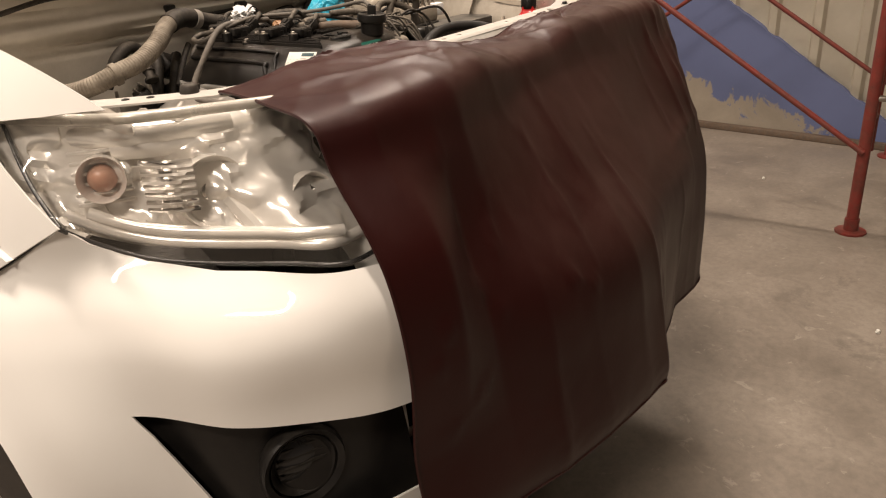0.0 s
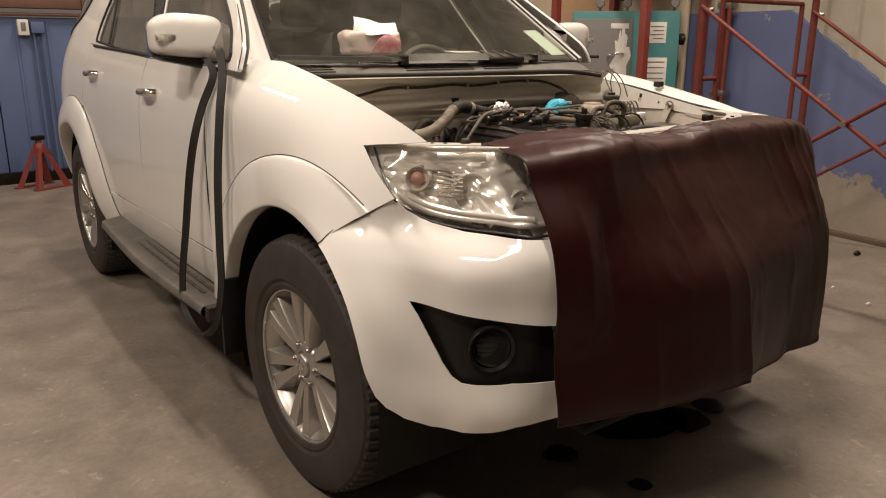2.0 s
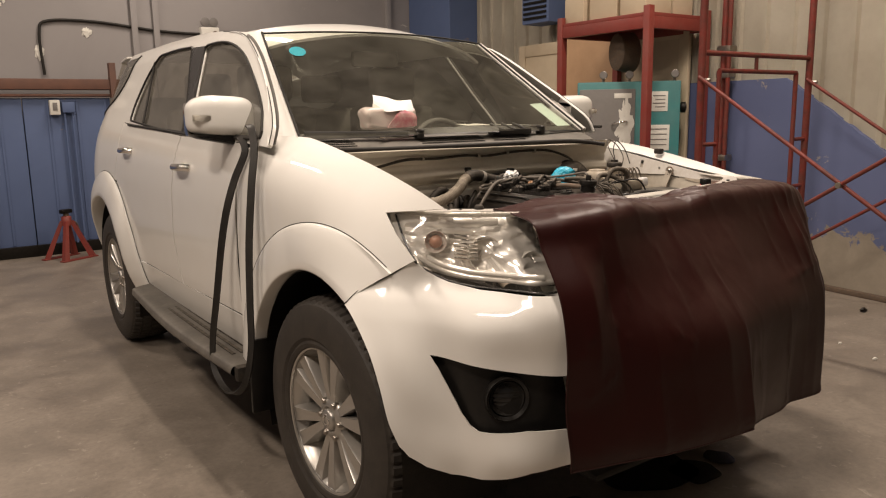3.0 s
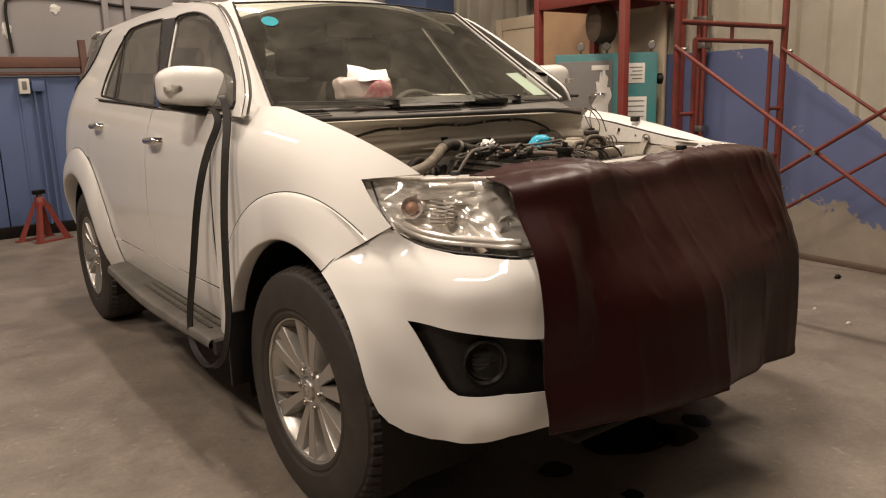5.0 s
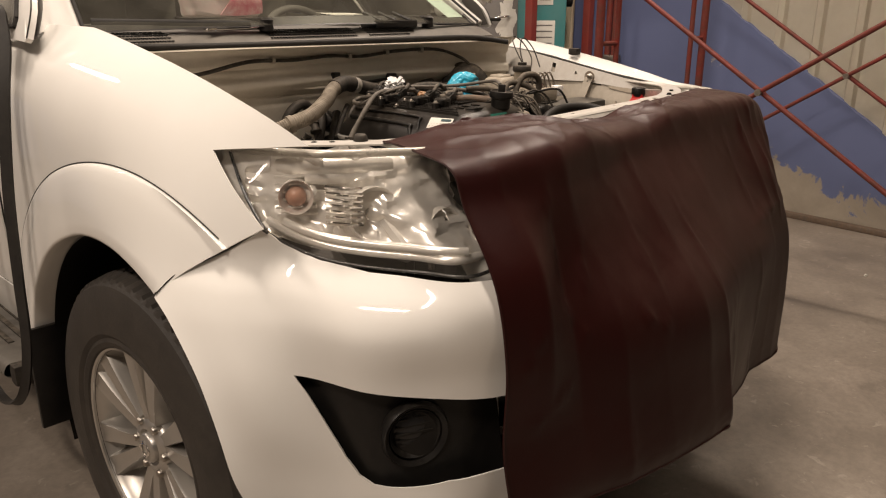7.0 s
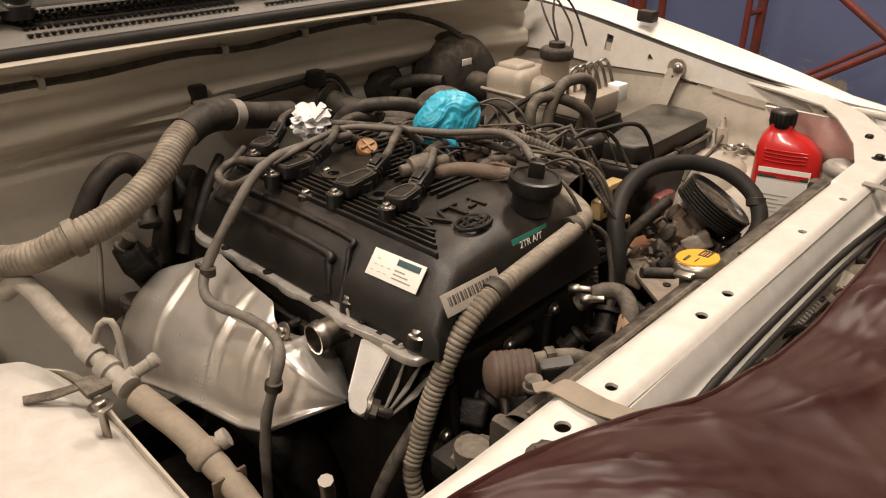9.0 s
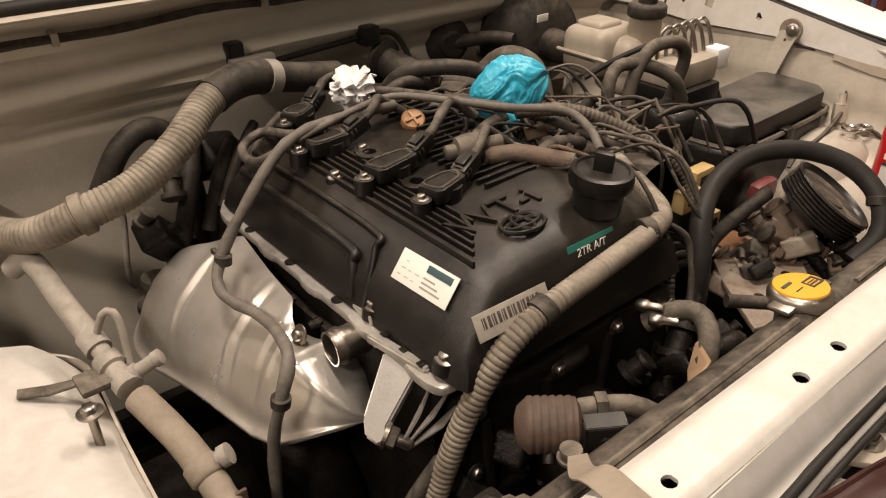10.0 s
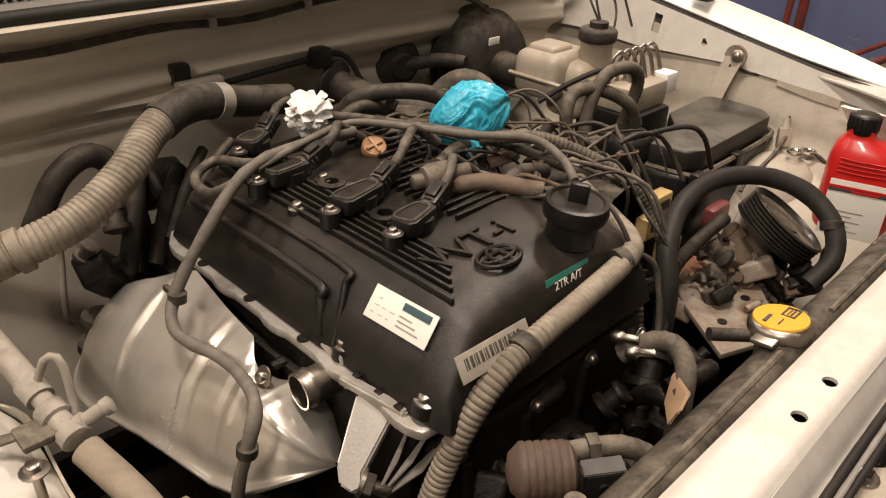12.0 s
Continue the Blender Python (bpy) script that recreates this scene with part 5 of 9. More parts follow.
part("rear_view_mirror", box(-0.12, 0.12, 2.06, 2.09, 1.53, 1.60, 0.012), "interior", car)


def door_mirror(s):
    bm = bmesh.new()
    bmesh.ops.create_uvsphere(bm, u_segments=40, v_segments=24, radius=1.0)
    for v in bm.verts:
        p = v.co
        q = Vector([math.copysign(abs(c) ** e, c) for c, e in zip(p, (0.40, 0.62, 0.44))])
        x = q.x * 0.120
        outer = max(0.0, q.x)
        high = 0.078 * (1 - 0.34 * outer ** 2.6) if q.z > 0 else 0.068 - 0.006 * outer
        v.co = Vector((0.888 + x, 1.69 + (q.y * 0.078 if q.y < 0 else q.y * 0.05) * (1.0 - 0.35 * outer ** 2), 1.313 + q.z * high + 0.006 * q.x))
        v.co.x *= s
    o = part("door_mirror", bm, "paint", car, "white door mirror with an indicator strip")
    part("indicator_strip", box(*sorted((s * 0.934, s * 1.000)), 1.618, 1.645, 1.300, 1.324, 0.006), "lens", o)
    part("indicator_base", box(*sorted((s * 0.940, s * 0.995)), 1.630, 1.652, 1.302, 1.322, 0.004), "paper", o)
    part("mirror_glass", box(*sorted((s * 0.785, s * 0.995)), 1.736, 1.742, 1.245, 1.37, 0.02), "chrome", o)
    part("mirror_foot", prism([(s * 1.000, 1.252), (s * 0.755, 1.250), (s * 0.755, 1.196), (s * 0.81, 1.206), (s * 0.97, 1.238)], 0.085, 0.008, Matrix(((1, 0, 0, 0), (0, 0, 1, 1.635), (0, 1, 0, 0), (0, 0, 0, 1)))), "black", o, "black mirror foot")
    part("mirror_arm", tube([(s * 0.78, 1.67, 1.232), (s * 0.82, 1.68, 1.24), (s * 0.86, 1.69, 1.25)], 0.026, 8), "black", o)


door_mirror(-1)
door_mirror(1)
for y, z in ((2.19, 1.108), (3.19, 1.148)):
    for s in (-1, 1):
        c = side(y, z, s)
        hd = part("door_handle", tube([c + Vector((s * 0.0, -0.085, 0.002)), c + Vector((s * 0.030, -0.06, 0.004)), c + Vector((s * 0.034, 0.04, 0.002)), c + Vector((s * 0.012, 0.085, 0))], 0.011, 8, flat=1.35), "chrome", car, "chrome door handle")
        part("handle_cup", lathe([(0.03, 0.001), (0.034, 0.003), (0.026, 0.004)], 16, Matrix.Translation(c + Vector((0, -0.0, -0.006))) @ Matrix.Rotation(s * radians(90), 4, "Y")), "paint", hd)

# side steps
for s in (-1, 1):
    st = part("side_step", loft([[(s * 0.80, 1.43, 0.443), (s * 0.80, 2.2, 0.445), (s * 0.80, 3.05, 0.455)], [(s * 0.94, 1.47, 0.445), (s * 0.965, 2.2, 0.445), (s * 0.94, 2.98, 0.455)], [(s * 0.975, 1.48, 0.432), (s * 0.995, 2.2, 0.432), (s * 0.965, 2.96, 0.442)], [(s * 0.96, 1.48, 0.400), (s * 0.98, 2.2, 0.400), (s * 0.95, 2.96, 0.410)], [(s * 0.80, 1.45, 0.385), (s * 0.80, 2.2, 0.385), (s * 0.80, 3.0, 0.395)]], 30, 16), "scuttle", car, "dusty dark grey side step")
    part("step_end", box(*sorted((s * 0.80, s * 0.968)), 1.44, 1.482, 0.387, 0.444, 0.012), "dusty", st)
    for k in range(3):
        part("tread_strip", box(*sorted((s * (0.845 + k * 0.035), s * (0.860 + k * 0.035))), 1.60, 2.85, 0.441, 0.4485, 0.002), "dusty", st)


# wheels
def wheel(cx, cy, s, steer=0.0):
    base = Matrix.Translation((cx, cy, HUBZ)) @ Matrix.Rotation(radians(steer), 4, "Z") @ Matrix.Rotation(s * radians(90), 4, "Y")
    w = part("wheel", lathe([(0.02, -0.05), (0.20, -0.06), (0.205, -0.13)], 36, base), "deep", car)
    tread = [(0.222, -0.13), (0.24, -0.135), (0.30, -0.140), (0.345, -0.132), (0.372, -0.112), (0.382, -0.085), (0.385, 0.0), (0.382, 0.085), (0.372, 0.112), (0.345, 0.132), (0.30, 0.140), (0.262, 0.138), (0.252, 0.131), (0.244, 0.134), (0.232, 0.130), (0.222, 0.118)]
    # one skin whose blocks stand proud of the grooves
    hs = [-0.124, -0.118, -0.116, -0.080, -0.078, -0.070, -0.068, -0.032, -0.030, -0.022, -0.020, 0.018, 0.020, 0.028, 0.030, 0.066, 0.068, 0.076, 0.078, 0.114, 0.118, 0.124]
    zone = [(-0.117, -0.079, 0), (-0.069, -0.031, 0.5), (-0.021, 0.019, 0), (0.029, 0.067, 0.5), (0.077, 0.117, 0)]
    rows = [(r, h, None) for r, h in tread if h < -0.1 and r < 0.36] + [(lerp([(-0.124, 0.362), (-0.112, 0.370), (-0.085, 0.378), (0, 0.381), (0.085, 0.378), (0.112, 0.370), (0.124, 0.362)], h), h, h) for h in hs] + [(r, h, None) for r, h in tread if h > 0.1 and r < 0.36]
    tyre, rings, seg = bmesh.new(), [], 64 * 6
    for r, h, mid in rows:
        ring = []
        for k in range(seg):
            up = 0.0
            if mid is not None:
                for h0, h1, off in zone:
                    if h0 < mid < h1 and ((k / 6 + off + 0.8 * abs(h)) % 1.0) < 0.70:
                        up = 0.0062
            a = 2 * math.pi * k / seg
            ring.append(tyre.verts.new(base @ Vector(((r + up) * math.cos(a), (r + up) * math.sin(a), h))))
        rings.append(ring)
    for ra, rb in zip(rings, rings[1:]):
        for k in range(seg):
            tyre.faces.new((ra[k], ra[(k + 1) % seg], rb[(k + 1) % seg], rb[k]))
    part("tyre", tyre, "tyre", w, "worn dusty all-terrain tyre", 30)
    rim = part("rim", lathe([(0.224, -0.10), (0.205, -0.06), (0.196, 0.04), (0.204, 0.085), (0.216, 0.108), (0.2225, 0.116), (0.2235, 0.124), (0.2285, 0.126), (0.232, 0.122), (0.232, 0.10)], 72, base, False), "alloy", w, "silver twelve-spoke alloy rim")
    # added dark disc that stands for the shade between the spokes
    part("rim_shade", lathe([(0.02, 0.020), (0.15, 0.016), (0.199, 0.030)], 40, base), "deep", rim, "dark disc behind the spokes, shade in its colour")
    for i in range(12):
        a = radians(30 * i + (5.5 if i % 2 else -5.5) + 8)
        m = base @ Matrix.Rotation(a, 4, "Z")
        skew = -0.006 if i % 2 else 0.006
        rows = []
        for r, hw, h, k in ((0.040, 0.012, 0.098, 0.0), (0.075, 0.0145, 0.102, 0.1), (0.12, 0.0175, 0.108, 0.4), (0.17, 0.0215, 0.113, 0.8), (0.2215, 0.027, 0.1165, 1.0)):
            o = skew * k
            rows.append([m @ Vector((r, o - hw * 1.25, h - 0.058)), m @ Vector((r, o - hw, h - 0.006)), m @ Vector((r, o - hw * 0.86, h)), m @ Vector((r, o, h - 0.0025)), m @ Vector((r, o + hw * 0.86, h)), m @ Vector((r, o + hw, h - 0.006)), m @ Vector((r, o + hw * 1.25, h - 0.058))])
        bm = bmesh.new()
        g = [[bm.verts.new(p) for p in r] for r in rows]
        for x, y in zip(g, g[1:]):
            for k in range(6):
                bm.faces.new((x[k], x[k + 1], y[k + 1], y[k]))
        part("spoke", bm, "alloy", rim, smooth=28)
    part("hub_disc", lathe([(0.066, 0.045), (0.070, 0.088), (0.062, 0.101), (0.042, 0.106), (0.036, 0.098)], 30, base), "alloy", rim)
    cap = part("hub_cap", lathe([(0.034, 0.090), (0.034, 0.110), (0.028, 0.115), (0.004, 0.116)], 24, base), "alloy", rim)
    for aa in (0, 90):
        ring = [base @ Matrix.Rotation(radians(aa), 4, "Z") @ Vector((0.013 * math.cos(t * 0.5236), 0.019 * math.sin(t * 0.5236), 0.117)) for t in range(13)]
        part("emblem_ring", tube(ring, 0.0018, 6, step=0.006), "chrome", cap)
    for i in range(6):
        a = radians(60 * i + 30)
        m = base @ Matrix.Translation((0.060 * math.cos(a), 0.060 * math.sin(a), 0.084))
        part("wheel_nut", lathe([(0.010, 0), (0.010, 0.022), (0.007, 0.026)], 6, m), "steel", rim)
    part("brake_disc", lathe([(0.07, 0.0), (0.155, 0.0), (0.155, -0.02)], 40, base), "rusty", w)


wheel(-0.752, HUB_F + 0.004, -1, 2.0)
wheel(-0.765, HUB_R, -1)
wheel(0.752, HUB_F + 0.004, 1, 2.0)
wheel(0.765, HUB_R, 1)

# wheel housings and underbody
for s in (-1, 1):
    for hub in (HUB_F, HUB_R):
        rows = []
        for x in (s * 0.875, s * 0.50):
            rows.append([(x, hub + 0.455 * math.cos(radians(t)), HUBZ + 0.468 * math.sin(radians(t))) for t in range(-20, 201, 20)])
        part("wheel_housing", loft(rows, 30, 4), "deep", car)
        part("wheel_housing_wall", box(*sorted((s * 0.48, s * 0.50)), hub - 0.43, hub + 0.43, 0.25, 0.82), "deep", car)
part("underbody", box(-0.80, 0.80, 1.45, 4.3, 0.33, 0.42, 0.02), "deep", car)
part("frame_rail", box(-0.45, -0.37, 0.30, 4.3, 0.36, 0.50, 0.01), "deep", car)
part("frame_rail", box(0.37, 0.45, 0.30, 4.3, 0.36, 0.50, 0.01), "deep", car)
part("under_tray", box(-0.42, 0.42, 0.25, 1.2, 0.33, 0.352, 0.01), "deep", car)
for x in (-0.88, 0.88):
    part("mud_flap", box(x - 0.06, x + 0.06, 1.385, 1.40, 0.285, 0.55, 0.005), "black", car)

# ---------------------------------------------------------------- the car: engine bay
def firewall_at(x, z):
    y = lerp([(0.4, 1.43), (0.95, 1.415), (1.045, 1.40), (1.06, 1.378), (1.085, 1.370), (1.10, 1.385), (1.155, 1.372), (1.172, 1.352), (1.186, 1.335)], z)
    y += 0.006 * math.exp(-((z - 1.128 - 0.006 * math.sin(x * 5)) / 0.006) ** 2) - 0.006 * math.exp(-((z - 1.072 - 0.008 * math.sin(x * 4 + 1)) / 0.008) ** 2) + 0.005 * math.exp(-((z - 1.02) / 0.006) ** 2)
    y += 0.012 * math.sin(x * 9.0) * (1 if z < 1.04 else 0.3)
    if z < 1.06:
        y -= 0.03 * math.exp(-((x - 0.02) / 0.12) ** 2) * 0.6
    y -= 0.05 * max(0.0, abs(x) - 0.55) / 0.15 if z > 0.9 else 0
    return Vector((x, y, z))


part("firewall", panel(firewall_at, [(-0.74, 0.55), (0.74, 0.55), (0.74, 1.186), (-0.74, 1.186)], (0.025, 0.005)), "firewall", car, "dusty beige bulkhead behind the engine")
part("cowl_seal", tube([(-0.72, 1.30, 1.198), (-0.45, 1.325, 1.190), (-0.1, 1.332, 1.188), (0.3, 1.328, 1.188), (0.55, 1.315, 1.186), (0.66, 1.25, 1.170)], 0.009, 8), "strip", car, "dusty rubber seal along the scuttle")
part("cowl_flange", loft([[(-0.72, 1.318, 1.190), (0, 1.345, 1.186), (0.66, 1.325, 1.180)], [(-0.72, 1.295, 1.183), (0, 1.318, 1.178), (0.66, 1.298, 1.172)]], 20, 2, 0.003), "bay_paint", car)


def cowl_at(x, t):
    return Vector((x, 1.335 + 0.085 * t + 0.075 * t * min(1, (x / 0.7) ** 2), 1.190 + 0.034 * t + 0.010 * math.sin(t * 3.1)))


cowl = part("cowl_panel", panel(cowl_at, [(-0.72, 0), (0.68, 0), (0.70, 1), (-0.72, 1)], (0.04, 0.15), thick=0.004), "scuttle", car, "dusty grey scuttle panel with grille slots")
for gx0, gx1 in ((-0.62, -0.50), (-0.22, 0.08), (0.13, 0.30)):
    k = 0
    x = gx0
    while x < gx1:
        for t in (0.20, 0.33, 0.46, 0.59, 0.72):
            c = cowl_at(x, t)
            # a dark block on the panel stands for each slot's shade
            part("grille_slot", box(c.x - 0.0032, c.x + 0.0032, c.y - 0.0036, c.y + 0.0036, c.z + 0.001, c.z + 0.0034), "black_gloss", cowl)
        x += 0.0095


def wiper(pivot, tip, bend):
    a, b = Vector(pivot), Vector(tip)
    w = part("wiper", lathe([(0.020, -0.01), (0.020, 0.02), (0.012, 0.026)], 14, Matrix.Translation(a)), "black", car, "black wiper on the scuttle")
    part("wiper_arm", tube([a + Vector((0, 0, 0.02)), a.lerp(b, 0.25) + Vector((0, bend, 0.018)), a.lerp(b, 0.55) + Vector((0, 0, 0.014))], 0.008, 6, flat=0.7), "black", w)
    part("wiper_blade", tube([a.lerp(b, 0.12) + Vector((0, -0.012, 0.006)), a.lerp(b, 0.5) + Vector((0, -0.016, 0.004)), b], 0.007, 6, flat=1.4), "strip", w)


wiper((0.42, 1.40, 1.232), (-0.12, 1.43, 1.252), 0.02)
wiper((-0.22, 1.38, 1.232), (-0.66, 1.46, 1.250), 0.02)
m_w = part("wiper_motor_cover", box(0.16, 0.34, 1.36, 1.44, 1.222, 1.246, 0.010), "black", car, "black wiper linkage cover")
for x in (0.19, 0.25, 0.31):
    part("linkage", rod((x, 1.37, 1.244), (x - 0.03, 1.42, 1.268), 0.006, 6), "black", m_w)

# black taped cable clipped along the bulkhead
part("bulkhead_cable", tube([(-0.60, 1.35, 1.115), (-0.45, 1.352, 1.120), (-0.30, 1.355, 1.144), (-0.15, 1.362, 1.142), (-0.02, 1.362, 1.148), (0.1, 1.362, 1.142), (0.25, 1.362, 1.152), (0.42, 1.358, 1.150), (0.52, 1.34, 1.12), (0.56, 1.33, 1.09)], 0.0052, 8, wob=0.15), "wire", car, "dark taped cable on the bulkhead")
for x, z in ((-0.22, 1.144), (0.05, 1.145), (0.2, 1.150), (0.35, 1.151)):
    part("cable_clip", box(x - 0.004, x + 0.004, 1.350, 1.372, z - 0.008, z + 0.008, 0.002), "bay_paint", car)

def lump(m, w, i):
    """One of a few small cast shapes: a flanged boss, a rounded block, a bent stub."""
    if i % 3 == 0:
        return lathe([(w * 0.5, -w), (w * 0.9, -w * 0.8), (w * 0.9, -w * 0.45), (w * 0.6, -w * 0.4), (w * 0.6, w * 0.5), (w * 0.8, w * 0.55), (w * 0.75, w * 0.8), (w * 0.3, w * 0.85)], 14, m)
    if i % 3 == 1:
        return merge(box(-w, w, -w * 0.7, w * 0.7, -w * 0.6, w * 0.6, w * 0.22, 3, m=m), lathe([(w * 0.28, w * 0.5), (w * 0.28, w * 0.95), (w * 0.15, w)], 8, m))
    return tube([m @ Vector(p) for p in ((-w * 1.5, 0, -w), (-w * 0.5, 0, 0.3 * w), (w * 0.6, 0.2 * w, 0.4 * w), (w * 1.5, 0.5 * w, -0.6 * w))], w * 0.42, 10)


# left inner wing: white upper flange with holes, dusty lower apron
def apron_line(y):
    return lerp([(0.60, 1.055), (0.70, 1.050), (0.845, 1.064), (1.05, 1.100), (1.27, 1.139), (1.40, 1.15)], y)


L_UP = [(0.66, 0.0), (1.40, 0.0), (1.40, 0.10), (1.15, 0.075), (1.0, 0.045), (0.83, 0.028), (0.66, 0.034)]
HOLE1 = [(1.120, 0.014), (1.135, 0.014), (1.135, 0.044), (1.120, 0.044)]
HOLE2 = [(1.035 + 0.006 * math.cos(t * 0.785), 0.027 + 0.006 * math.sin(t * 0.785)) for t in range(8)]
HOLE3 = [(0.965 + 0.005 * math.cos(t * 0.785), 0.024 + 0.005 * math.sin(t * 0.785)) for t in range(8)]
inner = part("inner_wing", panel(lambda y, d: Vector((0.775 - 0.25 * d, y, apron_line(y) - d)), L_UP, (0.0075, 0.006), [HOLE1, HOLE2, HOLE3], 0.003), "bay_white", car, "white inner wing flange with slots")
LEDGE_Y = (0.545, 0.58, 0.62, 0.68, 0.76, 0.9, 1.05, 1.2, 1.40)


def ledge_in(y):
    """How far the wing's edge turns inwards towards the lamp."""
    return 0.062 * max(0.0, (0.76 - y) / 0.21) ** 1.4


part("wing_ledge", loft([[(0.790 - ledge_in(y) * 1.1, y, apron_line(y) + 0.004) for y in LEDGE_Y], [(0.812 - ledge_in(y), y, apron_line(y) + 0.016 - 0.3 * ledge_in(y)) for y in LEDGE_Y], [(0.829 - ledge_in(y) * 0.9, y, crown(y) - 0.077) for y in LEDGE_Y]], 40, 6, 0.003), "paint", car, "white wing ledge beside the bonnet gap")
part("bonnet_gap", tube([(0.782, y, apron_line(y) - 0.004) for y in (0.66, 0.8, 1.0, 1.2, 1.40)], 0.006, 6), "strip", car)
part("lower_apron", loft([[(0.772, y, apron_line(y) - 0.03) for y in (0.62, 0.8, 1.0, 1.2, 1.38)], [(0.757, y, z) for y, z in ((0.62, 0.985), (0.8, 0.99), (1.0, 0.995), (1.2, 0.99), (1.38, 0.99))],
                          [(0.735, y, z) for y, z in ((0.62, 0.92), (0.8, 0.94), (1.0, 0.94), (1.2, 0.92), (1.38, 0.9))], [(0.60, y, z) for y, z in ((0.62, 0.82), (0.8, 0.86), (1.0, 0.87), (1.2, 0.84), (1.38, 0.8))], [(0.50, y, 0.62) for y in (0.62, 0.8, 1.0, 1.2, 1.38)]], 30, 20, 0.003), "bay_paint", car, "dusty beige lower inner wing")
part("latch_stop", prism([(-0.014, -0.018), (0.014, -0.018), (0.010, 0.016), (-0.010, 0.018)], 0.022, 0.005, Matrix.Translation((0.803, 1.072, 1.128))), "rubber", car, "dusty rubber bonnet stop")
lab = part("caution_label", panel(lambda y, d: Vector((0.772 - 0.25 * d, y, apron_line(y) - d)), [(0.80, 0.006), (0.90, 0.006), (0.90, 0.042), (0.80, 0.040)], (0.02, 0.02)), "milky", car, "pale faded caution label")

# right inner wing: white shelf over the wheel, and its wall
def shelf_at(x, y):
    return Vector((x, y, 0.852 + 0.012 * math.sin(9 * x) - 0.05 * max(0, (x + 0.37) / 0.06) ** 2 + 0.02 * max(0.0, (-0.55 - x) / 0.15) + 0.006 * noise.noise(Vector((x * 12, y * 12, 0)))))


part("inner_wing", panel(shelf_at, [(-0.74, 0.66), (-0.335, 0.84), (-0.325, 1.03), (-0.318, 1.17), (-0.36, 1.22), (-0.50, 1.27), (-0.74, 1.30)], (0.016, 0.018), thick=0.004), "bay_white", car, "white inner wing shelf over the wheel")
part("inner_wing_wall", loft([[(-0.735, y, crown(y) - 0.012) for y in (0.74, 0.9, 1.1, 1.36)], [(-0.725, y, 1.0) for y in (0.74, 0.9, 1.1, 1.36)], [(-0.70, y, 0.86) for y in (0.74, 0.9, 1.1, 1.36)]], 16, 8, 0.003), "bay_white", car)
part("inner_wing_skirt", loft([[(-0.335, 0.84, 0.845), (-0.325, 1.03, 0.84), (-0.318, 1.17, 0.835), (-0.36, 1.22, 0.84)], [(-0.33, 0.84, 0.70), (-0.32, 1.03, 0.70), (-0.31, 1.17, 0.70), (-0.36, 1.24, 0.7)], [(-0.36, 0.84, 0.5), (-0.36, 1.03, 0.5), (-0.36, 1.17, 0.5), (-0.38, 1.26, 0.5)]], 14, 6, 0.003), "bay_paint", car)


def line(name, pts, r, mt, label="", **kw):
    return part(name, tube(pts, r, **kw), mt, car, label)


def cast_plate(pts, back):
    """A bevelled plate with its face through pts and its thickness towards back."""
    bm = bmesh.new()
    f = bm.faces.new([bm.verts.new(p) for p in pts])
    r = bmesh.ops.extrude_face_region(bm, geom=[f])
    bmesh.ops.translate(bm, vec=back, verts=[v for v in r["geom"] if isinstance(v, bmesh.types.BMVert)])
    bmesh.ops.recalc_face_normals(bm, faces=bm.faces[:])
    bmesh.ops.bevel(bm, geom=bm.edges[:], offset=0.0007 if Vector(back).length < 0.005 else 0.002, segments=2, affect="EDGES")
    return bm


def bolt(at, up=(0, 0, 1), r=0.009, mt="steel", parent=None, flange=1.6):
    m = Matrix.Translation(at) @ Vector(up).to_track_quat("Z", "Y").to_matrix().to_4x4()
    b = merge(lathe([(r * flange, 0), (r * flange, r * 0.25), (r * 1.1, r * 0.4)], 14, m), lathe([(r, r * 0.2), (r, r * 1.0), (r * 0.75, r * 1.2)], 6, m))
    return part("bolt", b, mt, parent or car)


bolt((-0.349, 1.018, 0.886), r=0.008)
part("bolt_shank", rod((-0.349, 1.018, 0.83), (-0.349, 1.018, 0.888), 0.0045, 8), "steel", car)
part("bracket_tab", cast_plate([(-0.392, 1.128, 0.866), (-0.366, 1.112, 0.868), (-0.340, 1.098, 0.872), (-0.342, 1.086, 0.872), (-0.370, 1.098, 0.866), (-0.396, 1.116, 0.864)], (0.0, 0.0, -0.003)), "grey_hose", car, "bent dirty bracket tab on the inner wing")
part("lamp_support", box(-0.62, -0.30, 0.58, 0.66, 0.86, 0.885, 0.008), "bay_white", car, "white lamp support panel")

# bonnet slam panel across the front
CROSS_Z = 1.047
slam_poly = [(-0.745, 0.785), (-0.69, 0.705), (-0.598, 0.618), (-0.558, 0.584), (-0.516, 0.548), (-0.47, 0.533), (-0.40, 0.528), (-0.27, 0.529), (0.40, 0.529), (0.46, 0.529), (0.51, 0.529), (0.56, 0.540), (0.64, 0.580), (0.714, 0.632), (0.781, 0.711), (0.800, 0.80), (0.775, 0.86), (0.752, 0.78), (0.717, 0.695), (0.665, 0.655), (0.61, 0.624), (0.56, 0.598), (0.484, 0.572), (0.40, 0.572), (-0.27, 0.576), (-0.36, 0.578), (-0.44, 0.578), (-0.50, 0.598), (-0.545, 0.635), (-0.587, 0.675), (-0.66, 0.75), (-0.72, 0.83)]
slam_holes = []
for hx, hy, r in ((-0.202, 0.547, 0.0068), (-0.139, 0.547, 0.0055), (0.003, 0.545, 0.0062), (0.054, 0.545, 0.0060), (0.231, 0.544, 0.005), (0.350, 0.542, 0.005)):
    slam_holes.append([(hx + r * math.cos(t * 0.5236), hy + r * 0.9 * math.sin(t * 0.5236)) for t in range(12)])


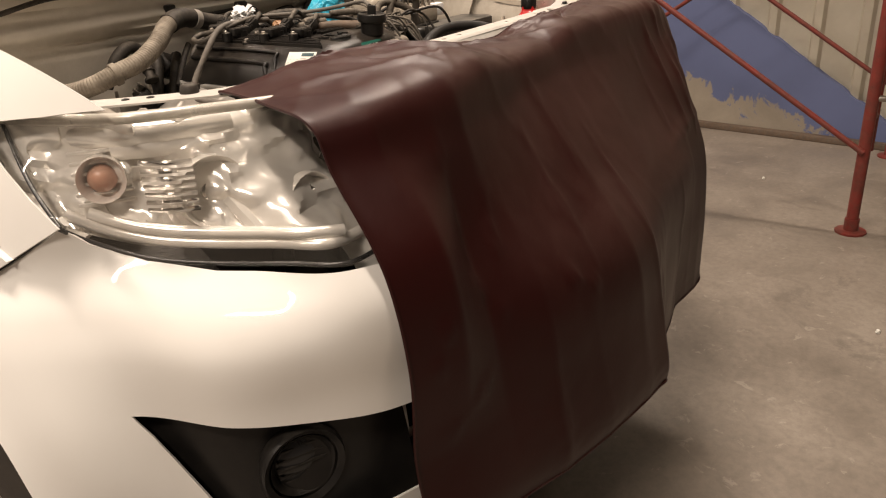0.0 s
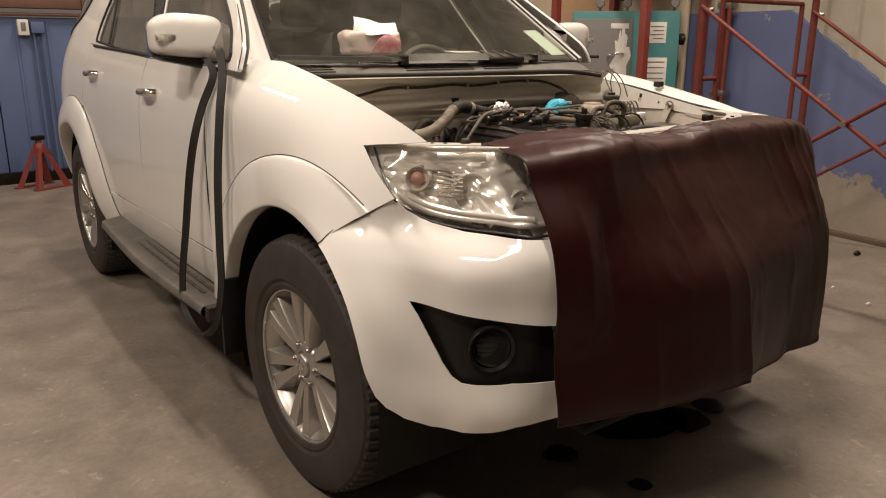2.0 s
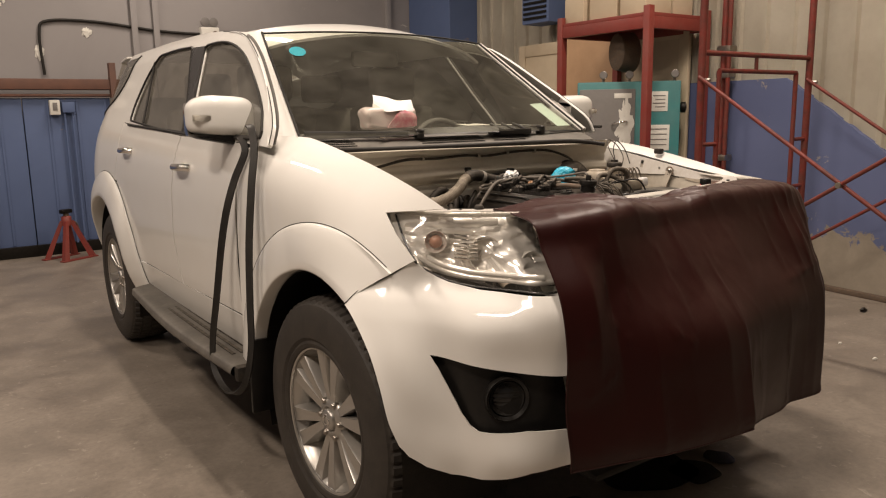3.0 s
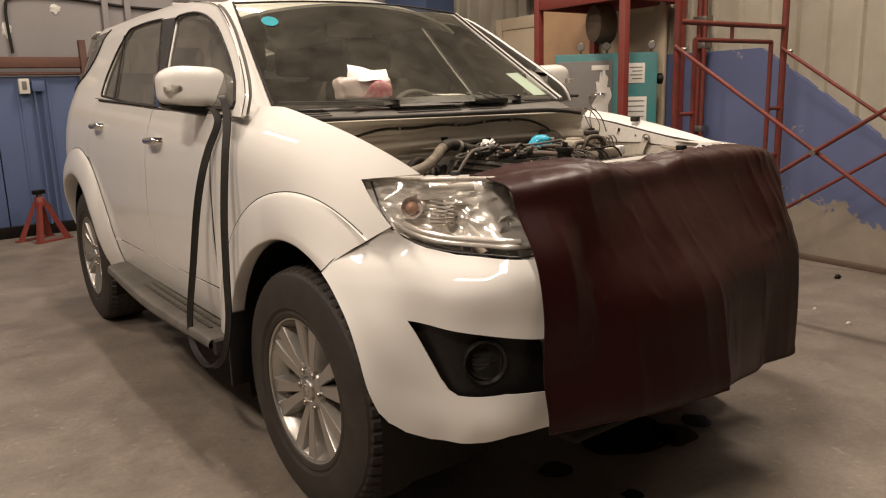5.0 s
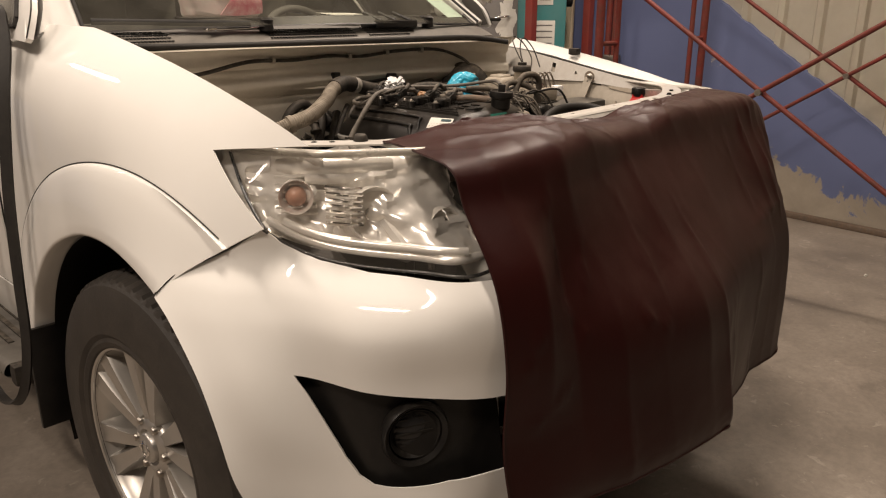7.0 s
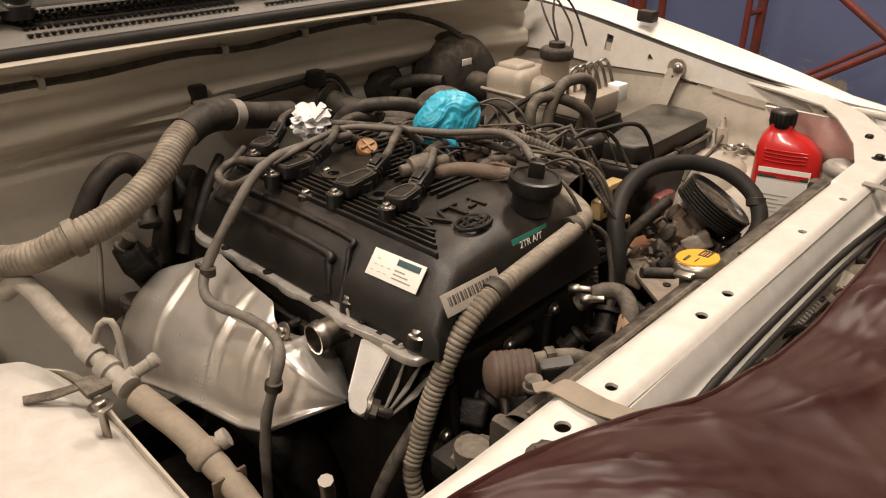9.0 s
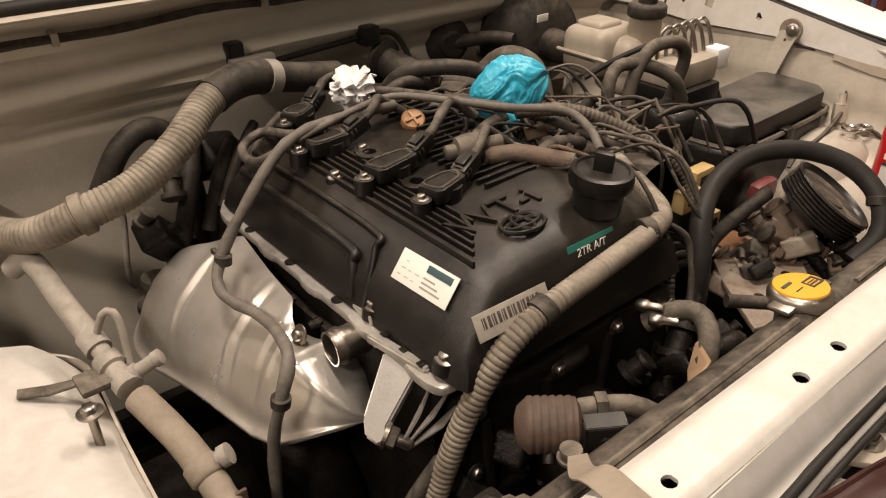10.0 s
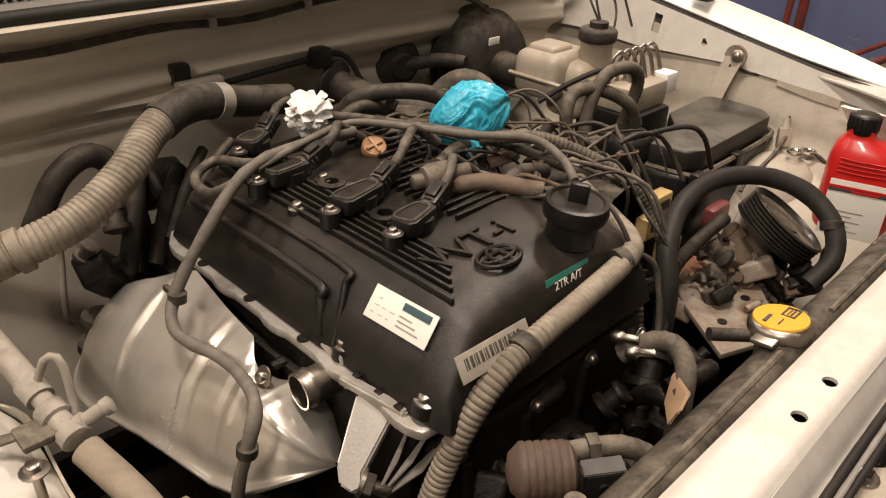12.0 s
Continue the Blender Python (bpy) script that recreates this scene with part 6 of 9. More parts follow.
def slam_at(x, y):
    z = CROSS_Z + 0.005 * max(0, x) / 0.35
    if y < 0.535:
        z -= 0.006 * min(1.0, (0.535 - y) / 0.006)
    if y > 0.566 and abs(x) < 0.40:
        z -= 0.008 * min(1.0, (y - 0.566) / 0.01)
    return Vector((x, y, z))


slam = part("slam_panel", panel(slam_at, slam_poly, (0.0036, 0.0036), slam_holes, 0.003), "bay_white", car, "white bonnet slam panel with bolt holes")
part("slam_face", loft([[(-0.42, 0.522, CROSS_Z - 0.006), (0.0, 0.529, CROSS_Z - 0.006), (0.46, 0.531, CROSS_Z)], [(-0.42, 0.514, CROSS_Z - 0.020), (0.0, 0.521, CROSS_Z - 0.020), (0.46, 0.523, CROSS_Z - 0.014)], [(-0.42, 0.508, CROSS_Z - 0.034), (0.0, 0.515, CROSS_Z - 0.034), (0.46, 0.517, CROSS_Z - 0.028)], [(-0.42, 0.494, CROSS_Z - 0.044), (0.0, 0.504, CROSS_Z - 0.044), (0.46, 0.507, CROSS_Z - 0.038)], [(-0.42, 0.492, CROSS_Z - 0.10), (0.0, 0.502, CROSS_Z - 0.10), (0.46, 0.505, CROSS_Z - 0.10)]], 24, 14, 0.003), "bay_white", slam)
part("bonnet_stop", lathe([(0.014, 0), (0.0135, 0.004), (0.012, 0.011), (0.009, 0.014), (0.002, 0.0145)], 18, Matrix.Translation((-0.530, 0.612, 1.046))), "rubber", slam, "round black rubber bonnet stop")
for x, y in ((-0.575, 0.640), (-0.600, 0.662)):
    part("panel_plug", lathe([(0.006, 0), (0.0055, 0.002), (0.002, 0.003)], 14, Matrix.Translation((x, y, 1.046))), "black", slam)
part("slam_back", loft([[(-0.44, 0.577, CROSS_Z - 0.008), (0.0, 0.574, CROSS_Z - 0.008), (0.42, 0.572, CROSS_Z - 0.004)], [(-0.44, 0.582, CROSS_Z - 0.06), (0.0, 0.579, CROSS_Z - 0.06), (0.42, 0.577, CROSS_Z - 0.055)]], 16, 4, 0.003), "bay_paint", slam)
bolt((-0.238, 0.535, 1.049), r=0.009, parent=slam)
bolt((0.60, 0.590, 1.053), r=0.006, parent=slam, mt="deep")
bolt((0.52, 0.553, 1.053), r=0.006, parent=slam, mt="deep")
part("tie_tape", loft([[(-0.150, 0.612, 1.022), (-0.172, 0.592, 1.036), (-0.178, 0.575, 1.049), (-0.180, 0.53, 1.053), (-0.150, 0.486, 1.045)], [(-0.138, 0.606, 1.022), (-0.154, 0.588, 1.036), (-0.156, 0.573, 1.049), (-0.160, 0.53, 1.053), (-0.135, 0.482, 1.045)]], 24, 3, 0.001), "rubber_tan", car, "tan tie strap round the slam panel")
part("tie_knot", lump(Matrix.Translation((-0.142, 0.616, 1.016)) @ Matrix.Rotation(0.6, 4, "Z") @ Matrix.Scale(0.6, 4, (0, 0, 1)), 0.010, 3), "grey_hose", car)

# in front of the slam panel: seal, latch and grille carrier
for dy, dz, r in ((0.0, 0.0, 0.0038), (-0.010, -0.003, 0.0028)):
    part("front_seal", tube([(-0.33, 0.500 + dy, 1.008 + dz), (-0.1, 0.507 + dy, 1.011 + dz), (0.0, 0.511 + dy, 1.013 + dz), (0.15, 0.513 + dy, 1.014 + dz), (0.30, 0.512 + dy, 1.015 + dz), (0.46, 0.503 + dy, 1.017 + dz)], r, 8, wob=0.12), "strip", car, "black rubber seal strip in front of the slam panel" if r > 0.003 else "")
part("grille_carrier", loft([[(-0.5, 0.480, 0.972), (0, 0.484, 0.972), (0.46, 0.486, 0.972)], [(-0.5, 0.44, 0.965), (0, 0.44, 0.965), (0.46, 0.44, 0.965)], [(-0.5, 0.40, 0.90), (0, 0.40, 0.90), (0.46, 0.40, 0.90)]], 16, 8, 0.004), "dusty", car, "dusty grille carrier")
# bonnet latch: bracket with a bolt, spring and lever
latch = part("bonnet_latch", prism([(0.012, 0.520), (0.030, 0.524), (0.044, 0.512), (0.085, 0.470), (0.070, 0.455), (0.030, 0.478), (0.012, 0.502)], 0.006, 0.002, Matrix.Translation((0, 0, 0.992))), "milky", car, "pale metal bonnet latch with a coil spring")
bolt((0.038, 0.503, 0.998), r=0.007, parent=latch)
part("latch_loop", tube([(0.010, 0.505, 1.0), (0.012, 0.520, 1.010), (0.026, 0.526, 1.008), (0.034, 0.518, 1.0)], 0.004, 8), "milky", latch)
part("latch_spring", tube([Vector((0.135 + 0.0011 * k, 0.506 + 0.0085 * math.cos(k * 0.9), 0.985 + 0.0085 * math.sin(k * 0.9))) for k in range(60)], 0.0018, 6, step=0.003), "pipe", latch)
part("latch_cover", prism([(0.085, 0.520), (0.150, 0.502), (0.190, 0.490), (0.180, 0.450), (0.100, 0.460)], 0.010, 0.004, Matrix.Translation((0, 0, 0.968))), "grey_hose", latch)
part("latch_lever", tube([(0.105, 0.512, 0.985), (0.115, 0.503, 0.996), (0.135, 0.497, 0.994), (0.15, 0.49, 0.985)], 0.004, 8), "deep", latch)
part("lamp_bracket", prism([(-0.060, 0.512), (0.000, 0.512), (0.010, 0.490), (0.0, 0.455), (-0.075, 0.470), (-0.080, 0.500)], 0.010, 0.004, Matrix.Translation((0, 0, 0.978))), "bay_white", car)
bolt((-0.068, 0.512, 1.000), r=0.008, parent=car, mt="bay_white")
# hooked stay, white plug and small wiring at the far end
part("carrier_stay", tube([(0.294, 0.516, 0.998), (0.300, 0.528, 1.004), (0.312, 0.524, 1.004), (0.330, 0.500, 0.992), (0.350, 0.470, 0.985)], 0.0055, 8), "dusty", car)
part("carrier_stay", tube([(0.30, 0.508, 0.985), (0.32, 0.495, 0.985), (0.345, 0.465, 0.98)], 0.009, 8), "milky", car)
part("washer_jet", lathe([(0.004, -0.022), (0.016, -0.016), (0.018, 0.006), (0.010, 0.016)], 16, Matrix.Translation((0.279, 0.503, 0.980)) @ Matrix.Rotation(1.2, 4, "Y")), "milky", car)
part("horn", lathe([(0.02, 0), (0.030, 0.008), (0.030, 0.020), (0.012, 0.026)], 18, Matrix.Translation((0.385, 0.472, 0.975)) @ Matrix.Rotation(-0.5, 4, "X")), "steel", car, "round metal horn")
rnf = random.Random(5)
for k in range(16):
    x, y = rnf.uniform(0.20, 0.28), rnf.uniform(0.468, 0.508)
    part("plug_piece", lump(Matrix.Translation((x, y, 0.982 + 0.006 * rnf.random())) @ Euler((rnf.random() * 3, rnf.random() * 3, rnf.random() * 3)).to_matrix().to_4x4(), rnf.uniform(0.006, 0.011), k), ("milky", "rusty", "grey_hose", "deep")[k % 4], car)
for k in range(4):
    y = 0.470 + 0.011 * k
    part("thin_wire", tube([(0.10 - 0.05 * k, y, 0.980), (0.2, y + 0.006 * (-1) ** k, 0.992), (0.3, y - 0.004, 0.984), (0.44, y + 0.006, 0.990)], 0.0022, 6), ("deep", "wire", "rusty", "deep")[k], car)
part("corner_stay", loft([[(0.405, 0.540, 1.056), (0.418, 0.505, 1.048), (0.425, 0.470, 1.025)], [(0.418, 0.540, 1.056), (0.432, 0.505, 1.048), (0.440, 0.470, 1.025)]], 10, 2, 0.001), "tape", car)

# radiator
RX = (-0.185, 0.0, 0.25, 0.485)
rad = part("radiator", loft([[(x, 0.578, 0.96) for x in RX], [(x, 0.579, 0.995 + 0.012 * x) for x in RX], [(x, 0.583, 1.014 + 0.012 * x) for x in RX], [(x, 0.594, 1.020 + 0.012 * x) for x in RX], [(x, 0.608, 1.014 + 0.012 * x) for x in RX], [(x, 0.618, 0.998 + 0.012 * x) for x in RX], [(x, 0.622, 0.96) for x in RX]], 24, 30), "dusty", car, "dusty black radiator top tank")
part("tank_end", box(-0.196, -0.180, 0.580, 0.620, 0.955, 1.010, 0.008), "dusty", rad)
part("tank_rib", tube([(-0.18, 0.592, 1.018), (0.10, 0.594, 1.021)], 0.003, 6, step=0.1), "grey_hose", rad)
part("tank_rib", tube([(0.19, 0.590, 1.0225), (0.47, 0.590, 1.0255)], 0.0025, 6, step=0.1), "grey_hose", rad)
part("tank_end", box(0.475, 0.500, 0.578, 0.622, 0.955, 1.018, 0.008), "dusty", rad)
part("core", box(-0.30, 0.50, 0.582, 0.620, 0.45, 0.96, 0.004), "deep", rad)
part("crimp", box(-0.20, 0.50, 0.574, 0.628, 0.945, 0.962, 0.004), "dusty", rad)
for k in range(8):
    part("stamp", box(0.36 + 0.014 * (k % 4), 0.37 + 0.014 * (k % 4), 0.596 + 0.010 * (k // 4), 0.602 + 0.010 * (k // 4), 1.012, 1.0225 - 0.006 * (k // 4), 0.001), "grey_hose", rad)
neck = Matrix.Translation((0.131, 0.608, 1.012)) @ Matrix.Rotation(-0.12, 4, "X")
part("filler_neck", lathe([(0.018, -0.02), (0.018, 0.003), (0.024, 0.005), (0.024, 0.010)], 24, neck), "steel", rad)
pc = part("radiator_cap", merge(lathe([(0.023, 0.008), (0.026, 0.010), (0.026, 0.015), (0.022, 0.020), (0.003, 0.021)], 28, neck), box(-0.036, 0.036, -0.010, 0.010, 0.009, 0.014, 0.003, m=neck)), "steel", rad, "radiator cap with a yellow warning label")
part("cap_label", lathe([(0.0225, 0.0195), (0.022, 0.0212), (0.002, 0.0220)], 28, neck), "yellow", pc)
for x0, x1, y0, y1 in ((0.002, 0.018, -0.010, -0.0085), (0.002, 0.018, 0.0, 0.0015), (0.002, 0.0035, -0.010, 0.0015), (0.0165, 0.018, -0.010, 0.0015), (0.005, 0.015, -0.0065, -0.005), (0.005, 0.014, -0.0035, -0.0025), (-0.016, -0.003, 0.006, 0.009), (-0.014, -0.004, -0.004, -0.003)):
    part("print_line", box(x0, x1, y0, y1, 0.0216, 0.0226, 0.0002, m=neck), "ink", pc)
part("overflow_nozzle", rod((0.115, 0.625, 1.014), (0.085, 0.648, 1.018), 0.006, 8), "dusty", rad)
bell = along((-0.120, 0.683, 0.978), (-0.084, 0.651, 0.980))
ridges = [(0.006, -0.004), (0.014, -0.002), (0.0195, 0.004)]
for k in range(6):
    ridges += [(0.0215, 0.006 + 0.0058 * k), (0.0218, 0.0090 + 0.0058 * k), (0.0208, 0.0100 + 0.0058 * k), (0.0208, 0.0108 + 0.0058 * k)]
ridges += [(0.0205, 0.042), (0.015, 0.045), (0.004, 0.046)]
part("hose_inlet", lathe(ridges, 30, bell), "rust_brown", rad, "rust-brown ribbed bellows")
kb = part("inlet_bracket", cast_plate([(-0.104, 0.634, 1.000), (-0.080, 0.616, 1.002), (-0.084, 0.612, 0.972), (-0.106, 0.630, 0.970)], (0.006, 0.010, 0.0)), "black", rad, "black bracket with a keyhole")
part("bracket_flap", cast_plate([(-0.104, 0.634, 1.000), (-0.080, 0.616, 1.002), (-0.072, 0.627, 1.004), (-0.096, 0.645, 1.002)], (0.0, 0.0, -0.003)), "black", kb)
hole = along((-0.0925, 0.6245, 0.988), (-0.0985, 0.6145, 0.988))
# dark disc and bar on the plate, the keyhole's shade as colour
part("keyhole", merge(lathe([(0.005, 0.0), (0.005, 0.003)], 14, hole), box(-0.002, 0.002, -0.010, 0.0, 0.0, 0.003, m=hole)), "deep", kb)
line("coolant_elbow", [(-0.088, 0.672, 0.965), (-0.070, 0.668, 0.974), (-0.052, 0.656, 0.976), (-0.034, 0.644, 0.974), (-0.020, 0.632, 0.965)], 0.0085, "grey_hose", "dusty grey pipe behind the radiator", n=12)
part("pipe_nut", lathe([(0.008, 0), (0.012, 0.001), (0.012, 0.010), (0.008, 0.011)], 6, along((-0.060, 0.662, 0.975), (-0.044, 0.650, 0.976))), "dusty", rad)
part("fan_shroud", loft([[(-0.20, 0.626, 0.93), (0.12, 0.628, 0.935), (0.49, 0.628, 0.935)], [(-0.20, 0.640, 0.88), (0.12, 0.645, 0.88), (0.49, 0.640, 0.88)], [(-0.20, 0.65, 0.5), (0.12, 0.65, 0.5), (0.49, 0.65, 0.5)]], 16, 10, 0.004), "deep", car)
part("washer_filler", lathe([(0.026, 0), (0.028, 0.01), (0.028, 0.06), (0.026, 0.062)], 20, Matrix.Translation((0.575, 0.602, 0.945))), "milky", car, "pale washer filler neck")
part("washer_cap", lathe([(0.029, -0.004), (0.031, 0), (0.031, 0.006), (0.028, 0.010), (0.020, 0.0095), (0.018, 0.012), (0.004, 0.012)], 24, Matrix.Translation((0.575, 0.602, 1.008))), "tape", car, "grey washer bottle cap")

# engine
engine = part("engine_block", box(-0.11, 0.27, 0.80, 1.30, 0.40, 0.935, 0.02), "deep", car, "near-black engine block")
flange_poly = [(-0.112, 0.782), (-0.06, 0.776), (0.08, 0.776), (0.20, 0.778), (0.23, 0.83), (0.23, 1.24), (-0.10, 1.24)]
for k in range(5):
    y = 1.19 - 0.095 * k
    flange_poly += [(-0.116, y + 0.024), (-0.119, y + 0.012), (-0.120, y), (-0.119, y - 0.012), (-0.116, y - 0.022)]
part("head_flange", prism(flange_poly, 0.010, 0.002, Matrix.Translation((0, 0, 0.932))), "alu", engine)
# dark discs on the flange stand for the shade inside its holes
for k in range(4):
    part("flange_hole", lathe([(0.0065, 0), (0.0065, 0.0016)], 12, Matrix.Translation((-0.110, 1.145 - 0.095 * k, 0.942))), "deep", engine)
front = part("front_cover", prism([(-0.09, 0.45), (0.20, 0.45), (0.215, 0.70), (0.205, 0.86), (0.195, 0.928), (0.10, 0.932), (0.02, 0.920), (-0.07, 0.930), (-0.098, 0.90), (-0.088, 0.80), (-0.098, 0.70)], 0.040, 0.010, Matrix(((1, 0, 0, 0), (0, 0, 1, 0.765), (0, 1, 0, 0), (0, 0, 0, 1)))), "deep", engine, "near-black timing cover, void shade in its colour")
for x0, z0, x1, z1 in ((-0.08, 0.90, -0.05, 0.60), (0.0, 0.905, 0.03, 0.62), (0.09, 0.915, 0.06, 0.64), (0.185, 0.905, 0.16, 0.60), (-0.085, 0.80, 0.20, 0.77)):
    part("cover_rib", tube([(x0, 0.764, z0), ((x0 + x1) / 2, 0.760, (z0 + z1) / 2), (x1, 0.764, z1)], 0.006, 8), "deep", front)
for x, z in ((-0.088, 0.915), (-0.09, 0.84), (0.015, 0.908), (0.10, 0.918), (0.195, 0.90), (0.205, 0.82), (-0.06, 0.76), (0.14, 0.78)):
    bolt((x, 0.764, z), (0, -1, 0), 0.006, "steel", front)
# castings coloured near-black, so the shade below the valve cover is in their colour
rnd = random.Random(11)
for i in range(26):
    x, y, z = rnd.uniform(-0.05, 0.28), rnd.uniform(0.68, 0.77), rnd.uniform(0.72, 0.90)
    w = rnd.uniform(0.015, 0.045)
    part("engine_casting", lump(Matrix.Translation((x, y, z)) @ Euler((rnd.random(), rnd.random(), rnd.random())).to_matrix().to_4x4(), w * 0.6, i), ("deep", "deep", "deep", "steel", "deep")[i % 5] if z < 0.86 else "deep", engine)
# Studs and flange near-black: shade between head and heat shield is in their colour.
for i in range(5):
    y = 0.98 + 0.055 * i
    part("port_stud", lathe([(0.006, 0), (0.006, 0.012), (0.004, 0.015)], 6, Matrix.Translation((-0.118, y, 0.905)) @ Matrix.Rotation(radians(-90), 4, "Y")), "deep", engine)
part("exhaust_flange", box(-0.122, -0.110, 0.94, 1.22, 0.84, 0.905, 0.004), "deep", engine)

PROFILE = [(-0.108, 0.944), (-0.100, 0.975), (-0.086, 0.992), (-0.062, 1.022), (-0.048, 1.030), (0.02, 1.036), (0.10, 1.040), (0.165, 1.036), (0.185, 1.022), (0.200, 0.985), (0.206, 0.944)]


def cover_mesh():
    bm = bmesh.new()
    rings = []
    for y0, sc, dz in ((0.762, 0.96, -0.0), (0.772, 0.985, 0.0), (0.80, 1.0, 0), (1.0, 1.0, 0), (1.205, 1.0, 0), (1.225, 0.98, 0)):
        ring = []
        for x, z in PROFILE:
            lift = (z - 0.944)
            zz = 0.944 + lift * (1.0 if 0.79 < y0 < 1.21 else (0.90 if 0.765 < y0 < 1.22 else 0.80))
            yy = y0 + (0.22 * lift if y0 < 0.9 else -0.15 * lift if y0 > 1.1 else 0)
            ring.append(bm.verts.new((0.048 + (x - 0.048) * sc, yy, zz)))
        rings.append(ring)
    for a, b in zip(rings, rings[1:]):
        for i in range(len(a) - 1):
            bm.faces.new((a[i], a[i + 1], b[i + 1], b[i]))
    bm.faces.new(rings[0]), bm.faces.new(rings[-1])
    bmesh.ops.bevel(bm, geom=[e for e in bm.edges if len(e.link_faces) == 2 and e.calc_face_angle(0) > 0.35], offset=0.006, segments=3, affect="EDGES", profile=0.5)
    return bm


cover = part("valve_cover", cover_mesh(), "cover", car, "black ribbed valve cover with raised lettering")


def top_z(x):
    return lerp([(a, b) for a, b in PROFILE], x)


for i in range(6):
    x = -0.052 + 0.0085 * i
    part("rib", box(x - 0.0017, x + 0.0017, 0.812 + 0.010 * i, 1.19, top_z(x) - 0.002, top_z(x) + 0.0055, 0.0012), "cover", cover)
for i in range(11):
    y = 0.905 + 0.0125 * i
    if min(abs(y - c) for c in (0.927, 1.02, 1.115, 1.2)) > 0.002:
        part("rib", box(0.045, 0.118, y - 0.002, y + 0.002, 1.034, 1.0435, 0.001), "cover", cover)
for i in range(9):
    y = 1.04 + 0.0145 * i
    part("rib", box(0.085, 0.15, y - 0.0025, y + 0.0025, 1.034, 1.045, 0.001), "cover", cover)
part("lettering", text_mesh("VVT-i", 0.046, 0.0018, frame3((0.018, 0.860, top_z(0.02) + 0.0025), (1, 0.04, 0.03), (0, 0, 1))), "cover", cover, "raised VVT-i lettering", 20)
for rx, ry, yaw in ((0.025, 0.016, 0.0), (0.0085, 0.014, 0.0), (0.020, 0.0065, 0.0)):
    ring = [Vector((0.023 + rx * math.cos(t * 0.5236), 0.828 + ry * math.sin(t * 0.5236), 1.0385)) for t in range(13)]
    part("emblem_ring", tube(ring, 0.0022, 6, step=0.005), "cover", cover)
part("ridge", tube([(-0.088, 1.19, 0.996), (-0.088, 0.97, 0.996), (-0.094, 0.945, 0.985), (-0.104, 0.935, 0.955)], 0.0055, 8), "cover", cover)
part("ridge", tube([(-0.070, 1.19, 1.016), (-0.070, 0.95, 1.016), (-0.080, 0.925, 1.003), (-0.106, 0.912, 0.955)], 0.004, 8), "cover", cover)
for p in ((-0.080, 1.182, 0.950), (-0.082, 1.043, 0.955), (-0.098, 0.905, 0.957), (-0.098, 0.795, 0.960)):
    b = bolt(p, (-0.25, 0, 1), 0.0068, "steel", cover)
    part("bolt_boss", lathe([(0.0135, -0.012), (0.0115, 0.0)], 16, Matrix.Translation(p)), "cover", cover)
for p in ((-0.048, 1.043, 1.030), (0.005, 1.068, 1.038), (0.012, 1.03, 1.037)):
    bolt(p, (-0.1, 0, 1), 0.006, "steel", cover)
    part("bolt_boss", lathe([(0.012, -0.012), (0.010, 0.0)], 14, Matrix.Translation(p)), "cover", cover)

# labels on the cover
LABEL = frame3((-0.0765, 0.851, 1.0070), (0, -1, 0.05), (-0.78, 0, 0.62))
wl = part("notice_label", box(-0.040, 0.040, -0.0155, 0.0155, 0.0005, 0.0016, 0.0004, m=LABEL), "paper", cover, "white notice label with a dark heading bar")
part("label_bar", box(0.0, 0.034, 0.0055, 0.0125, 0.0014, 0.0024, 0.0002, m=LABEL), "teal_ink", wl)
for k in range(3):
    part("print_line", box(0.0, 0.028 - 0.006 * k, -0.010 + 0.0045 * k, -0.0085 + 0.0045 * k, 0.0014, 0.0022, 0.0002, m=LABEL), "tape", wl)
for k in range(7):
    x, y = -0.034 + 0.010 * (k % 3) + 0.002 * (k // 3), -0.009 + 0.0072 * (k // 3)
    part("print_line", box(x, x + 0.004 + 0.002 * (k % 2), y, y + 0.0007, 0.0014, 0.0019, 0.0001, m=LABEL), "tape", wl)
FRONT = frame3((0.070, 0.7845, 1.014), (1, 0, 0.0), (0, -0.97, 0.25))
gl = part("engine_code_label", box(-0.032, 0.032, -0.011, 0.011, 0.002, 0.003, 0.0004, m=FRONT), "green_label", cover, "green engine code label")
part("lettering", text_mesh("2TR A/T", 0.0115, 0.0003, FRONT @ Matrix.Translation((0, 0.0005, 0.0034))), "paper", gl, "", 0)
BAR = frame3((-0.045, 0.772, 0.998), (1, -0.04, 0.02), (0, -0.85, 0.5))
bl = part("barcode_label", box(-0.042, 0.042, -0.012, 0.012, 0.004, 0.005, 0.0004, m=BAR), "pipe", cover, "tan barcode label")
x = -0.034
k = 0
while x < 0.03:
    w = 0.0008 + 0.0011 * ((k * 7) % 3)
    part("print_bar", box(x, x + w, -0.003, 0.007, 0.0048, 0.0054, 0.0001, m=BAR), "wire", bl)
    x += w + 0.0012 + 0.0006 * ((k * 5) % 3)
    k += 1

# oil filler cap
of = Matrix.Translation((0.106, 0.810, 1.034)) @ Matrix.Scale(1.12, 4) @ Matrix.Rotation(0.08, 4, "X")
oc = part("oil_filler_cap", lathe([(0.022, 0), (0.0225, 0.022), (0.0275, 0.024), (0.0285, 0.030), (0.027, 0.038), (0.0235, 0.039), (0.022, 0.037), (0.004, 0.037)], 36, of), "black", car, "round black oil filler cap")
part("cap_grip", box(-0.0040, 0.0040, -0.0085, 0.0085, 0.034, 0.054, 0.003, m=of @ Matrix.Rotation(0.5, 4, "Z")), "black", oc)

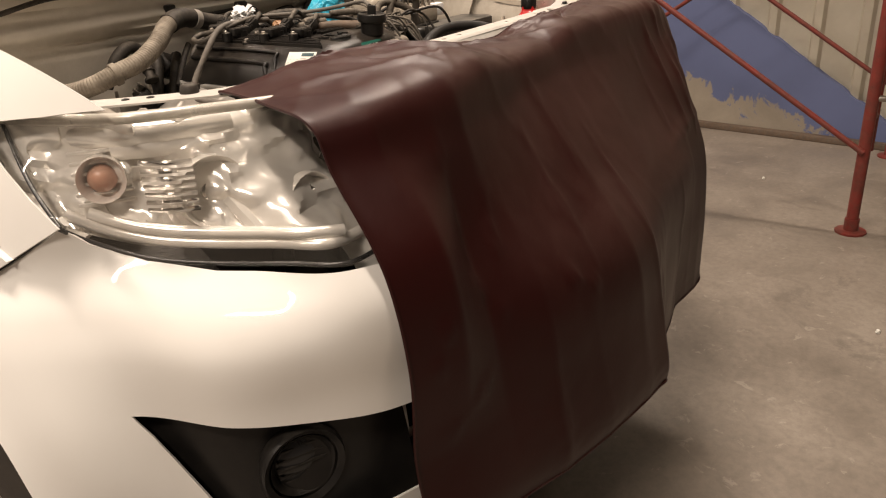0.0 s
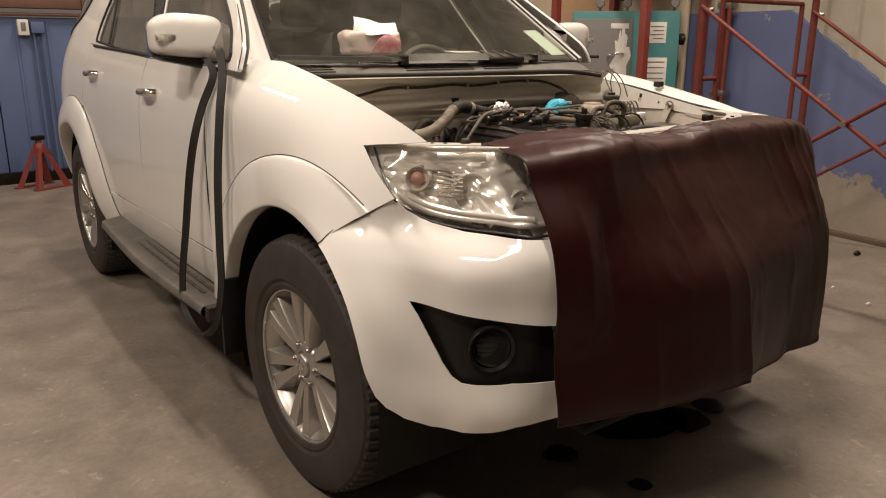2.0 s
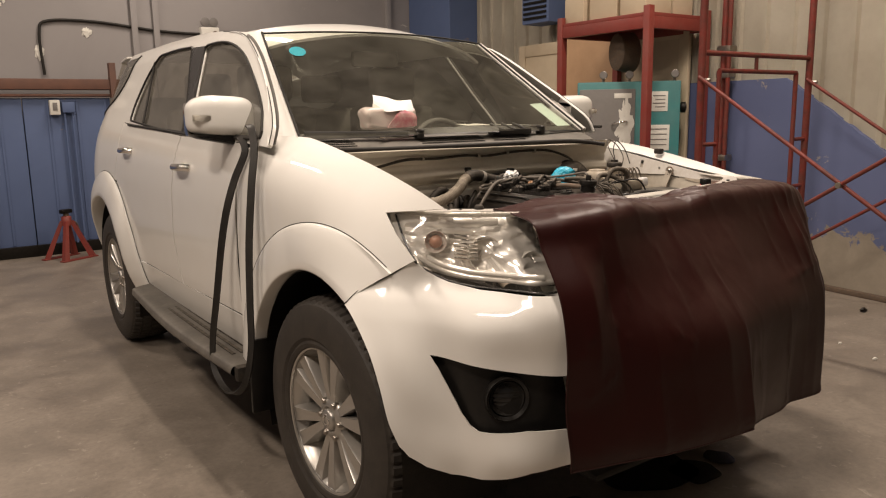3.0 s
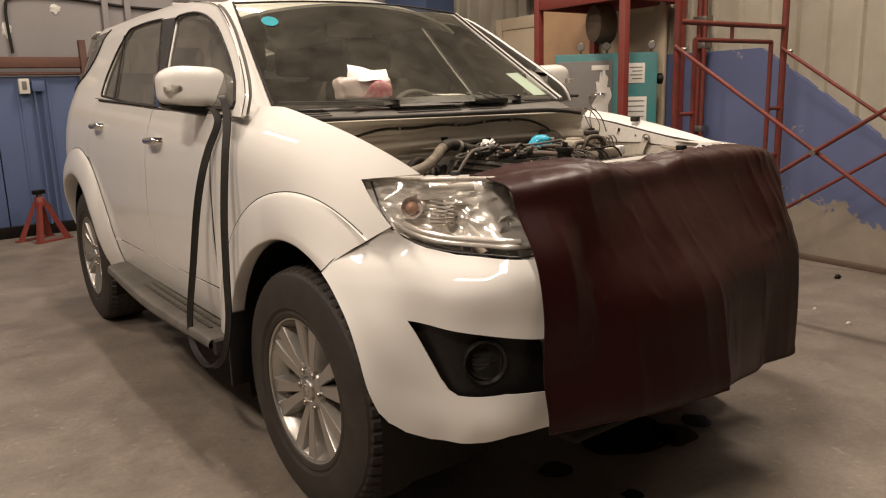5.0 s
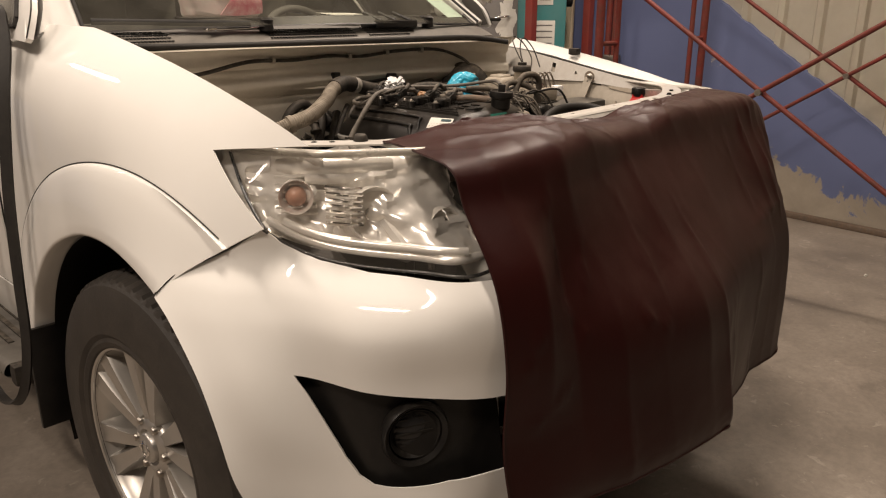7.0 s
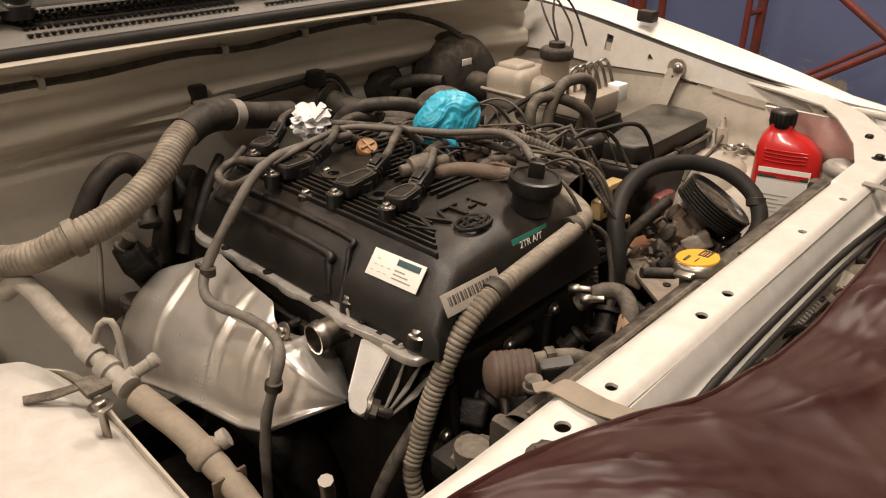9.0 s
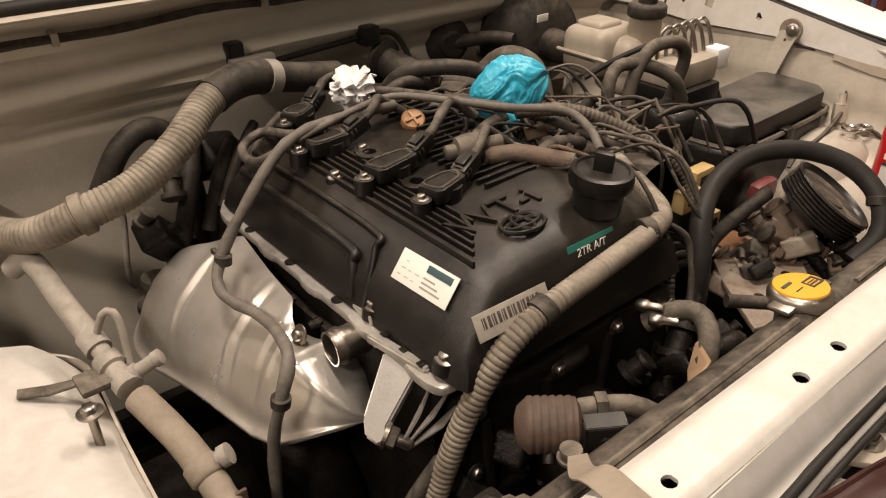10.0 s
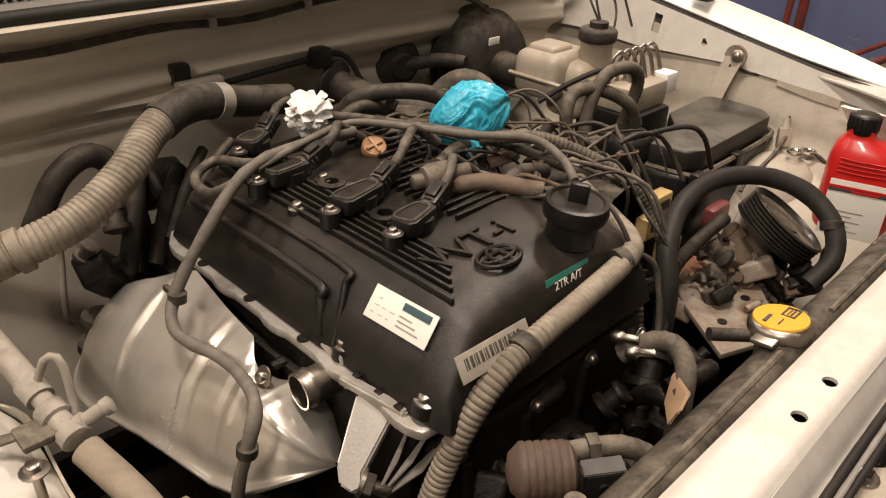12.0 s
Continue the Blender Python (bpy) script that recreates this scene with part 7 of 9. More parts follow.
# ignition coils
for i, ((tx, ty), (px, py), (lx, ly, lz)) in enumerate((((-0.029, 0.912), (0.040, 0.928), (0.112, 0.975, 1.062)), ((-0.044, 0.987), (0.036, 1.000), (0.120, 1.045, 1.074)), ((-0.060, 1.090), (0.013, 1.091), (0.068, 1.118, 1.070)), ((-0.033, 1.173), (0.024, 1.202), (0.085, 1.222, 1.066)))):
    yaw = math.atan2(py - ty, px - tx)
    m = Matrix.Translation((tx, ty, 1.040)) @ Matrix.Rotation(yaw, 4, "Z")
    ln = math.hypot(px - tx, py - ty)
    body = prism([(0.006, -0.012), (0.014, -0.0155), (ln - 0.020, -0.0125), (ln - 0.012, -0.009), (ln - 0.012, 0.009), (ln - 0.020, 0.0125), (0.014, 0.0155), (0.006, 0.012)], 0.017, 0.004, m)
    c = part("ignition_coil", merge(body, lathe([(0.017, -0.03), (0.017, 0.010)], 18, m @ Matrix.Translation((ln * 0.5, 0, 0))), lathe([(0.0105, -0.008), (0.0105, 0.009), (0.0065, 0.010), (0.0065, 0.004)], 16, m @ Matrix.Translation((-0.004, 0, 0)), False)), "black", car, "black ignition coil with its plug")
    rim = [m @ Vector((x, y, 0.0172)) for x, y in ((0.014, -0.011), (ln - 0.026, -0.0085), (ln - 0.022, 0.0), (ln - 0.026, 0.0085), (0.014, 0.011), (0.010, 0.0), (0.014, -0.011))]
    part("coil_rim", tube(rim, 0.0016, 6, step=0.006), "dusty", c)
    tilt = m @ Matrix.Translation((ln - 0.014, 0, 0.010)) @ Matrix.Rotation(radians(-24), 4, "Y")
    plug = part("coil_plug", merge(box(0.0, 0.030, -0.0095, 0.0095, -0.008, 0.010, 0.003, m=tilt), box(0.006, 0.022, -0.006, 0.006, 0.009, 0.014, 0.002, m=tilt)), "black", c)
    for k in range(3):
        ring = lathe([(0.0085, 0), (0.0110, 0.0008), (0.0110, 0.0032), (0.0085, 0.004)], 18, tilt @ Matrix.Translation((-0.004 + 0.006 * k, 0, 0.001)) @ Matrix.Rotation(radians(90), 4, "Y"))
        part("plug_ring", ring, "dusty", plug)
    bolt(m @ Vector((-0.004, 0.0, 0.009)), (0, 0, 1), 0.0048, "steel", c)
    lead = [tilt @ Vector((0.028, 0, 0.001)), tilt @ Vector((0.044, 0.001, 0.004)), (Vector((lx, ly, lz)) + tilt @ Vector((0.044, 0, 0.004))) / 2 + Vector((0, 0, 0.006)), Vector((lx, ly, lz)), Vector((lx + 0.03, ly - 0.006, lz - 0.022))]
    part("coil_lead", tube(lead, 0.0055, 10, wob=0.22), "wire", c)
for x, y in ((-0.002, 0.958), (0.004, 1.052)):
    part("coil_boss", lathe([(0.016, -0.01), (0.0155, 0.004), (0.012, 0.005), (0.008, 0.005), (0.0075, -0.006)], 20, Matrix.Translation((x, y, 1.037)), False), "cover", car, "open round boss on the valve cover")

# looms and hoses, front to back
line("wiring_loom", [(0.30, 0.95, 1.010), (0.255, 0.90, 1.008), (0.225, 0.838, 1.004), (0.195, 0.795, 1.006), (0.155, 0.772, 1.010), (0.071, 0.760, 1.008), (-0.012, 0.756, 0.998), (-0.055, 0.758, 0.980), (-0.085, 0.764, 0.94), (-0.107, 0.770, 0.89), (-0.130, 0.775, 0.82)], 0.0112, "hose", "beige corrugated wiring conduit", n=16, ribs=0.075, pitch=0.0058)
for p, q in (((0.140, 0.772, 1.010), (1, -0.25, 0)), ((-0.020, 0.757, 0.996), (0.8, 0.0, 0.25))):
    m = Matrix.Translation(p) @ Vector(q).to_track_quat("Z", "Y").to_matrix().to_4x4()
    part("loom_clamp", lathe([(0.012, -0.008), (0.0145, -0.007), (0.0145, 0.007), (0.012, 0.008)], 18, m), "dusty", car)
line("wiring_loom", [(-0.120, 0.775, 0.85), (-0.130, 0.775, 0.80), (-0.122, 0.760, 0.74), (-0.10, 0.75, 0.68)], 0.010, "hose", n=12, ribs=0.09, pitch=0.0078)
line("wiring_loom", [(-0.118, 0.780, 0.86), (-0.150, 0.790, 0.81), (-0.165, 0.80, 0.75), (-0.17, 0.79, 0.66)], 0.008, "wire", n=8)
line("sensor_hose", [(0.085, 1.115, 1.060), (-0.019, 1.107, 1.065), (-0.079, 1.091, 1.06), (-0.126, 1.085, 1.02), (-0.17, 1.091, 0.955), (-0.188, 1.061, 0.93), (-0.173, 0.995, 0.925), (-0.185, 0.926, 0.93), (-0.206, 0.907, 0.90), (-0.215, 0.923, 0.83), (-0.22, 0.93, 0.70)], 0.0064, "lead", "grey taped lead over the heat shield", n=12, wob=0.25)
for p, q in (((-0.170, 1.088, 0.952), (-0.15, 0, -1)), ((-0.207, 0.908, 0.895), (-0.1, 0.1, -1))):
    m = Matrix.Translation(p) @ Vector(q).to_track_quat("Z", "Y").to_matrix().to_4x4()
    part("lead_clip", merge(lathe([(0.0078, -0.006), (0.0098, -0.005), (0.0098, 0.005), (0.0078, 0.006)], 14, m), box(-0.026, -0.008, -0.003, 0.003, -0.003, 0.003, 0.001, m=m)), "dusty", car)
line("wiring_loom", [(-0.02, 1.10, 1.058), (-0.047, 1.132, 1.05), (-0.062, 1.178, 1.043), (-0.096, 1.165, 1.036), (-0.104, 1.120, 1.036), (-0.086, 1.098, 1.050)], 0.0058, "wire", "", n=8)
line("wiring_loom", [(-0.06, 1.095, 1.06), (0.023, 1.108, 1.070), (0.090, 1.120, 1.068), (0.128, 1.060, 1.070), (0.148, 0.985, 1.078), (0.167, 0.915, 1.09), (0.133, 0.850, 1.098), (0.110, 0.815, 1.092)], 0.0044, "lead", "thin taped lead over the valve cover", n=8)
line("wiring_loom", [(0.05, 1.20, 1.06), (0.10, 1.16, 1.062), (0.15, 1.08, 1.06), (0.20, 1.0, 1.055), (0.25, 0.94, 1.03), (0.29, 0.90, 1.01)], 0.0062, "wire", "dusty taped main loom behind the coils", n=10, wob=0.15)
line("wiring_loom", [(0.17, 0.99, 1.065), (0.22, 0.96, 1.065), (0.26, 0.93, 1.05), (0.30, 0.88, 1.02), (0.32, 0.84, 0.98), (0.30, 0.80, 0.93), (0.27, 0.78, 0.88)], 0.0078, "grey_hose", "", n=12, ribs=0.06, pitch=0.006)
rnd = random.Random(21)
for i in range(64):
    a = Vector((rnd.uniform(0.10, 0.35), rnd.uniform(0.88, 1.20), rnd.uniform(1.015, 1.045)))
    b = a + Vector((rnd.uniform(-0.02, 0.10), rnd.uniform(-0.12, 0.02), rnd.uniform(-0.03, 0.01)))
    c = (a + b) / 2 + Vector((rnd.uniform(-0.02, 0.03), rnd.uniform(-0.02, 0.03), rnd.uniform(0.0, 0.022)))
    line("wiring_lead", [a, c, b, b + Vector((rnd.uniform(-0.02, 0.03), rnd.uniform(-0.05, 0), -0.05))], rnd.uniform(0.0014, 0.0036), ("wire", "rubber", "grey_hose", "rusty", "strip")[i % 5], n=7)
for i in range(60):
    x, y, z = rnd.uniform(0.10, 0.38), rnd.uniform(0.86, 1.24), rnd.uniform(0.985, 1.035)
    if x < 0.2 and y < 0.95:
        x += 0.12
    w = rnd.uniform(0.006, 0.017)
    m = Matrix.Translation((x, y, z)) @ Euler((rnd.random(), rnd.random(), rnd.random() * 3)).to_matrix().to_4x4()
    part("connector", lump(m, w * 0.85, i), ("dusty", "wire", "black", "rusty")[i % 4], car)
part("intake_manifold", loft([[(0.22, y, 0.93) for y in (0.86, 1.0, 1.15, 1.28)], [(0.25, y, 1.0) for y in (0.86, 1.0, 1.15, 1.28)], [(0.31, y, 1.01) for y in (0.86, 1.0, 1.15, 1.28)], [(0.36, y, 0.96) for y in (0.86, 1.0, 1.15, 1.28)], [(0.37, y, 0.85) for y in (0.86, 1.0, 1.15, 1.28)]], 20, 16), "dusty", car, "dusty intake manifold")
for i in range(4):
    y = 0.93 + 0.095 * i
    line("injector_stub", [(0.14, y, 1.030), (0.18, y + 0.005, 1.040), (0.23, y + 0.01, 1.025)], 0.0095, "dusty", n=10)
line("fuel_rail", [(0.085, 0.950, 1.046), (0.119, 0.930, 1.048), (0.150, 0.885, 1.044)], 0.010, "rusty", "rusty brown vacuum stub by the filler cap", n=12)
part("stub_end", lathe([(0.0105, 0), (0.0105, 0.010), (0.004, 0.012)], 12, along((0.147, 0.890, 1.044), (0.165, 0.865, 1.042))), "grey_hose", car)
part("boost_valve", lathe([(0.006, -0.012), (0.0085, -0.010), (0.0085, 0.0), (0.014, 0.002), (0.0165, 0.010), (0.0165, 0.030), (0.013, 0.036), (0.009, 0.038), (0.009, 0.054)], 20, along((0.062, 0.972, 1.052), (0.118, 0.952, 1.056))), "grey_hose", car, "dusty round vacuum valve")
dip = along((0.094, 1.090, 1.040), (0.084, 1.070, 1.075))
dc = part("dip_cap", lathe([(0.011, -0.05), (0.0115, 0), (0.0150, 0.002), (0.0150, 0.010), (0.0135, 0.012), (0.0115, 0.0105), (0.003, 0.011)], 18, dip), "brown_cap", car, "orange-brown round cap")
for a in (0.4, 1.97):
    part("cap_grip", box(-0.011, 0.011, -0.0016, 0.0016, 0.010, 0.014, 0.001, m=dip @ Matrix.Rotation(a, 4, "Z")), "brown_cap", dc)
line("breather_hose", [(0.17, 1.27, 1.0), (0.19, 1.24, 1.045), (0.24, 1.20, 1.055), (0.29, 1.17, 1.04), (0.31, 1.13, 1.0)], 0.0115, "rubber", "black breather hose", n=12)

# large pipes at the bulkhead
line("air_hose", [(-0.385, 1.395, 0.950), (-0.345, 1.31, 0.952), (-0.315, 1.245, 0.968), (-0.262, 1.218, 0.990), (-0.207, 1.215, 1.005), (-0.146, 1.228, 1.035), (-0.098, 1.258, 1.060), (-0.055, 1.278, 1.072), (-0.020, 1.284, 1.075)], 0.0200, "hose", "thick beige corrugated hose from the bulkhead", n=20, ribs=0.045, pitch=0.0060)
m = along((-0.385, 1.40, 0.950), (-0.36, 1.34, 0.951))
part("hose_grommet", lathe([(0.062, -0.01), (0.064, 0.0), (0.058, 0.008), (0.040, 0.012), (0.034, 0.03), (0.026, 0.034)], 28, m), "rubber", car, "round dark grommet on the bulkhead")
part("hose_band", lathe([(0.021, -0.008), (0.0245, -0.006), (0.0245, 0.006), (0.021, 0.008)], 20, along((-0.268, 1.221, 0.987), (-0.24, 1.214, 0.995))), "hose", car)
line("air_pipe", [(-0.030, 1.282, 1.075), (0.019, 1.295, 1.064), (0.060, 1.302, 1.053), (0.105, 1.308, 1.044), (0.125, 1.310, 1.040)], 0.0205, "rubber", "dark rubber pipe along the bulkhead", n=16)
part("pipe_band", lathe([(0.0205, -0.010), (0.0240, -0.009), (0.0240, 0.009), (0.0205, 0.010)], 20, along((0.010, 1.292, 1.066), (0.05, 1.301, 1.055))), "tape", car)
part("pipe_boot", tube([(-0.080, 1.268, 1.066), (-0.052, 1.279, 1.073), (-0.020, 1.285, 1.074), (0.012, 1.293, 1.066)], 0.0228, 20), "rubber", car, "dark rubber boot on the corrugated hose")
part("silver_tape", box(-0.015, 0.05, 1.340, 1.358, 1.058, 1.080, 0.004), "tape", car, "strip of dull silver tape")
part("pipe_clip", box(-0.012, 0.012, 1.355, 1.375, 1.070, 1.100, 0.005), "black", car)
line("brake_pipe", [(0.03, 1.365, 1.060), (0.118, 1.372, 1.062), (0.215, 1.374, 1.066), (0.262, 1.372, 1.066), (0.285, 1.366, 1.045), (0.298, 1.355, 1.005)], 0.0045, "strip", n=8)
part("pipe_clip", box(0.205, 0.235, 1.350, 1.380, 1.055, 1.085, 0.006), "black", car)
for p, q, r in (((0.245, 1.37, 1.025), (0.27, 1.27, 1.005), 0.024), ((0.27, 1.37, 0.97), (0.33, 1.26, 0.985), 0.022)):
    g = part("heater_stub", lathe([(r * 1.5, 0.0), (r * 1.5, 0.008), (r, 0.014), (r, 0.10)], 20, along(p, q)), "rubber", car)
line("heater_hose", [(0.265, 1.30, 1.01), (0.31, 1.24, 1.0), (0.33, 1.18, 0.98)], 0.020, "rubber", n=12)
part("bulkhead_grommet", lathe([(0.040, 0), (0.042, 0.006), (0.034, 0.014), (0.022, 0.018), (0.020, 0.03)], 26, along((0.405, 1.40, 1.020), (0.39, 1.34, 1.018))), "rubber", car, "round rubber grommet on the bulkhead")
line("heater_hose", [(0.405, 1.38, 1.02), (0.45, 1.34, 1.03), (0.47, 1.30, 1.03)], 0.012, "rubber", n=10)
line("heater_hose", [(0.37, 1.30, 0.93), (0.375, 1.27, 1.0), (0.40, 1.24, 1.03), (0.43, 1.21, 1.01), (0.43, 1.18, 0.95)], 0.017, "grey_hose", "curved grey heater hose", n=12)
line("air_hose", [(-0.218, 1.352, 0.940), (-0.208, 1.345, 0.962), (-0.182, 1.340, 1.002), (-0.146, 1.340, 1.020), (-0.118, 1.340, 1.000), (-0.108, 1.32, 0.945), (-0.11, 1.30, 0.86)], 0.0150, "rubber", "black looped hose on the bulkhead", n=16)
line("thin_pipe", [(-0.192, 1.36, 0.925), (-0.196, 1.355, 0.890), (-0.204, 1.352, 0.845), (-0.207, 1.355, 0.805), (-0.200, 1.362, 0.79)], 0.0042, "pipe", "slim beige pipe on the bulkhead", n=8)
for a, b, c, r in (((-0.05, 1.30, 0.99), (-0.085, 1.27, 0.965), (-0.12, 1.25, 0.90), 0.010), ((-0.02, 1.29, 1.01), (-0.06, 1.262, 0.985), (-0.10, 1.245, 0.93), 0.007), ((-0.10, 1.31, 1.0), (-0.12, 1.285, 0.96), (-0.15, 1.27, 0.89), 0.012), ((0.01, 1.27, 1.02), (-0.04, 1.245, 1.0), (-0.075, 1.235, 0.95), 0.006)):
    line("breather_hose", [a, b, c], r, "rubber", n=10)
rnd = random.Random(31)
for i in range(16):
    x, y, z = rnd.uniform(-0.20, -0.04), rnd.uniform(1.25, 1.33), rnd.uniform(0.74, 0.97)
    w = rnd.uniform(0.015, 0.045)
    m = Matrix.Translation((x, y, z)) @ Euler((rnd.random(), rnd.random(), rnd.random() * 3)).to_matrix().to_4x4()
    part("gearbox_casting", lump(m, w * 0.85, i), ("dusty", "deep", "wire")[i % 3], car)

# brake servo, fluid tanks, pump block
part("brake_servo", lathe([(0.04, -0.02), (0.086, 0.0), (0.092, 0.006), (0.092, 0.016), (0.088, 0.020), (0.090, 0.045), (0.076, 0.075), (0.042, 0.090), (0.028, 0.094), (0.026, 0.16)], 40, along((0.565, 1.385, 1.01), (0.548, 1.25, 1.01))), "dusty", car, "round black brake servo")
part("servo_label", box(0.495, 0.520, 1.272, 1.274, 1.060, 1.072, 0.0005), "paper", car)
tankm = part("fluid_tank", merge(box(0.515, 0.625, 1.150, 1.240, 0.985, 1.062, 0.026, 6), box(0.545, 0.635, 1.115, 1.195, 0.955, 1.050, 0.028, 6), box(0.535, 0.590, 1.17, 1.225, 1.050, 1.070, 0.009, 3)), "milky", car, "milky white fluid tank")
part("tank_seam", tube([(0.513, 1.24, 1.022), (0.513, 1.148, 1.022), (0.543, 1.113, 1.010), (0.635, 1.113, 1.010)], 0.0035, 6), "milky", tankm)
nk = Matrix.Translation((0.600, 1.135, 1.05))
part("tank_neck", lathe([(0.026, -0.03), (0.026, 0.030), (0.029, 0.033)], 22, nk), "milky", tankm, "brownish stained neck")
part("tank_cap", lathe([(0.029, 0.030), (0.031, 0.033), (0.031, 0.046), (0.027, 0.050), (0.015, 0.051), (0.015, 0.060), (0.003, 0.061)], 24, nk), "dusty", tankm, "black screw cap")
line("level_wire", [(0.60, 1.135, 1.108), (0.60, 1.17, 1.16), (0.64, 1.21, 1.19), (0.68, 1.20, 1.17), (0.68, 1.16, 1.12), (0.65, 1.14, 1.08)], 0.0022, "wire", n=6)
line("level_wire", [(0.61, 1.14, 1.108), (0.63, 1.17, 1.15), (0.67, 1.19, 1.185), (0.70, 1.17, 1.15), (0.69, 1.13, 1.09)], 0.0022, "strip", n=6)
line("thin_pipe", [(0.48, 1.15, 1.0), (0.52, 1.12, 1.03), (0.57, 1.09, 1.05), (0.63, 1.07, 1.04)], 0.0045, "strip", n=7)
pump = part("pump_block", box(0.56, 0.66, 1.03, 1.12, 0.99, 1.030, 0.006), "milky", car, "pale brake pump block with pipes")
part("pump_motor", box(0.555, 0.665, 1.02, 1.13, 0.90, 0.99, 0.01), "black", pump)
for i in range(5):
    x = 0.565 + 0.022 * i
    line("brake_pipe", [(x, 1.08, 1.028), (x, 1.08, 1.065), (x + 0.012, 1.075, 1.078), (x + 0.026, 1.07, 1.065), (x + 0.030, 1.06, 1.03)], 0.0032, "steel", n=7)
part("white_plug", box(0.665, 0.700, 1.035, 1.065, 1.0, 1.035, 0.006), "tissue", car)
line("coolant_hose", [(0.389, 1.016, 0.97), (0.378, 1.022, 1.035), (0.405, 1.030, 1.062), (0.450, 1.018, 1.058), (0.49, 0.995, 1.035), (0.51, 0.99, 1.0)], 0.0092, "grey_hose", "dusty looped hose", n=12)
line("coolant_hose", [(0.418, 1.012, 0.97), (0.425, 1.020, 1.03), (0.455, 1.018, 1.078), (0.505, 1.010, 1.082), (0.535, 1.012, 1.055), (0.533, 1.02, 1.01), (0.53, 1.03, 0.97)], 0.0095, "grey_hose", "dusty looped hose", n=12)
part("vacuum_valve", merge(lathe([(0.035, 0), (0.040, 0.01), (0.040, 0.05), (0.030, 0.06)], 20, Matrix.Translation((0.505, 1.0, 0.93))), box(0.46, 0.55, 0.96, 1.04, 0.87, 0.94, 0.01)), "black", car)

# fuse box
fuse = part("fuse_box", prism([(0.455, 0.945), (0.470, 0.885), (0.500, 0.868), (0.715, 0.872), (0.74, 0.895), (0.745, 0.985), (0.725, 1.0), (0.60, 0.995), (0.56, 0.965)], 0.10, 0.008, Matrix.Translation((0, 0, 0.865))), "black", car, "black fuse box with a dusty lid")
part("fuse_lid", prism([(0.468, 0.940), (0.480, 0.888), (0.505, 0.873), (0.712, 0.877), (0.735, 0.898), (0.740, 0.980), (0.722, 0.995), (0.603, 0.990), (0.565, 0.960)], 0.032, 0.006, Matrix.Translation((0, 0, 0.967))), "lid", fuse, "black fuse box lid with dust")
part("lid_seam", tube([(0.468, 0.940, 0.966), (0.478, 0.884, 0.966), (0.505, 0.869, 0.966), (0.715, 0.873, 0.966), (0.742, 0.897, 0.966)], 0.004, 6), "grey_hose", fuse)
for x in (0.485, 0.60):
    part("lid_latch", box(x - 0.012, x + 0.012, 0.862, 0.876, 0.950, 0.972, 0.003), "black", fuse)
part("battery_tray", box(0.46, 0.74, 0.88, 1.0, 0.72, 0.866, 0.01), "deep", car)
stay = part("fuse_stay", loft([[(0.730, 0.997, 0.96), (0.728, 0.990, 0.995), (0.742, 0.990, 1.035), (0.750, 0.985, 1.062)], [(0.730, 0.972, 0.96), (0.730, 0.968, 0.995), (0.745, 0.962, 1.035), (0.754, 0.956, 1.062)]], 10, 3, 0.003), "bay_paint", car, "beige stay bracket")
part("stay_eye", lathe([(0.018, -0.003), (0.018, 0.003), (0.008, 0.004)], 18, Matrix.Translation((0.752, 0.970, 1.064)) @ Matrix.Rotation(radians(90), 4, "Y")), "pump_plate", stay)
bolt((0.748, 0.966, 1.066), (-1, -0.2, 0.2), 0.006, "steel", stay)
line("sensor_lead", [(0.745, 0.975, 1.050), (0.765, 0.945, 1.040), (0.772, 0.900, 1.030), (0.766, 0.872, 1.010), (0.752, 0.862, 0.985), (0.738, 0.858, 0.968)], 0.0026, "wire", "thin sensor lead along the inner wing", n=7)
line("sensor_lead", [(0.735, 0.855, 0.965), (0.690, 0.850, 0.950), (0.640, 0.845, 0.945), (0.590, 0.840, 0.945), (0.565, 0.838, 0.930)], 0.0030, "grey_hose", n=7)
plug = part("wheel_sensor", merge(box(-0.010, 0.010, -0.007, 0.007, 0.0, 0.030, 0.003, m=along((0.735, 0.856, 0.948), (0.742, 0.862, 0.985))), lathe([(0.008, 0.028), (0.006, 0.032), (0.005, 0.045)], 12, along((0.735, 0.856, 0.948), (0.742, 0.862, 0.985)))), "milky", car, "pale sensor plug on the inner wing")
for x, y in ((0.705, 0.825), (0.722, 0.812)):
    part("pipe_eye", tube([Vector((x + 0.010 * math.cos(t * 0.7), y + 0.010 * math.sin(t * 0.7), 0.957)) for t in range(10)], 0.0028, 6, step=0.004), "steel", car)
line("sensor_lead", [(0.725, 0.815, 0.957), (0.735, 0.790, 0.945), (0.735, 0.765, 0.915), (0.728, 0.750, 0.88)], 0.0034, "wire", n=6)
part("suspension_cap", lathe([(0.085, -0.10), (0.072, -0.02), (0.058, 0.022), (0.044, 0.036), (0.020, 0.040), (0.003, 0.040)], 32, Matrix.Translation((0.690, 0.845, 0.905))), "bay_paint", car, "dusty domed suspension tower")
for x, y, z, s in ((0.398, 0.876, 0.955, 0.02), (0.335, 0.850, 0.955, 0.018), (0.345, 0.825, 0.93, 0.018)):
    g = part("gold_clip", box(x - s, x + s, y - s * 0.5, y + s * 0.5, z - s, z + s * 0.6, 0.003), "brass", car, "yellowed metal clip")
    # slot drawn as a dark block, its shade in the colour
    part("clip_slot", box(x - s * 0.5, x + s * 0.5, y - s * 0.6, y - s * 0.52, z - s * 0.4, z + s * 0.2), "deep", g)
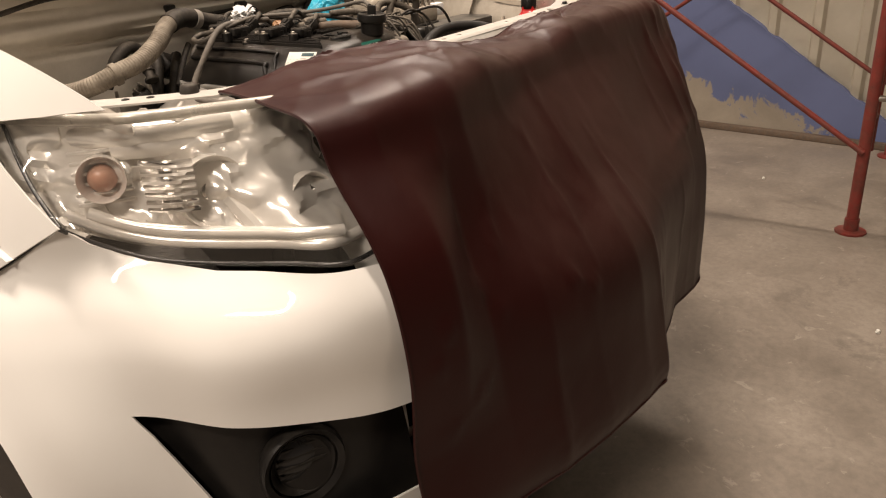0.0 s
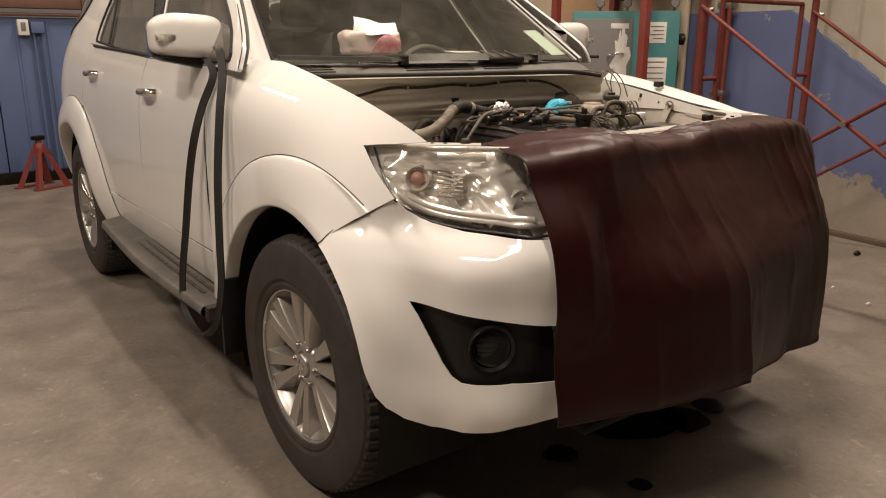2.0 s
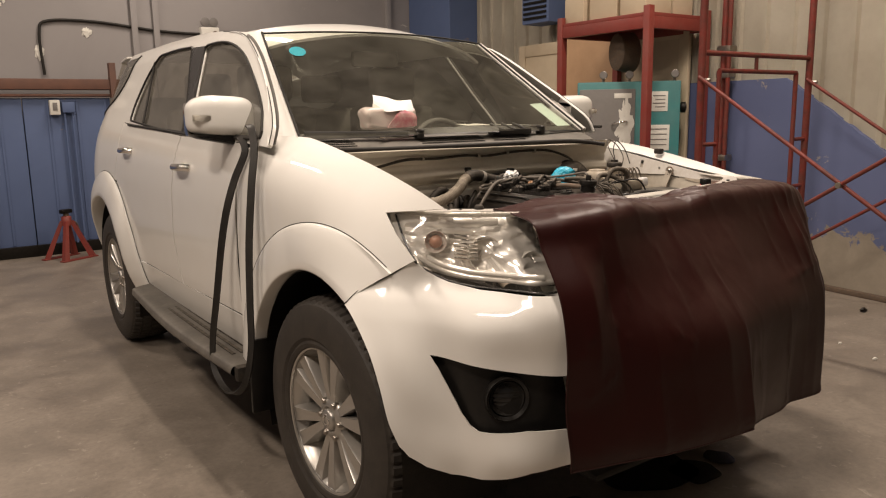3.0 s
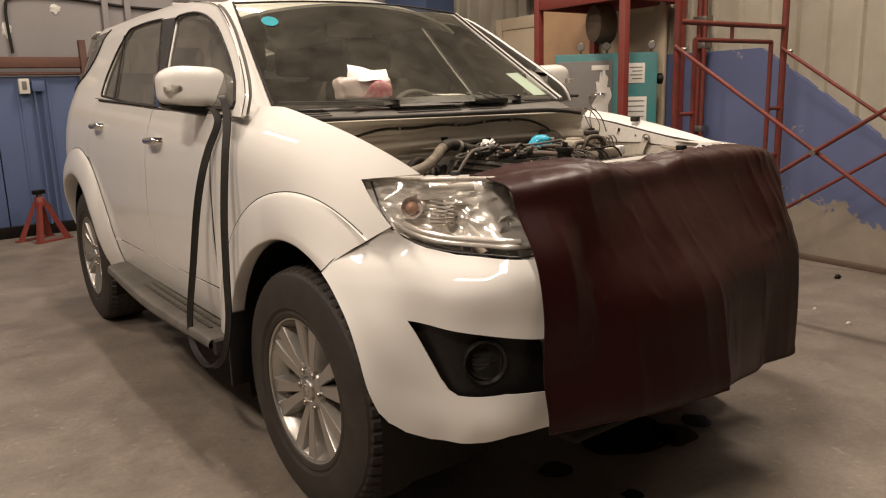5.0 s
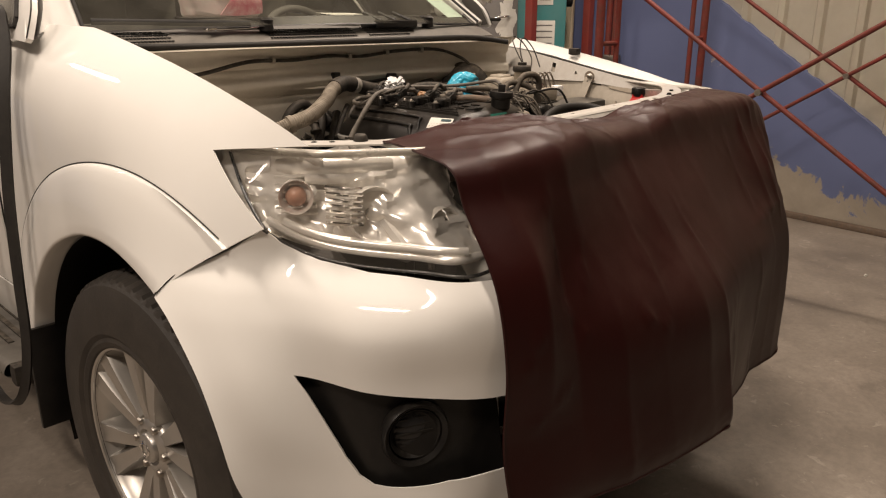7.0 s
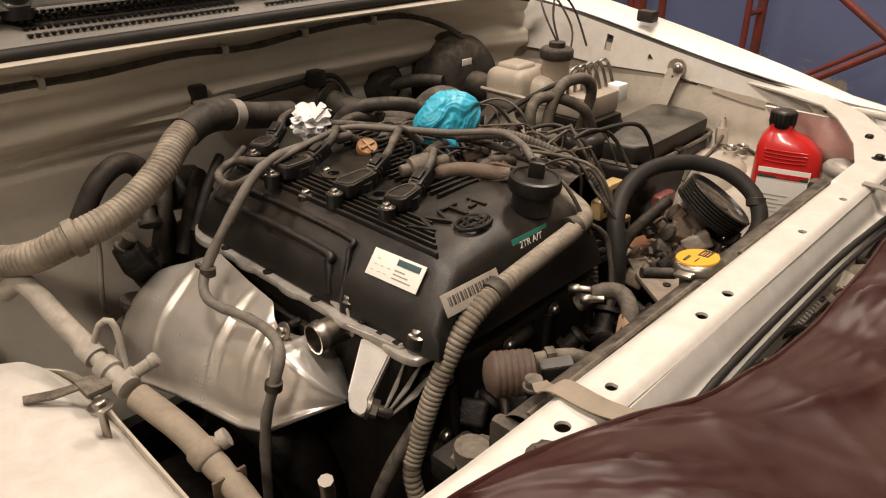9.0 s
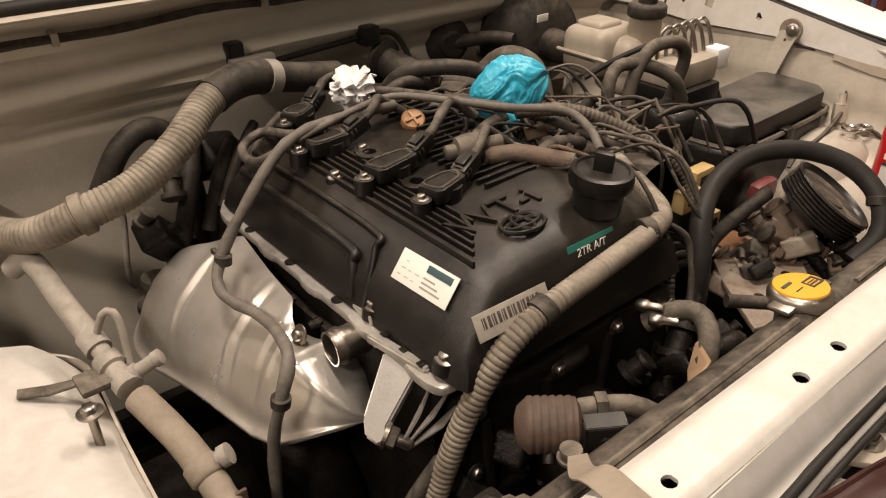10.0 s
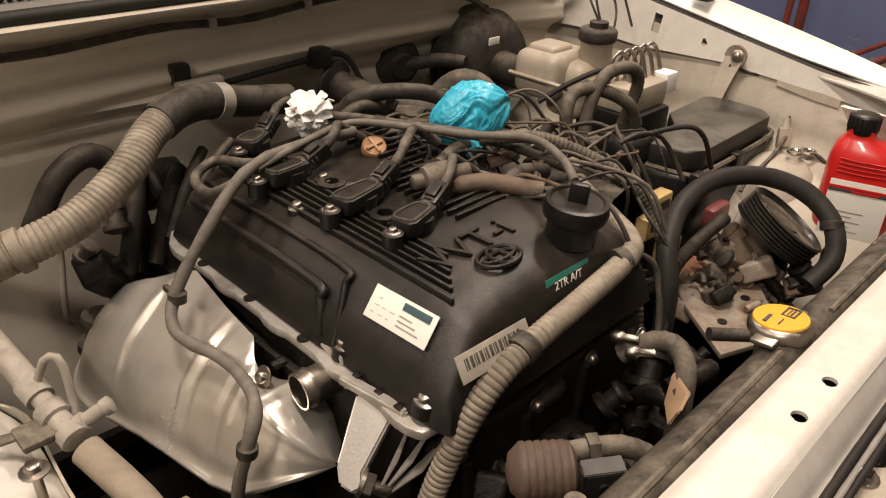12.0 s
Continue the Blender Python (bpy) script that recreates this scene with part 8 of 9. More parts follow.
part("clip_pin", rod((0.415, 0.93, 0.92), (0.421, 0.926, 0.985), 0.006, 8), "milky", car)

# power steering pump with pulley and its hose
pul = along((0.477, 0.740, 0.948), (0.5072, 0.6927, 1.0302))
ps = part("steering_pump", lathe([(0.020, -0.085), (0.028, -0.080), (0.028, -0.062), (0.034, -0.060), (0.034, -0.048), (0.024, -0.044), (0.022, 0.0)], 22, pul), "rusty", car, "rusty power steering pump")
prof = [(0.047, -0.022), (0.055, -0.022), (0.055, -0.019), (0.050, -0.017)]
for k in range(5):
    prof += [(0.0555, -0.016 + 0.0048 * k), (0.0515, -0.0135 + 0.0048 * k)]
prof += [(0.0560, 0.008), (0.053, 0.010), (0.049, 0.002), (0.020, -0.004), (0.018, 0.004), (0.004, 0.005)]
pu = part("pump_pulley", lathe(prof, 44, pul), "black", ps, "grooved dark pump pulley")
part("pulley_face", lathe([(0.0490, 0.0026), (0.0440, 0.0016), (0.0210, -0.0032), (0.0185, 0.0046), (0.004, 0.0056)], 40, pul), "grey_hose", pu, "dusty grey pulley face")
# windows are dark discs: the shade within is their colour
for k in range(5):
    a = 2 * math.pi * k / 5
    part("pulley_window", lathe([(0.008, -0.0008), (0.008, 0.0012)], 10, pul @ Matrix.Translation((0.034 * math.cos(a), 0.034 * math.sin(a), 0))), "deep", pu)
rnd = random.Random(41)
for i in range(30):
    x, y, z = rnd.uniform(0.34, 0.50), rnd.uniform(0.69, 0.82), rnd.uniform(0.84, 0.905)
    w = rnd.uniform(0.009, 0.026)
    m = Matrix.Translation((x, y, z)) @ Euler((rnd.random(), rnd.random(), rnd.random() * 3)).to_matrix().to_4x4()
    part("pump_casting", lump(m, w * 0.85, i), ("rusty", "dusty", "pump_plate", "deep")[i % 4], ps)
for i in range(16):
    a = 2 * math.pi * i / 16 + rnd.uniform(-0.2, 0.2)
    d = rnd.uniform(0.022, 0.040)
    m = pul @ Matrix.Translation((d * math.cos(a), d * math.sin(a), rnd.uniform(-0.085, -0.040))) @ Euler((rnd.random() * 3, rnd.random() * 3, 0)).to_matrix().to_4x4()
    part("pump_casting", lump(m, rnd.uniform(0.010, 0.018), i), ("rusty", "pump_plate", "dusty", "rusty")[i % 4], ps)
part("pump_bracket", prism([(0.27, 0.70), (0.36, 0.665), (0.46, 0.75), (0.45, 0.84), (0.40, 0.85), (0.33, 0.78)], 0.008, 0.002, Matrix.Translation((0, 0, 0.862))), "pump_plate", car, "rust-edged pale bracket plate")
part("rust_patch", prism([(0.385, 0.80), (0.43, 0.79), (0.445, 0.835), (0.40, 0.845)], 0.004, 0.001, Matrix.Translation((0, 0, 0.870))), mat("orange_rust", (0.22, 0.095, 0.038), 0.8, tint=(0.12, 0.055, 0.03), scale=40, amount=0.8, bump=0.4), car)
# each hole is a dark disc laid on the plate for its shade
for x, y in ((0.36, 0.70), (0.40, 0.735), (0.43, 0.765), (0.33, 0.73)):
    part("plate_hole", lathe([(0.006, 0), (0.006, 0.0015)], 10, Matrix.Translation((x, y, 0.870))), "deep", car)
line("steering_hose", [(0.252, 0.765, 0.86), (0.250, 0.768, 0.93), (0.272, 0.790, 0.978), (0.330, 0.808, 1.000), (0.400, 0.806, 1.009), (0.462, 0.776, 1.006), (0.490, 0.730, 0.992), (0.488, 0.688, 0.965), (0.470, 0.670, 0.93), (0.44, 0.68, 0.90)], 0.0120, "strip", "black arched steering hose", n=14, wob=0.06)
line("steering_hose", [(0.26, 0.775, 0.885), (0.32, 0.80, 0.915), (0.39, 0.805, 0.93), (0.44, 0.80, 0.945)], 0.009, "rubber", n=10)
part("hose_clip", lathe([(0.0118, -0.006), (0.0138, -0.005), (0.0138, 0.005), (0.0118, 0.006)], 16, along((0.487, 0.687, 0.962), (0.480, 0.680, 0.945))), "rubber", car)
part("red_reservoir", box(0.50, 0.555, 0.84, 0.86, 0.885, 0.918, 0.010), "dark_red", car, "red plastic bottle neck behind the pulley")
part("red_reservoir", box(0.50, 0.54, 0.675, 0.695, 0.895, 0.925, 0.008), "dark_red", car)

# lower front: thermostat, pipes
line("bypass_hose", [(0.120, 0.742, 0.925), (0.134, 0.721, 0.945), (0.146, 0.702, 0.946), (0.132, 0.680, 0.940), (0.118, 0.670, 0.915), (0.115, 0.668, 0.86)], 0.0105, "grey_hose", "grey bypass hose", n=12)
for p, q in (((0.112, 0.752, 0.946), (0.122, 0.722, 0.952)), ((0.100, 0.728, 0.946), (0.118, 0.700, 0.950))):
    part("pipe_union", lathe([(0.004, 0), (0.0065, 0.003), (0.0065, 0.012), (0.0045, 0.014), (0.0045, 0.028)], 8, along(p, q)), "steel", car)
line("thin_pipe", [(0.11, 0.80, 0.90), (0.13, 0.785, 0.955), (0.16, 0.775, 0.965), (0.19, 0.785, 0.985)], 0.006, "steel", n=8)
for i in range(5):
    line("wiring_lead", [(0.20 + 0.01 * i, 0.80, 0.99 - 0.02 * i), (0.24 + 0.008 * i, 0.785, 0.96 - 0.01 * i), (0.235 + 0.006 * i, 0.765, 0.91), (0.21, 0.75, 0.86)], 0.0045, ("wire", "strip", "rubber")[i % 3], n=7)
line("wiring_loom", [(0.20, 0.80, 0.98), (0.215, 0.79, 0.94), (0.205, 0.775, 0.90)], 0.0085, "wire", n=10, ribs=0.07, pitch=0.006)
part("alternator", lathe([(0.05, 0), (0.06, 0.02), (0.06, 0.09), (0.04, 0.11)], 24, Matrix.Translation((0.05, 0.70, 0.80)) @ Matrix.Rotation(radians(-90), 4, "X")), "deep", car, "near-black alternator, void shade in its colour")
for i in range(10):
    a = 2 * math.pi * i / 10
    part("alternator_fin", box(0.03, 0.055, -0.003, 0.003, -0.012, 0.002, 0.001, m=Matrix.Translation((0.05, 0.70, 0.80)) @ Matrix.Rotation(radians(-90), 4, "X") @ Matrix.Rotation(a, 4, "Z")), "deep", car)
part("cardboard_offcut", cast_plate([(0.122, 0.684, 0.938), (0.104, 0.656, 0.938), (0.078, 0.652, 0.935), (0.088, 0.662, 0.905), (0.115, 0.682, 0.905)], (0.0, 0.004, -0.004)), "wood", car, "tan cardboard offcut behind the radiator")
# front castings take the void's shade as their own dark colour
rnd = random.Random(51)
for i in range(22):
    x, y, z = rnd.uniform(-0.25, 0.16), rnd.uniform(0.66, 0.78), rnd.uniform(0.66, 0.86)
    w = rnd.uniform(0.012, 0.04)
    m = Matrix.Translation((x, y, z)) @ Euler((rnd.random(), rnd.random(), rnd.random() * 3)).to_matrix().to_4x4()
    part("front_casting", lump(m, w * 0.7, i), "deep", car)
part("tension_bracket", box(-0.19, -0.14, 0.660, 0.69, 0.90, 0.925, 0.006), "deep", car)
part("pale_casting", merge(box(-0.185, -0.135, 0.635, 0.675, 0.905, 0.930, 0.010), lathe([(0.012, 0), (0.016, 0.003), (0.016, 0.016), (0.010, 0.018)], 14, Matrix.Translation((-0.172, 0.655, 0.928)))), "grey_hose", car, "dusty cast housing beside the radiator")
part("chain_loop", tube([(-0.235, 0.80, 0.79), (-0.232, 0.79, 0.83), (-0.237, 0.785, 0.862)], 0.008, 8), "steel", car)

# engine lifting bracket, water outlet, heat shield
ARM = [(-0.117, 0.866, 0.934), (-0.107, 0.824, 0.936), (-0.145, 0.825, 0.886), (-0.150, 0.819, 0.876), (-0.158, 0.824, 0.871), (-0.163, 0.836, 0.877), (-0.157, 0.846, 0.890)]

lift = part("lift_bracket", cast_plate(ARM, (0.006, 0.002, -0.008)), "bright_alu", car, "bright cast aluminium bracket with webs behind it")
for a, b, c in (((-0.106, 0.808, 0.932), (-0.124, 0.806, 0.900), (-0.144, 0.806, 0.878)), ((-0.098, 0.792, 0.928), (-0.116, 0.796, 0.900), (-0.142, 0.804, 0.874)), ((-0.095, 0.782, 0.915), (-0.112, 0.788, 0.892), (-0.140, 0.803, 0.869))):
    part("bracket_web", cast_plate([a, b, c, Vector(c) + Vector((0.010, 0.006, -0.004)), Vector(a) + Vector((0.010, 0.006, -0.004))], (0.0022, -0.0014, 0.0)), "alu", lift)
part("bracket_lug", cast_plate([(-0.124, 0.884, 0.947), (-0.112, 0.880, 0.947), (-0.102, 0.808, 0.947), (-0.113, 0.806, 0.947)], (0.0, 0.0, -0.010)), "alu", lift)
# notches laid on as dark blocks, with their shade in the colour
for y in (0.872, 0.842, 0.816):
    part("lug_notch", box(-0.1135, -0.1075, y - 0.004, y + 0.004, 0.9460, 0.9480, 0.0008), "deep", lift)
stud = along((-0.150, 0.822, 0.882), (-0.130, 0.795, 0.872))
part("bracket_stud", merge(lathe([(0.0105, 0.004), (0.0105, 0.012), (0.0085, 0.013)], 6, stud), lathe([(0.0135, 0.0), (0.0135, 0.004), (0.006, 0.005), (0.006, 0.026), (0.004, 0.028)], 16, stud)), "steel", lift)
wo = along((-0.100, 0.912, 0.922), (-0.146, 0.915, 0.921))
part("water_outlet", lathe([(0.0175, 0), (0.0175, 0.030), (0.0195, 0.033), (0.0195, 0.038), (0.0178, 0.040), (0.0182, 0.046), (0.0160, 0.046), (0.0155, 0.004)], 28, wo, False), "steel", car, "bare steel water outlet pipe")
part("outlet_core", lathe([(0.0155, 0.003), (0.002, 0.002)], 20, wo), "deep", car)
part("outlet_flange", prism([(-0.02, -0.030), (0.015, -0.035), (0.024, 0.0), (0.015, 0.032), (-0.02, 0.028), (-0.024, 0.0)], 0.008, 0.003, wo), "alu", car)
bolt((-0.150, 0.965, 0.912), (-0.9, 0, 0.3), 0.007)



def shield_rows():
    rows = []
    for k in range(84):
        y = 0.880 + 0.395 * (k / 83) ** 1.25
        t = (y - 0.865) / 0.41
        end = max(0.0, min(1.0, min((y - 0.884) / 0.391 + 0.02, 1 - t) / 0.16)) ** 0.6
        rib = 0.0034 * sum(a * math.exp(-((y - c) / 0.0042) ** 2) for a, c in ((1.0, 1.168), (-1.0, 1.156), (1.0, 1.052), (-0.9, 1.041), (-1.0, 0.992), (1.0, 0.979), (0.5, 0.955)))
        drop = (1 - end) * 0.030
        sh = 0.070 * (1 - t)
        rim = lerp([(0.88, 0.858), (0.905, 0.842), (0.945, 0.815), (0.985, 0.803), (1.1, 0.797), (1.2, 0.783), (1.275, 0.79)], y)
        girth = [(0.902, -0.172 + sh * 0.1), (0.878, -0.205 + sh * 0.4), (0.835, -0.236 + sh * 0.7), (0.785, -0.254 + sh * 0.9)]
        edge_x = lerp([(0.88, -0.130), (0.90, -0.108), (0.915, -0.092), (0.940, -0.088), (0.955, -0.104), (0.968, -0.132), (0.980, -0.147), (0.993, -0.144), (1.012, -0.131), (1.068, -0.128), (1.144, -0.120), (1.165, -0.126), (1.20, -0.140), (1.275, -0.150)], y)
        edge_z = lerp([(0.88, 0.845), (0.915, 0.846), (0.940, 0.856), (0.955, 0.884), (0.980, 0.908), (1.01, 0.924), (1.068, 0.930), (1.144, 0.938), (1.165, 0.930), (1.20, 0.912), (1.275, 0.870)], y)
        row = [(edge_x, edge_z), (edge_x - 0.020 if y < 0.96 else min(edge_x - 0.012, -0.146), (edge_z + 0.905 - drop) / 2 + 0.003 + (0.008 if y < 0.955 else 0) + rib * 0.6)]
        top = 0.902 - drop
        for f in (0.0, 0.25, 0.5, 0.75, 0.93):
            z = top + (min(rim, top - 0.012) - top) * f
            row.append((lerp([(-g[0], g[1]) for g in girth], -z - drop * (1 - f)) - rib * 0.7 * (1 - f), z + rib * 0.5 * (1 - f)))
        z = min(rim, top - 0.012)
        row += [(row[-1][0] - 0.004, z), (row[-1][0] - 0.009, z - 0.003), (row[-1][0] - 0.005, z - 0.010), (row[-1][0] + 0.02, z - 0.012)]
        dome = max(0.0, 1 - max(0.0, (0.950 - y) / 0.0702, (y - 1.205) / 0.0702) ** 2.8) ** 0.42
        cx = lerp([(0.90, -0.128), (1.05, -0.160)], y)
        rows.append([Vector((cx + (x - cx) * max(0.05, dome), y, 0.845 + (z - 0.845) * max(0.05, dome))) for x, z in row])
    return rows


part("heat_shield", loft(shield_rows(), 40, 190, 0.0015), "shield", car, "pressed bare metal exhaust heat shield")
part("exhaust_manifold", tube([(-0.14, 1.20, 0.84), (-0.165, 1.1, 0.80), (-0.16, 1.0, 0.76), (-0.14, 0.95, 0.68), (-0.13, 0.95, 0.55)], 0.04, 12), "deep", car)

# insulated refrigerant pipe on the right
line("ac_pipe", [(-0.345, 1.285, 0.915), (-0.330, 1.265, 0.932), (-0.324, 1.235, 0.928), (-0.319, 1.191, 0.91), (-0.31, 1.131, 0.885)], 0.0130, "pipe", "beige insulated pipe", n=12)
part("pipe_sleeve", tube([(-0.312, 1.140, 0.888), (-0.309, 1.118, 0.880)], 0.0145, 14), "pipe", car)
line("ac_pipe", [(-0.309, 1.120, 0.881), (-0.305, 1.085, 0.871), (-0.301, 1.06, 0.862)], 0.0100, "pipe", n=12)
line("ac_pipe", [(-0.299, 1.045, 0.858), (-0.285, 0.98, 0.84), (-0.279, 0.935, 0.822)], 0.0155, "rubber_tan", "brown foam-wrapped pipe", n=14, wob=0.08)
line("ac_pipe", [(-0.279, 0.935, 0.822), (-0.275, 0.882, 0.80), (-0.27, 0.80, 0.75)], 0.0145, "rubber_tan", n=14, wob=0.10)
line("thin_pipe", [(-0.306, 1.128, 0.892), (-0.296, 1.118, 0.922), (-0.286, 1.106, 0.922), (-0.287, 1.096, 0.885), (-0.292, 1.085, 0.86)], 0.0042, "pipe", n=8)
saddle = along((-0.308, 1.100, 0.876), (-0.300, 1.050, 0.861))
valve = part("pipe_valve", merge(lathe([(0.010, -0.004), (0.0155, -0.003), (0.0155, 0.012), (0.0115, 0.014), (0.0115, 0.030), (0.0150, 0.031), (0.0150, 0.044), (0.011, 0.046)], 14, saddle), lathe([(0.008, 0.0), (0.010, 0.004), (0.010, 0.014), (0.0075, 0.015), (0.0075, 0.034), (0.0090, 0.035), (0.0090, 0.042), (0.005, 0.044)], 14, along((-0.300, 1.070, 0.868), (-0.270, 1.058, 0.885)))), "pipe", car, "dusty pipe valve with its branch")
part("valve_clamp", merge(box(-0.345, -0.300, 1.066, 1.102, 0.866, 0.874, 0.003)), "grey_hose", valve, "dirty clamp bar across the pipe")
part("pipe_joint", lathe([(0.0150, -0.012), (0.0185, -0.008), (0.0185, 0.008), (0.0150, 0.012)], 16, along((-0.280, 0.942, 0.825), (-0.278, 0.920, 0.815))), "rubber_tan", car)
part("pipe_stub", lathe([(0.008, 0), (0.008, 0.020), (0.0115, 0.021), (0.0115, 0.030), (0.006, 0.031)], 12, along((-0.280, 0.945, 0.826), (-0.258, 0.935, 0.838))), "pipe", car)
part("pipe_stay", box(-0.298, -0.258, 0.898, 0.902, 0.796, 0.822, 0.001), "rusty", car)

# unseen sheet added under the engine to block light leaking onto the floor
part("leak_block", box(-0.66, 0.66, 0.42, 1.62, 0.385, 0.393, 0.003), "black", car)

# ---------------------------------------------------------------- loose things
def drape():
    """A vinyl sheet laid over the nose of the car and hanging in front of it."""
    inner = [(-0.55, 0.562), (-0.50, 0.552), (-0.37, 0.545), (-0.28, 0.540), (-0.20, 0.516), (-0.10, 0.486), (-0.03, 0.475), (0.15, 0.463), (0.26, 0.469), (0.43, 0.493), (0.53, 0.515), (0.62, 0.540), (0.76, 0.60), (0.83, 0.66)]
    bottom = [(-0.56, 0.425), (-0.3, 0.42), (0.045, 0.42), (0.056, 0.41), (0.20, 0.385), (0.36, 0.366), (0.40, 0.372), (0.61, 0.360), (0.66, 0.40), (0.83, 0.50)]
    crest = [(-0.56, 1.050), (-0.42, 1.066), (-0.22, 1.070), (-0.12, 1.050), (0.06, 1.048), (0.16, 1.066), (0.5, 1.066), (0.62, 1.064), (0.83, 1.030)]
    brow = [(-0.56, 0.355), (-0.5, 0.328), (-0.34, 0.315), (-0.1, 0.345), (0.08, 0.362), (0.3, 0.372), (0.44, 0.376), (0.6, 0.375), (0.7, 0.398), (0.83, 0.50)]
    waist = [(-0.56, 0.245), (-0.3, 0.165), (-0.05, 0.132), (0.06, 0.140), (0.3, 0.180), (0.5, 0.215), (0.62, 0.225), (0.70, 0.275), (0.83, 0.385)]
    skirt = [(-0.56, 0.205), (-0.3, 0.128), (-0.05, 0.094), (0.042, 0.086), (0.060, 0.112), (0.2, 0.158), (0.42, 0.205), (0.56, 0.200), (0.62, 0.205), (0.70, 0.27), (0.83, 0.37)]
    # fold lines: from x, s to x, s along the sheet, half width, height
    folds = [(-0.52, 0.12, -0.25, 0.22, 0.010, 0.006), (-0.50, 0.20, -0.20, 0.30, 0.012, 0.007), (-0.45, 0.05, -0.30, 0.30, 0.010, 0.005), (-0.36, 0.02, -0.16, 0.20, 0.009, 0.007),
             (-0.30, 0.10, -0.12, 0.33, 0.014, 0.008), (-0.22, 0.03, 0.02, 0.24, 0.010, 0.005), (-0.15, 0.0, -0.10, 0.28, 0.012, 0.004), (0.10, 0.02, 0.18, 0.26, 0.016, 0.009), (0.22, 0.0, 0.19, 0.24, 0.012, 0.006),
             (0.20, 0.26, 0.28, 0.10, 0.016, -0.008), (0.40, 0.42, 0.42, 0.60, 0.014, 0.004), (0.50, 0.36, 0.52, 0.60, 0.012, 0.006), (0.565, 0.30, 0.575, 0.62, 0.010, 0.007), (0.61, 0.34, 0.615, 0.60, 0.010, 0.007), (0.66, 0.30, 0.67, 0.95, 0.012, 0.008), (0.72, 0.35, 0.73, 0.9, 0.012, 0.008), (0.36, 0.68, 0.40, 0.98, 0.016, 0.007),
             (0.34, 0.625, 0.66, 0.600, 0.011, 0.006), (0.03, 0.52, 0.05, 0.80, 0.014, 0.010), (0.09, 0.72, 0.06, 0.96, 0.012, 0.007), (0.13, 0.70, 0.16, 0.86, 0.012, 0.005),
             (-0.52, 0.76, -0.42, 0.71, 0.007, 0.008), (-0.53, 0.68, -0.50, 0.62, 0.007, 0.007), (-0.42, 0.60, -0.37, 0.66, 0.008, 0.007), (-0.33, 0.52, -0.36, 0.62, 0.008, 0.006), (-0.24, 0.65, -0.17, 0.68, 0.009, 0.007),
             (-0.17, 0.48, -0.16, 0.66, 0.014, 0.007), (-0.30, 0.70, -0.29, 0.98, 0.016, 0.005), (-0.40, 0.42, -0.41, 0.56, 0.014, 0.005), (-0.08, 0.40, -0.06, 0.58, 0.018, 0.006)]
    nx, nv = 230, 150
    bm = bmesh.new()
    grid = []
    for i in range(nx + 1):
        x = -0.567 + 1.397 * i / nx
        yi, zb, zt, yb, yw, ys = (lerp(t, x) for t in (inner, bottom, crest, brow, waist, skirt))
        pts = [Vector((x, yi, zt - 0.004)), Vector((x, yi - 0.03, zt + 0.002)), Vector((x, yb + 0.40 * (yi - yb), zt)), Vector((x, yb - 0.010, zt - 0.014)), Vector((x, yb - 0.042, 0.975)), Vector((x, (yb + yw) / 2 - 0.01 - 0.020 * math.exp(-((x - 0.56) / 0.10) ** 2), 0.86)), Vector((x, yw, 0.72)), Vector((x, (yw + ys) / 2 - 0.006, 0.58)), Vector((x, ys - 0.003, (0.56 + zb) / 2 - 0.02)), Vector((x, ys, zb))]
        lean = max(0.0, min(1.0, (-0.40 - x) / 0.08))
        for k, front in ((5, 0.246), (6, 0.218), (7, 0.220), (8, 0.222), (9, 0.224)):
            pts[k].y += lean * (min(pts[k].y, front - 0.36 * (x + 0.567)) - pts[k].y)
        row = []
        for j in range(nv + 1):
            t = j / nv
            p = spline(pts, t)
            p.x += 0.052 * max(0.0, 1 - t / 0.30) * max(0.0, 1 - (x + 0.567) / 0.25)
            lift = 0.0
            for x0, s0, x1, s1, w, h in folds:
                dx, ds = x1 - x0, (s1 - s0)
                f = ((x - x0) * dx + (t - s0) * ds) / (dx * dx + ds * ds)
                if -0.25 < f < 1.25:
                    wig = 0.006 * math.sin(f * 9 + x0 * 40)
                    d = abs((x - x0) * ds - (t - s0) * dx) / math.hypot(dx, ds) + wig
                    if abs(d) < 5 * w:
                        lift += h * math.exp(-abs(d) / (w * 0.75)) * max(0.0, 1 - (2 * f - 1) ** 4 * 0.5) * (1 if 0 < f < 1 else max(0.0, 1 - 4 * max(-f, f - 1)))
            up = max(0.0, min(1.0, (0.42 - t) / 0.14))
            lift *= 0.5 + 0.5 * max(up, min(1.0, max(0.0, (x - 0.30) / 0.2)))
            lift += (0.008 - 0.005 * up) * noise.noise(Vector((x * 4.5, t * 5, 2.0))) + (0.0008 + 0.0004 * up) * abs(noise.noise(Vector((x * 14 + t * 5, t * 22 - x * 5, 7.0)))) + 0.0003 * up * noise.noise(Vector((x * 50, t * 60, 1.0)))
            a = x * 0.6 + p.y * 0.8
            lift += (0.0030 * up + 0.0009 * (1 - up)) * max(0.0, 1 - 2.2 * abs(noise.noise(Vector((a * 9, (p.y * 0.6 - x * 0.8) * 3.2, 4.0))))) ** 3 + 0.0016 * up * max(0.0, 1 - 3.0 * abs(noise.noise(Vector(((x - p.y * 0.7) * 11, (p.y + x * 0.7) * 4.0, 9.0))))) ** 3
            p = p + Vector((0, -lift * (1 - up), lift * up * 1.15))
            row.append(bm.verts.new(p))
        grid.append(row)
